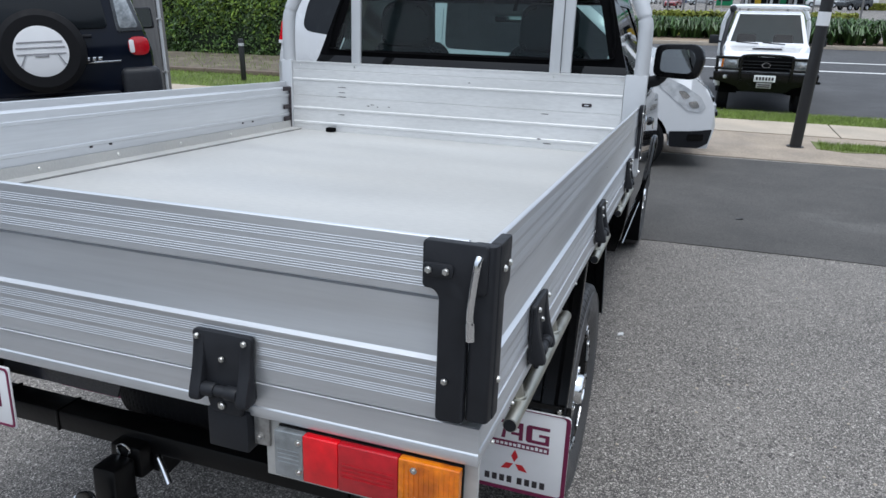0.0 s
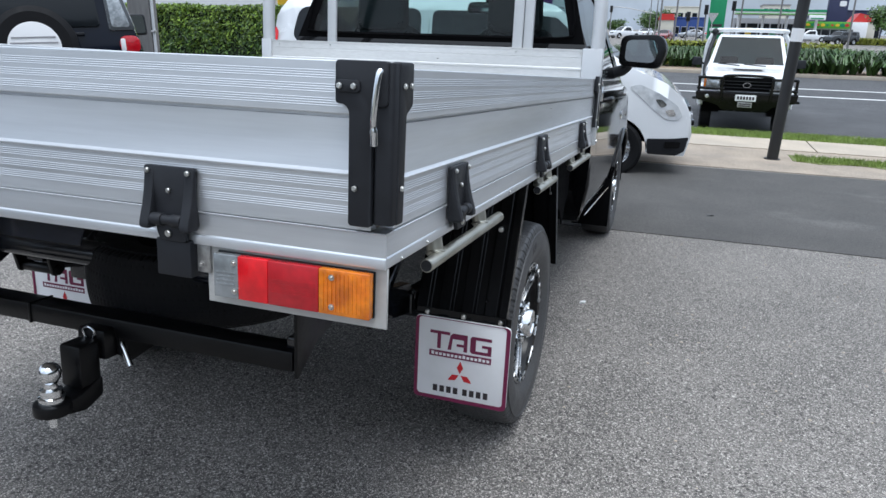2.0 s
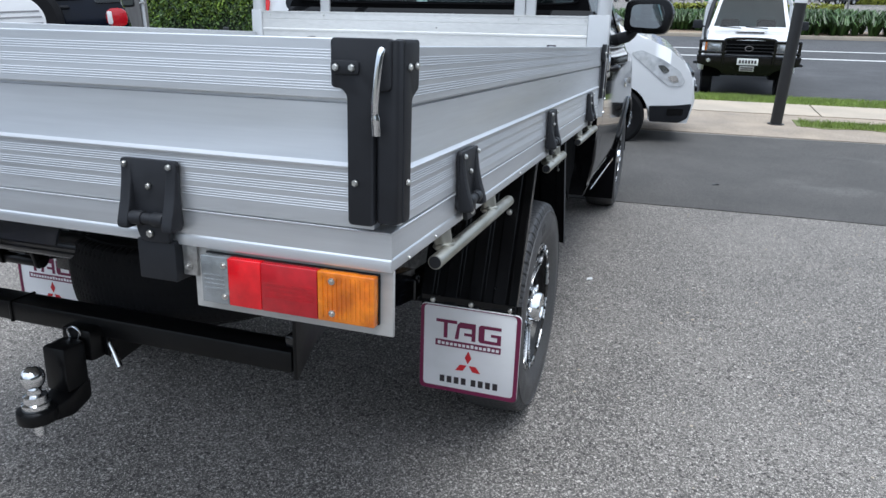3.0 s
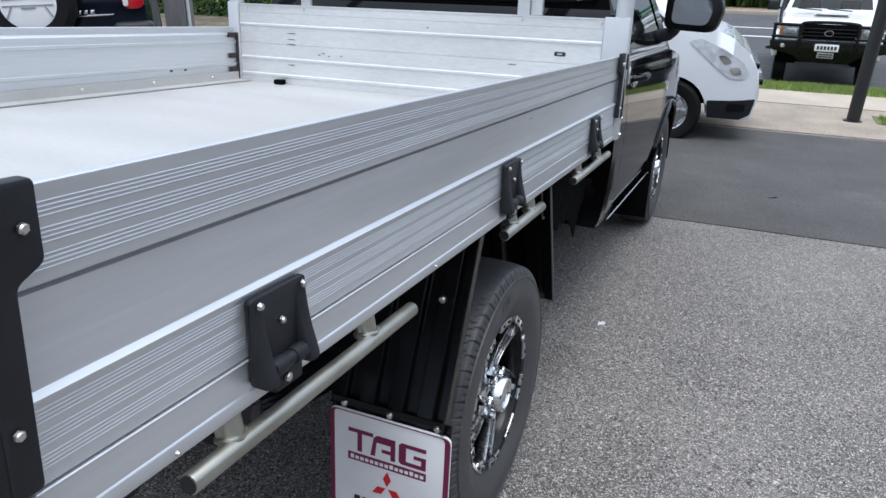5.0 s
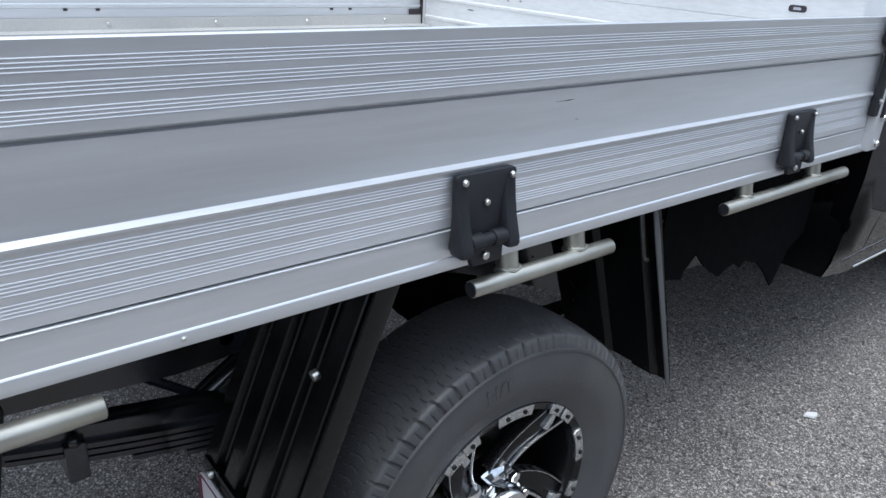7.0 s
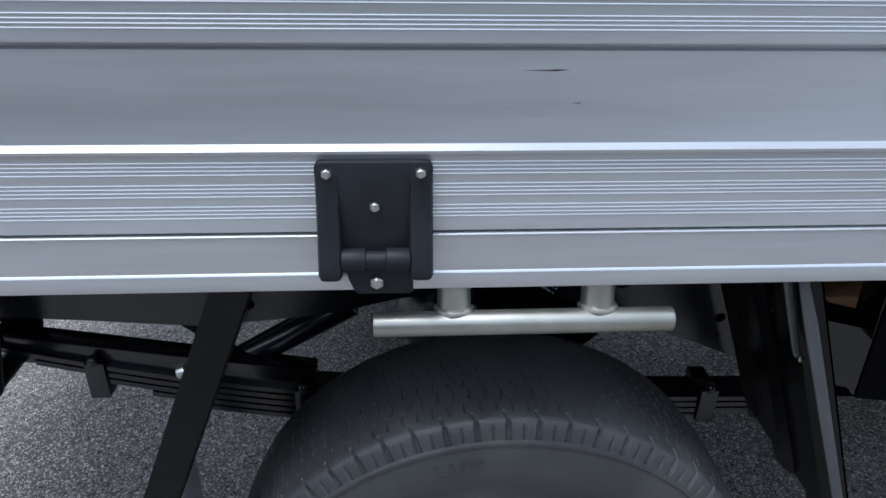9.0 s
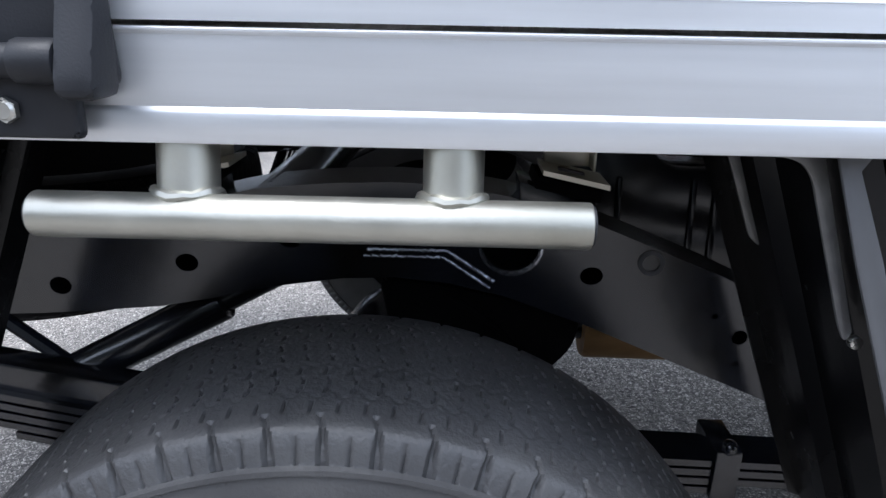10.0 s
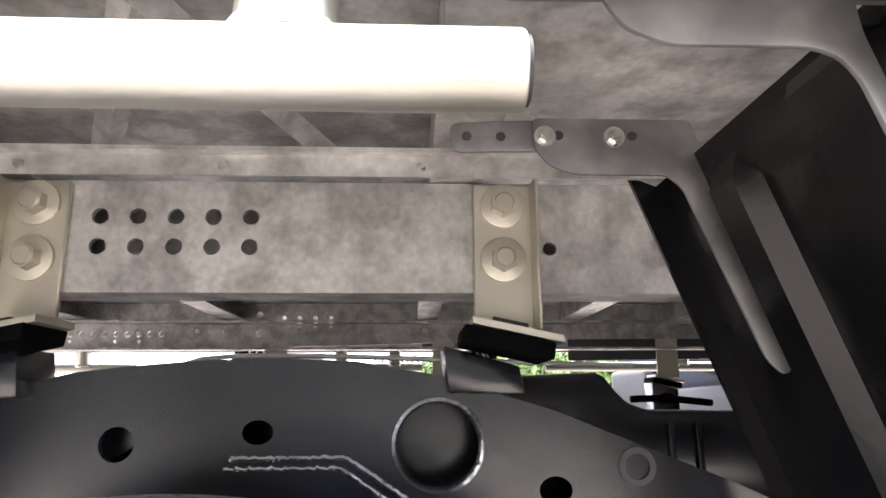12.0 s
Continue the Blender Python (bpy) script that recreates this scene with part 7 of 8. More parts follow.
for s in (-1, 1):
    b = nb()
    skin(b, DOOR_WIN, [], (lambda y, z, s=s: s * (cab_x(y, z) - 0.006)), [1.3, 1.45])
    g = part("door_window", b, GLASS_DARK, cab, "tinted door window")
    g.visible_shadow = False
    b = nb()
    sweep(b, [(s * (cab_x(y, 1.152) + 0.002), y, 1.152 + 0.01 * (y - 2.8)) for y in np.linspace(2.76, 3.98, 8)], 0.009, 8)
    part("waist_strip", b, CHROME if s > 0 else RUBBER_PAD, cab, "thin bright waist strip")
    # shut lines
    for pts in ([(2.775, z) for z in np.linspace(0.50, 1.15, 10)], [(3.98 - 0.10 * max(0, 0.75 - z), z) for z in np.linspace(0.50, 1.12, 10)]):
        b = nb()
        for i in range(len(pts) - 1):
            for (y0, z0), (y1, z1) in ((pts[i], pts[i + 1]),):
                vs = [b.verts.new((s * (cab_x(y, z) + 0.0006), y + d, z)) for y, z, d in ((y0, z0, -0.0025), (y0, z0, 0.0025), (y1, z1, 0.0025), (y1, z1, -0.0025))]
                b.faces.new(vs)
        part("shut_line", b, PRINT_DARK, cab)
    b = nb()
    sweep(b, [(s * 0.853, y, 0.455 + 0.004 * math.sin(y)) for y in np.linspace(2.72, 3.86, 6)], 0.004, 8)
    part("sill_trim", b, CHROME, cab, "thin chrome sill trim")
    b = nb()
    sweep(b, smooth_path([(s * 0.868, 2.86, 1.045), (s * 0.905, 2.88, 1.052), (s * 0.908, 2.97, 1.055), (s * 0.868, 3.02, 1.048)], 6), [0.012] * 6 + [0.017] * 7 + [0.012] * 6, 10)
    part("door_handle", b, CHROME if s < 0 else GLOSS_BLACK, cab, "dark pull handle")
    b = nb()
    ball(b, (s * 0.866, 2.93, 1.03), 0.045, 14, (0.25, 1, 0.6))
    part("handle_cup", b, CHROME, cab, "chrome cup")
    b = nb()
    box(b, (min(s * 0.868, s * 0.876), 4.02, 0.90), (max(s * 0.868, s * 0.876), 4.11, 0.955), 0.003)
    part("badge", b, CHROME, cab, "chrome badge")
    # mirror
    b = nb()
    mm = pose(s * 0.985, 3.72, 1.338, 0, 0, 0) @ Matrix.Diagonal((1.35, 1, 1.12, 1))
    prism(b, rounded([(-0.105, -0.085), (0.09, -0.095), (0.115, 0.02), (0.085, 0.090), (-0.10, 0.085)], 0.04), "y", 0.0, 0.075, 0.010)
    part("door_mirror", b, BLACK_GUARD, cab, "large black door mirror", mm @ pose(0, 0, 0, 0, 0, s * -8), 40)
    b = nb()
    prism(b, rounded([(-0.092, -0.073), (0.078, -0.082), (0.100, 0.016), (0.074, 0.078), (-0.087, 0.074)], 0.035), "y", -0.006, -0.002)
    part("mirror_glass", b, MIRROR, cab, "mirror glass", mm @ pose(0, 0, 0, 0, 0, s * -8) @ Matrix.Diagonal((0.80, 1, 0.78, 1)))
    b = nb()
    sweep(b, smooth_path([(s * 0.81, 3.82, 1.20), (s * 0.89, 3.79, 1.225), (s * 0.92, 3.755, 1.265)], 5), [0.035] * 5 + [0.028] * 6, 12)
    part("mirror_arm", b, BLACK_PLASTIC, cab)
    b = nb()
    prism(b, rounded([(5.05, 0.80), (5.30, 0.78), (5.26, 0.92), (5.08, 0.955)], 0.02), "x", s * 0.80, s * 0.66, 0.01)
    part("headlamp", b, LENS_CLEAR, cab)
    # front arch lip and mud flap
    b = nb()
    pts = arch(4.36, 0.40, 0.412, -4, 184, 22)
    sweep(b, [(s * (cab_x(y, z) + 0.004), y, z) for y, z in pts], 0.014, 8)
    part("arch_lip", b, BLACK_PAINT, cab)
    b = nb()
    box(b, (min(s * 0.62, s * 0.868), 3.905, 0.17), (max(s * 0.62, s * 0.868), 3.918, 0.50), 0.003)
    part("front_flap", b, RUBBER_PAD, cab, "plain black front mud flap")
    # wheel well
    b = nb()
    pts = arch(4.36, 0.40, 0.400, -2, 182, 14)
    rows = [[b.verts.new((s * x, y, z)) for y, z in pts] for x in (0.86, 0.50)]
    for i in range(len(pts) - 1):
        b.faces.new((rows[0][i], rows[0][i + 1], rows[1][i + 1], rows[1][i]))
    part("wheel_well", b, RUBBER_PAD, cab)
# cab floor and firewall keep the light out
b = nb()
box(b, (-0.80, 2.66, 0.46), (0.80, 4.15, 0.50), 0.01)
box(b, (-0.80, 4.13, 0.50), (0.80, 4.16, 1.10), 0.01)
part("cab_floor", b, RUBBER_PAD, cab)
b = nb()
prism(b, rounded([(3.95, 0.85), (3.80, 0.95), (3.78, 1.08), (3.90, 1.15), (4.14, 1.13), (4.14, 0.85)], 0.05), "x", -0.80, 0.80, 0.01)
part("dashboard", b, SEAT, cab, "dark dashboard")
for s in (-1, 1):
    b = nb()
    prism(b, rounded([(-0.24, 0.80), (0.24, 0.80), (0.235, 1.30), (0.17, 1.40), (-0.17, 1.40), (-0.235, 1.30)], 0.08), "y", 2.82, 2.96, 0.04)
    st = part("seat", b, SEAT, cab, "dark grey cloth seat", pose(s * 0.38, 0, 0, 0, 0, 0))
    b = nb()
    prism(b, rounded([(-0.15, 1.37), (0.15, 1.37), (0.14, 1.56), (0.09, 1.60), (-0.09, 1.60), (-0.14, 1.56)], 0.06), "y", 2.79, 2.89, 0.03)
    part("headrest", b, SEAT, cab, "dark grey headrest", pose(s * 0.38, 0, 0))
b = nb()
lathe(b, [(0.172, -0.012), (0.188, 0), (0.172, 0.012), (0.160, 0), (0.172, -0.012)], (0, 0, 0), "y", 28)
box(b, (-0.17, -0.01, -0.02), (0.17, 0.01, 0.02), 0.005)
part("steering_wheel", b, RUBBER_PAD, cab, "black steering wheel", pose(0.38, 3.62, 1.12, -25, 0, 0))
b = nb()
prism(b, rounded([(-0.12, -0.035), (0.12, -0.035), (0.11, 0.035), (-0.11, 0.035)], 0.03), "y", -0.015, 0.015, 0.006)
part("interior_mirror", b, MIRROR, cab, "pale interior mirror", pose(0.02, 3.52, 1.56))
b = nb()
cyl(b, (0.02, 3.54, 1.59), (0.02, 3.60, 1.66), 0.012, seg=8)
part("mirror_stem", b, RUBBER_PAD, cab)

# ---------------------------------------------------------------- other vehicles


def plain_wheel(parent, x, y, z, r, material):
    """A simple road wheel with a tyre and a dished bright rim; x > 0 is the right side."""
    s = 1 if x > 0 else -1
    b = nb()
    w = 0.11
    lathe(b, [(r * 0.60, -w * 0.8), (r * 0.75, -w), (r * 0.90, -w), (r, -w * 0.75), (r, w * 0.75), (r * 0.90, w), (r * 0.75, w), (r * 0.60, w * 0.8)], (x, y, z), "x", 36)
    t = part("wheel", b, RUBBER_DARK, parent)
    b = nb()
    lathe(b, [(r * 0.62, s * w * 0.82), (r * 0.57, s * w * 0.70), (r * 0.50, s * w * 0.30), (r * 0.20, s * w * 0.45), (r * 0.16, s * w * 0.75), (0.001, s * w * 0.78)], (x, y, z), "x", 30)
    part("rim", b, material, t)
    for k in range(6):
        a = 2 * math.pi * k / 6
        b = nb()
        p0, p1 = r * 0.16, r * 0.58
        c, sn = math.cos(a), math.sin(a)
        pts = [(y + p0 * c - 0.02 * sn, z + p0 * sn + 0.02 * c), (y + p1 * c - 0.03 * sn, z + p1 * sn + 0.03 * c), (y + p1 * c + 0.03 * sn, z + p1 * sn - 0.03 * c), (y + p0 * c + 0.02 * sn, z + p0 * sn - 0.02 * c)]
        prism(b, pts, "x", x + s * w * 0.45, x + s * w * 0.72, 0.004)
        part("spoke", b, material, t)
    return t


def car(name, label, category, m, outline, glass, width, nose, windows, wheels, paint, rim=None, zc=None, glass_material=None, group="", pillar=0.09):
    """A body shell with open windscreens and side windows, panes, wheel wells and wheels. Local: +y ahead, ground at z 0."""
    root = thing(name, label, category, m, group)
    wf, nf = interp(width), interp(nose)

    def fx(y, z):
        return wf(z) * nf(y)
    zs = [z for z, _ in width][1:-1] if zc is None else zc
    b = nb()
    shell(b, outline, windows, fx, zs, [y for y, _ in nose][1:-1], open_segments=glass)
    body = part("body", b, paint, root, smooth=32)
    for i in glass:
        (y0, z0), (y1, z1) = outline[i], outline[(i + 1) % len(outline)]
        for t0, t1, f0, f1, nm in ((0, 1, -1, -1 + pillar, "pillar"), (0, 1, 1 - pillar, 1, "pillar"), (0.02, 0.98, -1 + pillar, 1 - pillar, "windscreen")):
            q = nb()
            ya, za, yb, zb = y0 + (y1 - y0) * t0, z0 + (z1 - z0) * t0, y0 + (y1 - y0) * t1, z0 + (z1 - z0) * t1
            ra = [q.verts.new((fx(ya, za) * (f0 + (f1 - f0) * k / 4), ya, za)) for k in range(5)]
            rb = [q.verts.new((fx(yb, zb) * (f0 + (f1 - f0) * k / 4), yb, zb)) for k in range(5)]
            for k in range(4):
                q.faces.new((ra[k], ra[k + 1], rb[k + 1], rb[k]))
            part(nm, q, paint if nm == "pillar" else (glass_material or GLASS_DARK), body)
    for s in (-1, 1):
        for win in windows:
            q = nb()
            skin(q, win, [], (lambda y, z, s=s: s * (fx(y, z) - 0.006)), [])
            part("side_window", q, glass_material or GLASS_DARK, body)
        for y, z, r in wheels:
            plain_wheel(root, s * (fx(y, 0.45) - 0.10), y, z, r, rim or MACHINED)
            q = nb()
            pts = arch(y, z, r * 1.12, 0, 180, 10)
            rows = [[q.verts.new((s * x, yy, zz)) for yy, zz in pts] for x in (fx(y, 0.5) - 0.01, 0.45)]
            for k in range(len(pts) - 1):
                q.faces.new((rows[0][k], rows[0][k + 1], rows[1][k + 1], rows[1][k]))
            part("wheel_well", q, RUBBER_PAD, body)
    q = nb()
    ys = [y for y, _ in outline]
    box(q, (-wf(0.6) * 0.9, min(ys) + 0.15, 0.42), (wf(0.6) * 0.9, max(ys) - 0.25, 0.46), 0.01)
    part("floor_pan", q, RUBBER_PAD, body)
    return root, body, fx


def side_patch(parent, fx, pts, lift, material, name, sides=(-1, 1), cuts=(), ycuts=(), label=""):
    """A lens, bumper or moulding that lies on the body's sides."""
    for s in sides:
        q = nb()
        skin(q, pts, [], (lambda y, z, s=s: s * (fx(y, z) + lift)), cuts, ycuts)
        part(name, q, material, parent, label)


def front_patch(parent, x0, x1, z0, z1, y, d, material, name, label="", r=0.02):
    q = nb()
    prism(q, rounded([(x0, z0), (x1, z0), (x1, z1), (x0, z1)], r), "y", y, y + d, min(0.008, abs(d) * 0.4))
    return part(name, q, material, parent, label)


# white people mover across the bay ahead
VO = [(-2.78, 0.34), (-2.84, 0.55), (-2.83, 1.02), (-2.72, 1.76), (-2.58, 1.99), (-1.6, 2.05), (-0.2, 2.06), (0.50, 2.03), (0.88, 1.93), (1.72, 1.30), (1.95, 1.22), (2.22, 1.10), (2.42, 0.94), (2.52, 0.76), (2.56, 0.52), (2.50, 0.26)]
VO += arch(1.68, 0.33, 0.375, -4, 184) + [(1.1, 0.28), (-1.1, 0.28)] + arch(-1.60, 0.33, 0.375, -4, 184)
van_windows = [rounded([(0.66, 1.22), (0.66, 1.82), (0.90, 1.80), (1.54, 1.26), (1.52, 1.22)], 0.04), rounded([(-0.62, 1.30), (-0.62, 1.86), (0.52, 1.86), (0.52, 1.26)], 0.08), rounded([(-2.50, 1.46), (-2.40, 1.88), (-0.76, 1.88), (-0.76, 1.30), (-1.6, 1.34)], 0.14)]
van, vbody, vfx = car("people_mover", "white people mover van parked across the bay ahead", "van", pose(-1.24, 8.50, LEVEL(8.5) - 0.01, 0, 0, -86), VO, (8,),
                      [(0.25, 0.90), (0.45, 0.955), (0.80, 0.96), (1.10, 0.945), (1.20, 0.93), (1.86, 0.80), (2.06, 0.64)],
                      [(-2.9, 0.93), (-2.75, 0.98), (-2.5, 1.0), (1.8, 1.0), (2.05, 0.98), (2.25, 0.945), (2.40, 0.90), (2.50, 0.84), (2.58, 0.78)], van_windows, [(1.68, 0.33, 0.335), (-1.60, 0.33, 0.335)], WHITE_PAINT)
side_patch(vbody, vfx, rounded([(1.80, 1.055), (1.92, 1.085), (2.16, 0.985), (2.36, 0.86), (2.43, 0.74), (2.38, 0.69), (2.24, 0.70), (2.08, 0.82)], 0.03), 0.008, HEAD_CLEAR, "headlamp", cuts=(0.8, 0.9, 1.0), ycuts=(1.95, 2.1, 2.25, 2.35), label="long clear swept headlamp")
side_patch(vbody, vfx, rounded([(2.10, 0.925), (2.18, 0.925), (2.25, 0.86), (2.18, 0.83)], 0.03), 0.013, CHROME, "lamp_reflector", cuts=(), label="chrome reflector")
side_patch(vbody, vfx, rounded([(2.22, 0.80), (2.32, 0.82), (2.36, 0.74), (2.28, 0.73)], 0.03), 0.013, CHROME, "lamp_reflector", label="chrome reflector")
side_patch(vbody, vfx, rounded([(2.075, 0.285), (2.055, 0.47), (2.30, 0.475), (2.53, 0.49), (2.50, 0.32), (2.40, 0.27)], 0.02), 0.007, BLACK_PLASTIC, "bumper", cuts=(0.36,), ycuts=(2.1, 2.2, 2.3, 2.4), label="black lower bumper")
side_patch(vbody, vfx, rounded([(2.26, 0.36), (2.26, 0.44), (2.44, 0.44), (2.44, 0.36)], 0.02), 0.016, GLOSS_BLACK, "fog_lamp", ycuts=(2.35,), label="dark fog lamp")
side_patch(vbody, vfx, rounded([(-2.83, 1.30), (-2.72, 1.30), (-2.69, 1.56), (-2.73, 1.63), (-2.79, 1.56)], 0.02), 0.008, LENS_RED, "tail_lamp", cuts=(1.2, 1.4), ycuts=(-2.76,), label="tall red tail lamp")
side_patch(vbody, vfx, rounded([(-2.83, 1.30), (-2.72, 1.30), (-2.72, 1.34), (-2.83, 1.34)], 0.01), 0.011, SIGN_WHITE, "lamp_band", ycuts=(-2.76,), label="clear band")
for z in (0.80, 0.72, 0.64):
    q = nb()
    prism(q, rounded([(-0.60, z - 0.03), (0.60, z - 0.03), (0.60, z + 0.03), (-0.60, z + 0.03)], 0.02), "y", 2.40 + (0.8 - z) * 0.5, 2.53 + (0.8 - z) * 0.35, 0.006)
    part("grille_bar", q, GLOSS_BLACK if z != 0.72 else SILVER_PAINT, vbody)
for s in (-1, 1):
    q = nb()
    ball(q, (s * 1.06, 1.35, 1.20), 0.12, 14, (0.8, 0.5, 1.0))
    part("door_mirror", q, WHITE_PAINT, vbody)
side_patch(vbody, vfx, [(-0.66, 0.50), (-0.655, 0.50), (-0.655, 1.75), (-0.66, 1.75)], 0.002, PRINT_DARK, "shut_line", cuts=(0.8, 1.1, 1.2))
side_patch(vbody, vfx, [(0.58, 0.50), (0.585, 0.50), (0.585, 1.75), (0.58, 1.75)], 0.002, PRINT_DARK, "shut_line", cuts=(0.8, 1.1, 1.2))

# white off-road pickup facing the drive
LO = [(-0.42, 0.60), (-0.42, 1.28), (-0.37, 1.78), (-0.25, 1.86), (0.2, 1.885), (0.62, 1.865), (0.70, 1.83), (1.04, 1.30), (1.14, 1.24), (1.6, 1.215), (2.10, 1.175), (2.22, 1.10), (2.25, 0.80), (2.22, 0.66)]
LO += arch(1.62, 0.44, 0.46, 20, 178) + [(1.10, 0.50), (-0.3, 0.50)]
lc, lbody, lfx = car("off_road_pickup", "white off-road pickup with a black bull bar at the kerb", "pickup", pose(2.36, 16.45, -0.72, 0, 0, 178.5), LO, (6,),
                     [(0.45, 0.83), (0.70, 0.845), (1.10, 0.83), (1.25, 0.79), (1.32, 0.745), (1.80, 0.645), (1.90, 0.58)],
                     [(-0.5, 1.0), (1.1, 1.0), (1.3, 0.97), (2.2, 0.93), (2.3, 0.90)], [rounded([(-0.28, 1.30), (-0.26, 1.74), (0.60, 1.74), (0.92, 1.32)], 0.04)], [(1.62, 0.40, 0.40)], WHITE_PAINT, PAINT_GREY, glass_material=GLASS_SMOKE, pillar=0.10)
front_patch(lbody, -0.49, 0.49, 0.80, 1.10, 2.235, 0.03, RUBBER_PAD, "grille", "black grille")
for i in range(4):
    front_patch(lbody, -0.43, 0.43, 0.835 + i * 0.06, 0.850 + i * 0.06, 2.267, 0.012, BLACK_PLASTIC, "grille_slat", r=0.004)
q = nb()
plate(q, circle(0, 0.955, 0.075, 24, 0.05), [circle(0, 0.955, 0.062, 22, 0.038)], "y", 2.28, 2.292)
part("emblem", q, CHROME, lbody, "plain chrome oval emblem")
for s in (-1, 1):
    front_patch(lbody, min(s * 0.50, s * 0.745), max(s * 0.50, s * 0.745), 0.87, 1.07, 2.215, 0.05, HEAD_GLASS, "headlamp", "square clear headlamp", 0.03)
    front_patch(lbody, min(s * 0.752, s * 0.79), max(s * 0.752, s * 0.79), 0.88, 1.06, 2.20, 0.05, LENS_AMBER, "indicator", "amber indicator", 0.012)
    q = nb()
    prism(q, rounded([(-0.10, -0.085), (0.10, -0.085), (0.09, 0.085), (-0.09, 0.085)], 0.03), "y", -0.04, 0.04, 0.015)
    part("door_mirror", q, BLACK_PLASTIC, lbody, "black mirror", pose(s * 1.0, 0.95, 1.33))
    q = nb()
    sweep(q, [(s * 0.80, 0.90, 1.26), (s * 0.92, 0.94, 1.30)], 0.018, 8)
    part("mirror_arm", q, BLACK_PLASTIC, lbody)
    q = nb()
    pts = arch(1.62, 0.44, 0.47, 10, 175, 16)
    sweep(q, [(s * (lfx(y, z) + 0.035), y, z) for y, z in pts], 0.045, 8)
    part("flare", q, WHITE_PAINT, lbody)
# hood scoop, wipers
q = nb()
prism(q, rounded([(-0.28, 1.215), (0.28, 1.215), (0.25, 1.245), (-0.25, 1.245)], 0.015), "y", 1.55, 1.80, 0.008)
part("bonnet_scoop", q, WHITE_PAINT, lbody)
front_patch(lbody, -0.25, 0.25, 1.222, 1.240, 1.800, 0.004, PRINT_DARK, "scoop_mouth", "dark scoop mouth", 0.006)
for x in (-0.35, 0.15):
    q = nb()
    sweep(q, [(x, 1.10, 1.275), (x + 0.42, 1.055, 1.30)], 0.010, 6)
    part("wiper", q, BLACK_PLASTIC, lbody)
bb = nb()
for pts in ([(-0.86, 2.10, 0.66), (-0.82, 2.34, 0.68), (0.82, 2.34, 0.68), (0.86, 2.10, 0.66)], [(-0.88, 2.12, 0.86), (-0.84, 2.36, 0.88), (-0.4, 2.42, 0.88)], [(0.88, 2.12, 0.86), (0.84, 2.36, 0.88), (0.4, 2.42, 0.88)],
            [(-0.88, 2.12, 1.06), (-0.84, 2.32, 1.08), (-0.44, 2.40, 1.08)], [(0.88, 2.12, 1.06), (0.84, 2.32, 1.08), (0.44, 2.40, 1.08)],
            [(-0.44, 2.40, 0.68), (-0.44, 2.43, 1.02), (-0.36, 2.43, 1.13), (0.36, 2.43, 1.13), (0.44, 2.43, 1.02), (0.44, 2.40, 0.68)], [(-0.86, 2.32, 0.68), (-0.87, 2.34, 1.08)], [(0.86, 2.32, 0.68), (0.87, 2.34, 1.08)]):
    sweep(bb, smooth_path(pts, 5), 0.028, 10)
part("bull_bar", bb, BLACK_GUARD, lbody, "black tubular bull bar")
q = nb()
prism(q, rounded([(-0.40, 0.47), (0.40, 0.47), (0.50, 0.56), (0.64, 0.60), (0.90, 0.66), (0.92, 0.82), (-0.92, 0.82), (-0.90, 0.66), (-0.64, 0.60), (-0.50, 0.56)], 0.03), "y", 2.16, 2.40, 0.02)
part("bumper", q, BLACK_GUARD, lbody, "black steel bumper")
front_patch(lbody, -0.50, 0.50, 0.822, 0.842, 2.25, 0.02, WHITE_PAINT, "valance", "thin white strip under the grille", 0.005)
for s in (-1, 1):
    q = nb()
    cyl(q, (s * 0.70, 2.39, 0.73), (s * 0.70, 2.412, 0.73), 0.038, seg=18, bevel=0.004)
    part("fog_lamp", q, HEAD_GLASS, lbody, "small round fog lamp")
    q = nb()
    prism(q, rounded([(-0.035, 0.455), (0.035, 0.455), (0.035, 0.54), (-0.035, 0.54)], 0.012), "y", 2.20, 2.30, 0.006)
    part("tow_hook", q, BLACK_GUARD, lbody, m=pose(s * 0.33, 0, 0))
pl = front_patch(lbody, -0.186, 0.186, 0.665, 0.785, 2.445, 0.006, SIGN_WHITE, "number_plate", "white plate with dark bars", 0.01)
for i in range(6):
    front_patch(lbody, -0.155 + i * 0.054, -0.118 + i * 0.054, 0.695, 0.755, 2.4515, 0.002, PRINT_DARK, "bar", r=0.002)
front_patch(lbody, -0.13, 0.13, 0.545, 0.645, 2.405, 0.02, GALV, "winch_fairlead", "bright winch fairlead", 0.01)
for i in range(2):
    front_patch(lbody, -0.11, 0.11, 0.565 + i * 0.035, 0.585 + i * 0.035, 2.426, 0.004, PRINT_DARK, "roller", r=0.004)
q = nb()
sweep(q, smooth_path([(0.80, 1.30, 1.05), (0.82, 1.05, 1.20), (0.78, 0.86, 1.55), (0.72, 0.66, 1.80), (0.71, 0.62, 1.90)], 5), 0.045, 10)
ball(q, (0.71, 0.63, 1.93), 0.08, 12, (0.9, 1, 0.9))
part("snorkel", q, BLACK_PLASTIC, lbody, "black intake snorkel")
q = nb()
sweep(q, smooth_path([(-0.87, -0.50, 0.95), (-0.86, -0.50, 1.60), (-0.74, -0.50, 1.90), (-0.60, -0.50, 1.965), (0.60, -0.50, 1.965), (0.74, -0.50, 1.90), (0.86, -0.50, 1.60), (0.87, -0.50, 0.95)], 6), 0.045, 12)
part("rack_hoop", q, WHITE_PAINT, lbody, "white tubular rack hoop")
q = nb()
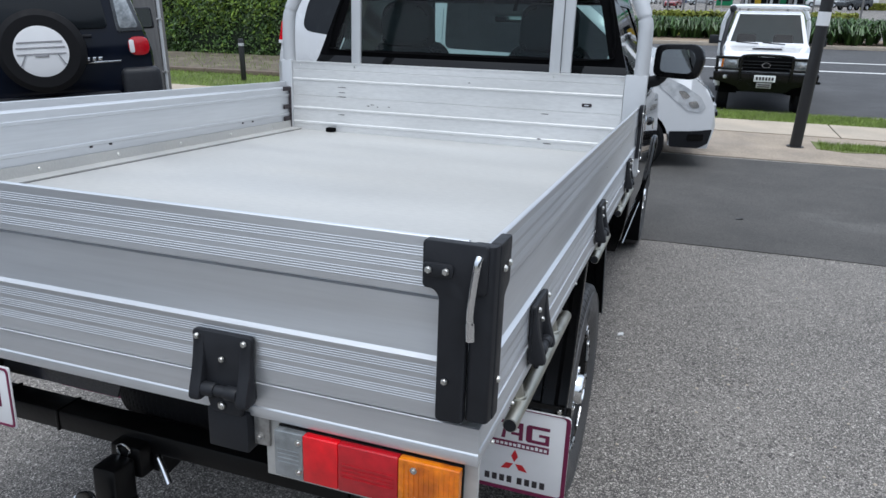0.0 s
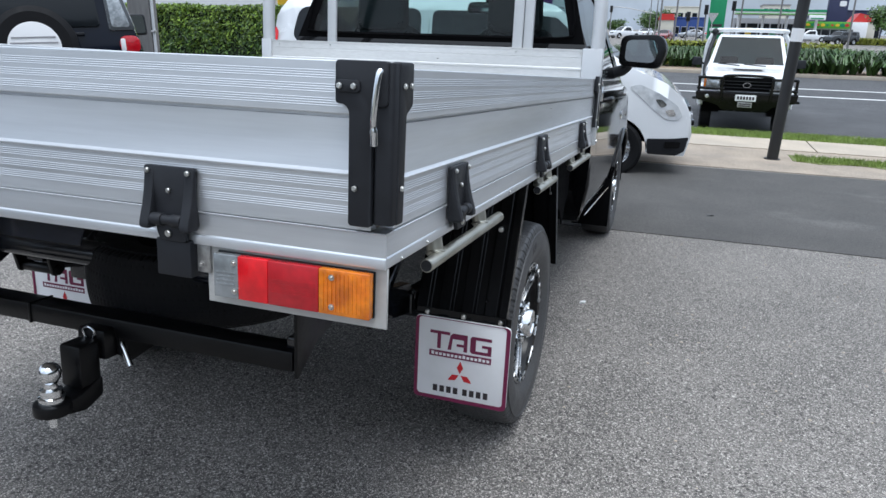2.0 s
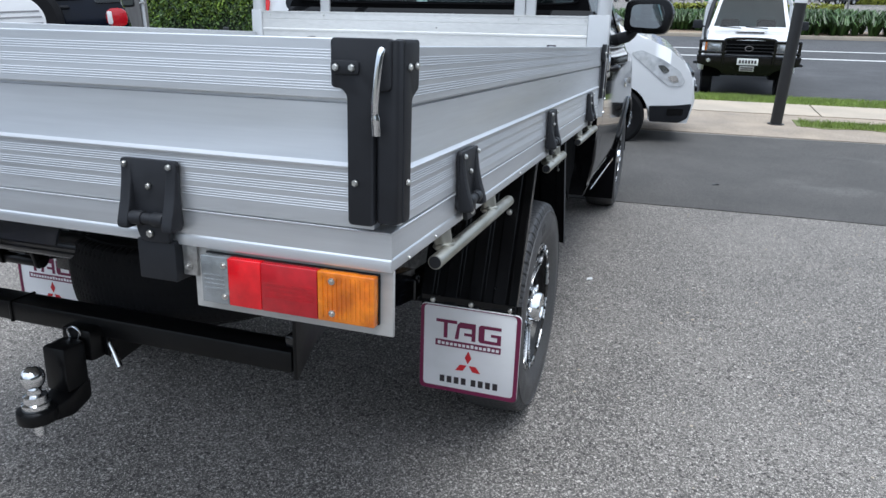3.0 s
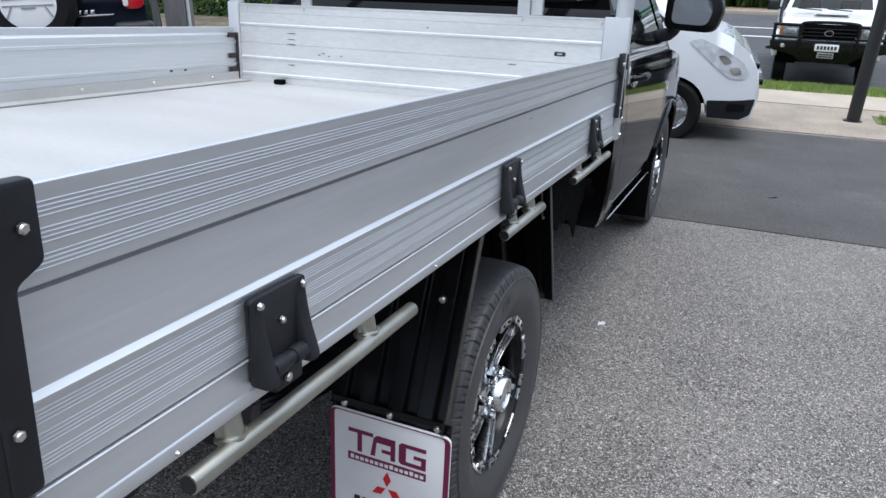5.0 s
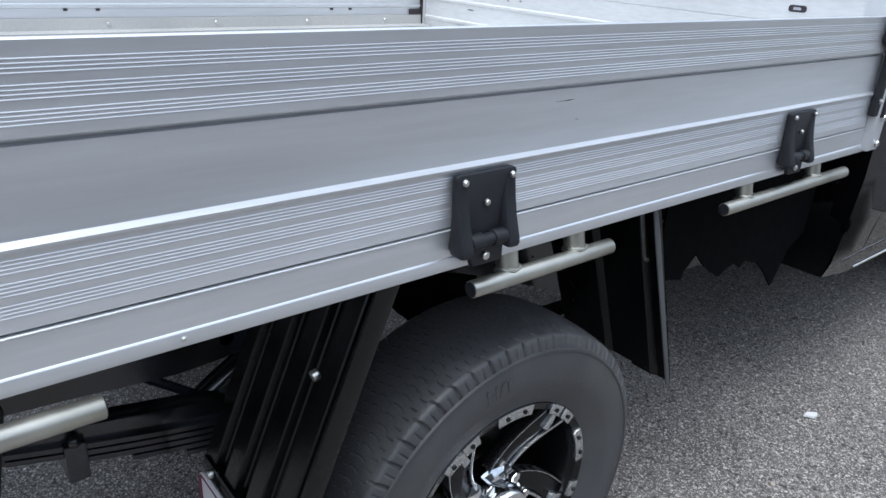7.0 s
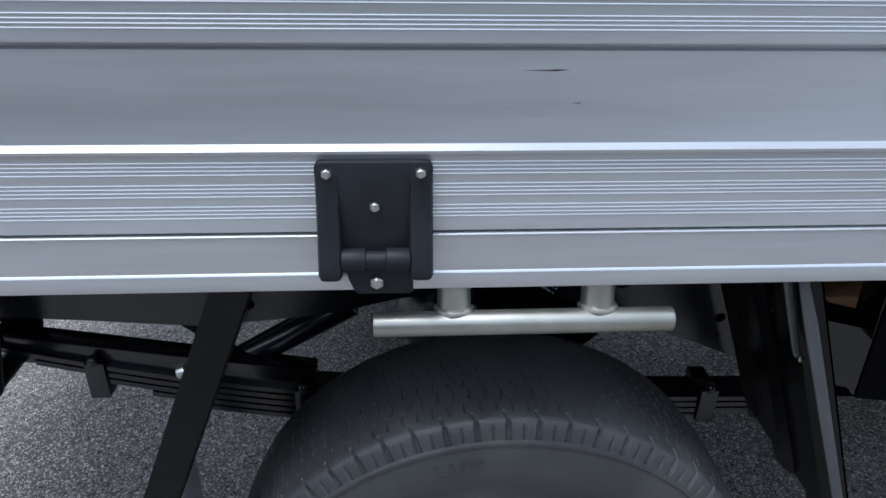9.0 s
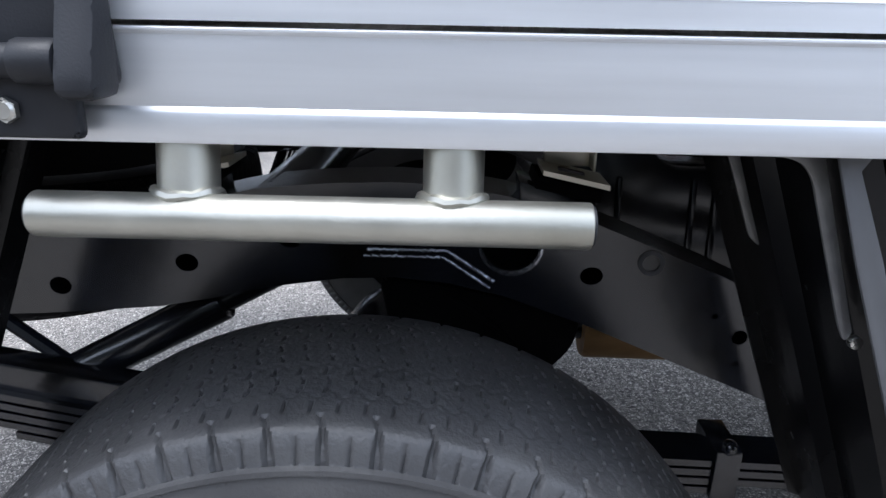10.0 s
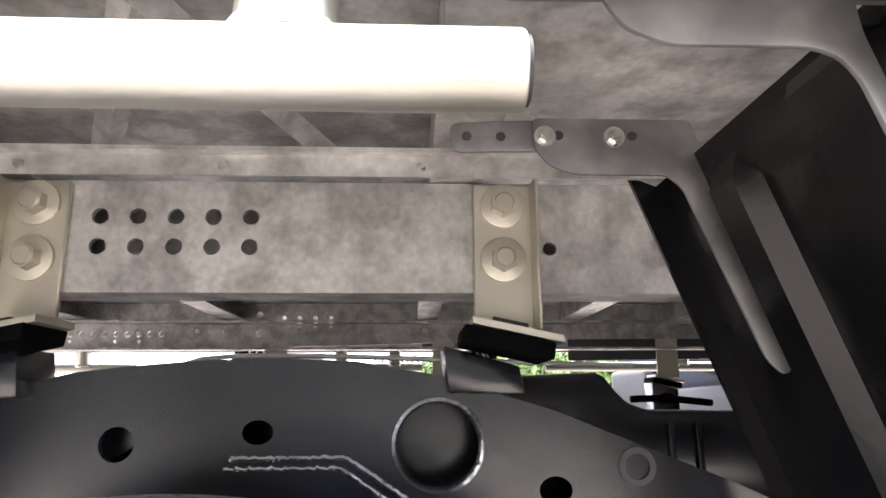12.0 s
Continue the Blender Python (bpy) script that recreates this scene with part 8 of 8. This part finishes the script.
sweep(q, smooth_path([(-0.70, 0.55, 1.93), (-0.58, 0.62, 1.975), (0.58, 0.62, 1.975), (0.70, 0.55, 1.93)], 6), 0.035, 12)
for s in (-1, 1):
    sweep(q, [(s * 0.70, 0.55, 1.93), (s * 0.72, -0.50, 1.93)], 0.03, 10)
part("roof_rack", q, WHITE_PAINT, lbody, "white tubular roof rack")
q = nb()
box(q, (-0.90, -2.30, 0.80), (0.90, -0.52, 1.15), 0.03)
part("tray", q, WHITE_PAINT, lbody)
for y in (-1.2,):
    for s in (-1, 1):
        plain_wheel(lc, s * 0.74, y, 0.40, 0.40, PAINT_GREY)
for s in (-1, 1):
    q = nb()
    prism(q, rounded([(-0.20, 0.78), (0.20, 0.78), (0.19, 1.42), (-0.19, 1.42)], 0.06), "y", 0.05, 0.17, 0.03)
    part("seat", q, SEAT, lbody, m=pose(s * 0.36, 0, 0))
q = nb()
box(q, (-0.70, 0.55, 0.95), (0.70, 0.95, 1.22), 0.04)
part("dashboard", q, SEAT, lbody)

# dark four-wheel drive with a rear spare
FO = [(-2.12, 0.52), (-2.16, 0.66), (-2.15, 1.16), (-2.06, 1.62), (-1.96, 1.72), (0.0, 1.78), (0.45, 1.76), (0.62, 1.72), (1.02, 1.26), (1.2, 1.20), (2.05, 1.08), (2.2, 0.95), (2.22, 0.62), (2.12, 0.48)]
FO += arch(1.40, 0.42, 0.46, 8, 172) + [(0.85, 0.45), (-0.85, 0.45)] + arch(-1.30, 0.42, 0.46, 8, 172)
suv, sbody, sfx = car("four_wheel_drive", "dark navy four-wheel drive with a covered rear spare wheel", "four-wheel drive", pose(-5.63, 5.48, LEVEL(5.45) + 0.07, -2.5, -2.0, 44), FO, (7,),
                      [(0.42, 0.90), (0.70, 0.95), (1.05, 0.95), (1.20, 0.92), (1.62, 0.80), (1.80, 0.68)], [(-2.2, 0.95), (-2.0, 0.985), (-1.7, 1.0), (1.8, 1.0), (2.25, 0.86)],
                      [rounded([(-1.62, 1.24), (-1.56, 1.58), (-0.75, 1.60), (-0.75, 1.24)], 0.04), rounded([(-0.55, 1.24), (-0.55, 1.61), (0.42, 1.61), (0.80, 1.28), (0.78, 1.24)], 0.04)], [(1.40, 0.39, 0.39), (-1.30, 0.39, 0.39)], NAVY_PAINT, glass_material=SKIN_DARK)
q = nb()
prism(q, rounded([(-0.72, 1.27), (0.60, 1.27), (0.57, 1.60), (-0.64, 1.60)], 0.05), "y", -2.150, -2.128, 0.004)
part("rear_window", q, SKIN_DARK, sbody, "dark rear window", pose(0, 0.0, 0, 0, 0, 0) @ Matrix.Translation((0, -2.14, 1.27)) @ pose(0, 0, 0, -11, 0, 0) @ Matrix.Translation((0, 2.14, -1.27)))
# the corner pane's reflection is painted in as a pale lens grey
for pts, d, mt, nm in (([(0.665, 1.235), (0.885, 1.235), (0.775, 1.640), (0.645, 1.640)], 0.0, GREY_PAINT, "quarter_frame"), ([(0.690, 1.262), (0.845, 1.262), (0.755, 1.610), (0.672, 1.610)], 0.004, LENS_CLEAR, "quarter_window")):
    q = nb()
    prism(q, rounded(pts, 0.03), "y", -2.150 - d, -2.128, 0.003)
    part(nm, q, mt, sbody, "corner window with its reflection put in as pale grey" if d else "", Matrix.Translation((0, -2.14, 1.27)) @ pose(0, 0, 0, -11, 0, 0) @ Matrix.Translation((0, 2.14, -1.27)))
q = nb()
lathe(q, [(0.17, -0.13), (0.285, -0.13), (0.332, -0.09), (0.332, 0.07), (0.29, 0.12), (0.20, 0.12)], (0, 0, 0), "y", 48)
sp_m = pose(0.075, -2.30, 1.11)
part("spare_tyre", q, RUBBER_DARK, sbody, "black spare tyre", sp_m)
q = nb()
lathe(q, [(0.212, -0.118), (0.209, -0.128), (0.17, -0.138), (0.001, -0.142)], (0, 0, 0), "y", 48)
part("spare_cover", q, SIGN_WHITE, sbody, "round pale grey spare cover", sp_m)
q = nb()
for z in (0.075, 0.03, -0.02):
    w = math.sqrt(0.20 ** 2 - z ** 2) - 0.02
    box(q, (-w, -0.1445, z - 0.006), (w, -0.137, z + 0.006), 0.001, 1)
box(q, (-0.05, -0.147, -0.045), (0.05, -0.138, -0.026), 0.002)
for k in (-1, 1):
    prism(q, [(k * 0.112, -0.026), (k * 0.124, -0.026), (k * 0.168, -0.110), (k * 0.156, -0.110)], "y", -0.1440, -0.1365)
part("cover_mark", q, WALL_GREY, sbody, "grey bars on the cover", sp_m)
for s in (-1, 1):
    front_patch(sbody, min(s * 0.735, s * 0.91), max(s * 0.735, s * 0.91), 1.03, 1.19, -2.178, 0.08, LENS_RED_DARK, "tail_lamp", "red and clear tail lamp", 0.085)
    q = nb()
    prism(q, rounded([(min(s * 0.745, s * 0.785), 1.055), (max(s * 0.745, s * 0.785), 1.055), (max(s * 0.745, s * 0.785), 1.165), (min(s * 0.745, s * 0.785), 1.165)], 0.015), "y", -2.190, -2.176, 0.003)
    part("lamp_lens", q, SIGN_WHITE, sbody, "clear lamp section")
    q = nb()
    prism(q, rounded([(-0.11, -0.12), (0.11, -0.12), (0.10, 0.12), (-0.10, 0.12)], 0.04), "y", -0.05, 0.05, 0.02)
    part("door_mirror", q, BLACK_PLASTIC, sbody, "black mirror", pose(s * 0.99, 0.12, 1.36))
    q = nb()
    prism(q, rounded([(-0.09, -0.10), (0.09, -0.10), (0.08, 0.10), (-0.08, 0.10)], 0.03), "y", -0.056, -0.051)
    part("mirror_glass", q, MIRROR, sbody, m=pose(s * 0.99, 0.12, 1.36))
    q = nb()
    box(q, (min(s * 0.64, s * 0.965), -2.29, 0.52), (max(s * 0.64, s * 0.965), -2.00, 0.93), 0.05, 3)
    part("bumper_end", q, BLACK_PLASTIC, sbody, "black plastic bumper corner")
q = nb()
box(q, (-0.62, -2.28, 0.50), (0.62, -2.08, 0.74), 0.03)
part("bumper", q, BLACK_PLASTIC, sbody)
q = nb()
box(q, (0.36, -2.185, 0.985), (0.66, -2.165, 0.998), 0.002)
part("badge", q, CHROME, sbody, "thin chrome badge")
q = nb()
for k in range(3):
    box(q, (0.38 + k * 0.05, -2.185, 1.005), (0.415 + k * 0.05, -2.168, 1.035), 0.003)
part("badge", q, CHROME, sbody, "plain chrome badge")
q = nb()
box(q, (0.20, -2.185, 1.20), (0.46, -2.15, 1.225), 0.006)
part("door_pull", q, BLACK_PLASTIC, sbody)
q = nb()
box(q, (-0.70, -1.90, 1.775), (0.70, 0.35, 1.815), 0.015)
part("roof_panel", q, SIGN_WHITE, sbody, "pale roof panel")

# sedans in the next bay and far off
SO = [(-2.20, 0.40), (-2.26, 0.60), (-2.22, 0.92), (-2.10, 1.00), (-1.62, 1.03), (-1.02, 1.38), (-0.3, 1.45), (0.15, 1.42), (0.95, 0.98), (1.9, 0.82), (2.2, 0.66), (2.24, 0.40), (2.15, 0.28)]
SO += arch(1.38, 0.32, 0.355, -4, 184) + [(0.9, 0.24), (-0.95, 0.24)] + arch(-1.32, 0.32, 0.355, -4, 184)
SEDAN_W = [(0.22, 0.82), (0.40, 0.88), (0.70, 0.89), (0.92, 0.86), (1.00, 0.82), (1.36, 0.62), (1.48, 0.54)]
SEDAN_N = [(-2.3, 0.80), (-2.1, 0.92), (-1.7, 1.0), (1.4, 1.0), (1.9, 0.93), (2.25, 0.74)]
SEDAN_WIN = [rounded([(-1.30, 1.04), (-0.98, 1.30), (-0.28, 1.37), (-0.28, 1.02)], 0.03), rounded([(-0.20, 1.02), (-0.20, 1.37), (0.14, 1.35), (0.74, 1.03)], 0.03)]


def sedan(label, m, paint, group=""):
    root, body, fx = car("sedan", label, "sedan", m, SO, (4, 7), SEDAN_W, SEDAN_N, SEDAN_WIN, [(1.38, 0.31, 0.315), (-1.32, 0.31, 0.315)], paint, group=group)
    side_patch(body, fx, rounded([(-2.20, 0.72), (-2.18, 0.88), (-1.86, 0.92), (-1.80, 0.80)], 0.03), 0.008, LENS_RED, "tail_lamp", ycuts=(-2.1, -2.0, -1.9), label="red tail lamp")
    side_patch(body, fx, rounded([(2.16, 0.58), (2.12, 0.68), (1.74, 0.80), (1.70, 0.72)], 0.03), 0.008, LENS_CLEAR, "headlamp", ycuts=(1.9, 2.05), label="clear headlamp")
    front_patch(body, -0.55, 0.55, 0.42, 0.60, 2.20, 0.04, GLOSS_BLACK, "grille", "dark grille")
    for s in (-1, 1):
        q = nb()
        ball(q, (s * 0.95, 0.62, 1.02), 0.10, 12, (0.9, 0.5, 0.7))
        part("door_mirror", q, paint, body)
    return root


sedan("grey sedan parked tail-in in the next bay", pose(-3.75, -2.55, LEVEL(-2.55), 0.75, 0, 180), MID_GREY_PAINT)
sedan("grey sedan parked across the aisle", pose(-8.3, 0.3, LEVEL(0.3), -0.75, 0, 0), MID_GREY_PAINT)
sedan("white sedan waiting far off on the street", pose(-7.9, 136.5, FAR(136.5), 0, 0, 165), WHITE_PAINT, "far cars")
sedan("dark red sedan far off on the street", pose(-3.35, 107.7, FAR(107.7), 0, 0, 170), RED_PAINT, "far cars")
sedan("silver sedan far off on the street", pose(0.15, 129.6, FAR(129.6), 0, 0, 110), SILVER_PAINT, "far cars")
PO = [(-2.50, 0.45), (-2.52, 1.02), (-0.75, 1.06), (-0.62, 1.62), (-0.45, 1.72), (0.4, 1.73), (0.62, 1.68), (1.25, 1.15), (2.2, 1.05), (2.42, 0.85), (2.45, 0.50), (2.35, 0.38)]
PO += arch(1.6, 0.38, 0.43, -4, 184) + [(1.0, 0.38), (-1.0, 0.38)] + arch(-1.45, 0.38, 0.43, -4, 184)


def pickup(label, m, paint):
    root, body, fx = car("pickup", label, "pickup", m, PO, (6,), [(0.35, 0.86), (0.6, 0.91), (1.0, 0.91), (1.15, 0.86), (1.65, 0.70), (1.76, 0.6)], [(-2.6, 1.0), (1.8, 1.0), (2.3, 0.88), (2.5, 0.76)],
                         [rounded([(-0.52, 1.12), (-0.48, 1.60), (0.30, 1.62), (0.95, 1.14)], 0.04)], [(1.6, 0.37, 0.37), (-1.45, 0.37, 0.37)], paint, group="far cars")
    for s in (-1, 1):
        front_patch(body, min(s * 0.48, s * 0.72), max(s * 0.48, s * 0.72), 0.80, 0.94, 2.33, 0.06, LENS_CLEAR, "headlamp")
        front_patch(body, min(s * 0.74, s * 0.90), max(s * 0.74, s * 0.90), 0.70, 0.95, -2.54, 0.04, LENS_RED, "tail_lamp")
    front_patch(body, -0.45, 0.45, 0.62, 0.90, 2.38, 0.05, GLOSS_BLACK, "grille")
    return root


pickup("white pickup far off on the street facing the drive", pose(-9.4, 114.5, FAR(114.5), 0, 0, 130), WHITE_PAINT)
pickup("white pickup passing the service station", pose(17.8, 125.5, FAR(125.5), 0, 0, 80), WHITE_PAINT)
car("four_wheel_drive", "dark grey four-wheel drive passing the service station", "four-wheel drive", pose(19.5, 110.7, FAR(110.7), 0, 0, 125), FO, (7,), [(0.42, 0.90), (0.70, 0.95), (1.05, 0.95), (1.20, 0.92), (1.62, 0.80), (1.80, 0.68)],
    [(-2.2, 0.95), (-2.0, 0.985), (-1.7, 1.0), (1.8, 1.0), (2.25, 0.86)], [rounded([(-1.62, 1.24), (-1.56, 1.58), (-0.75, 1.60), (-0.75, 1.24)], 0.04), rounded([(-0.55, 1.24), (-0.55, 1.61), (0.42, 1.61), (0.80, 1.28), (0.78, 1.24)], 0.04)], [(1.40, 0.39, 0.39), (-1.30, 0.39, 0.39)], GREY_PAINT, group="far cars")
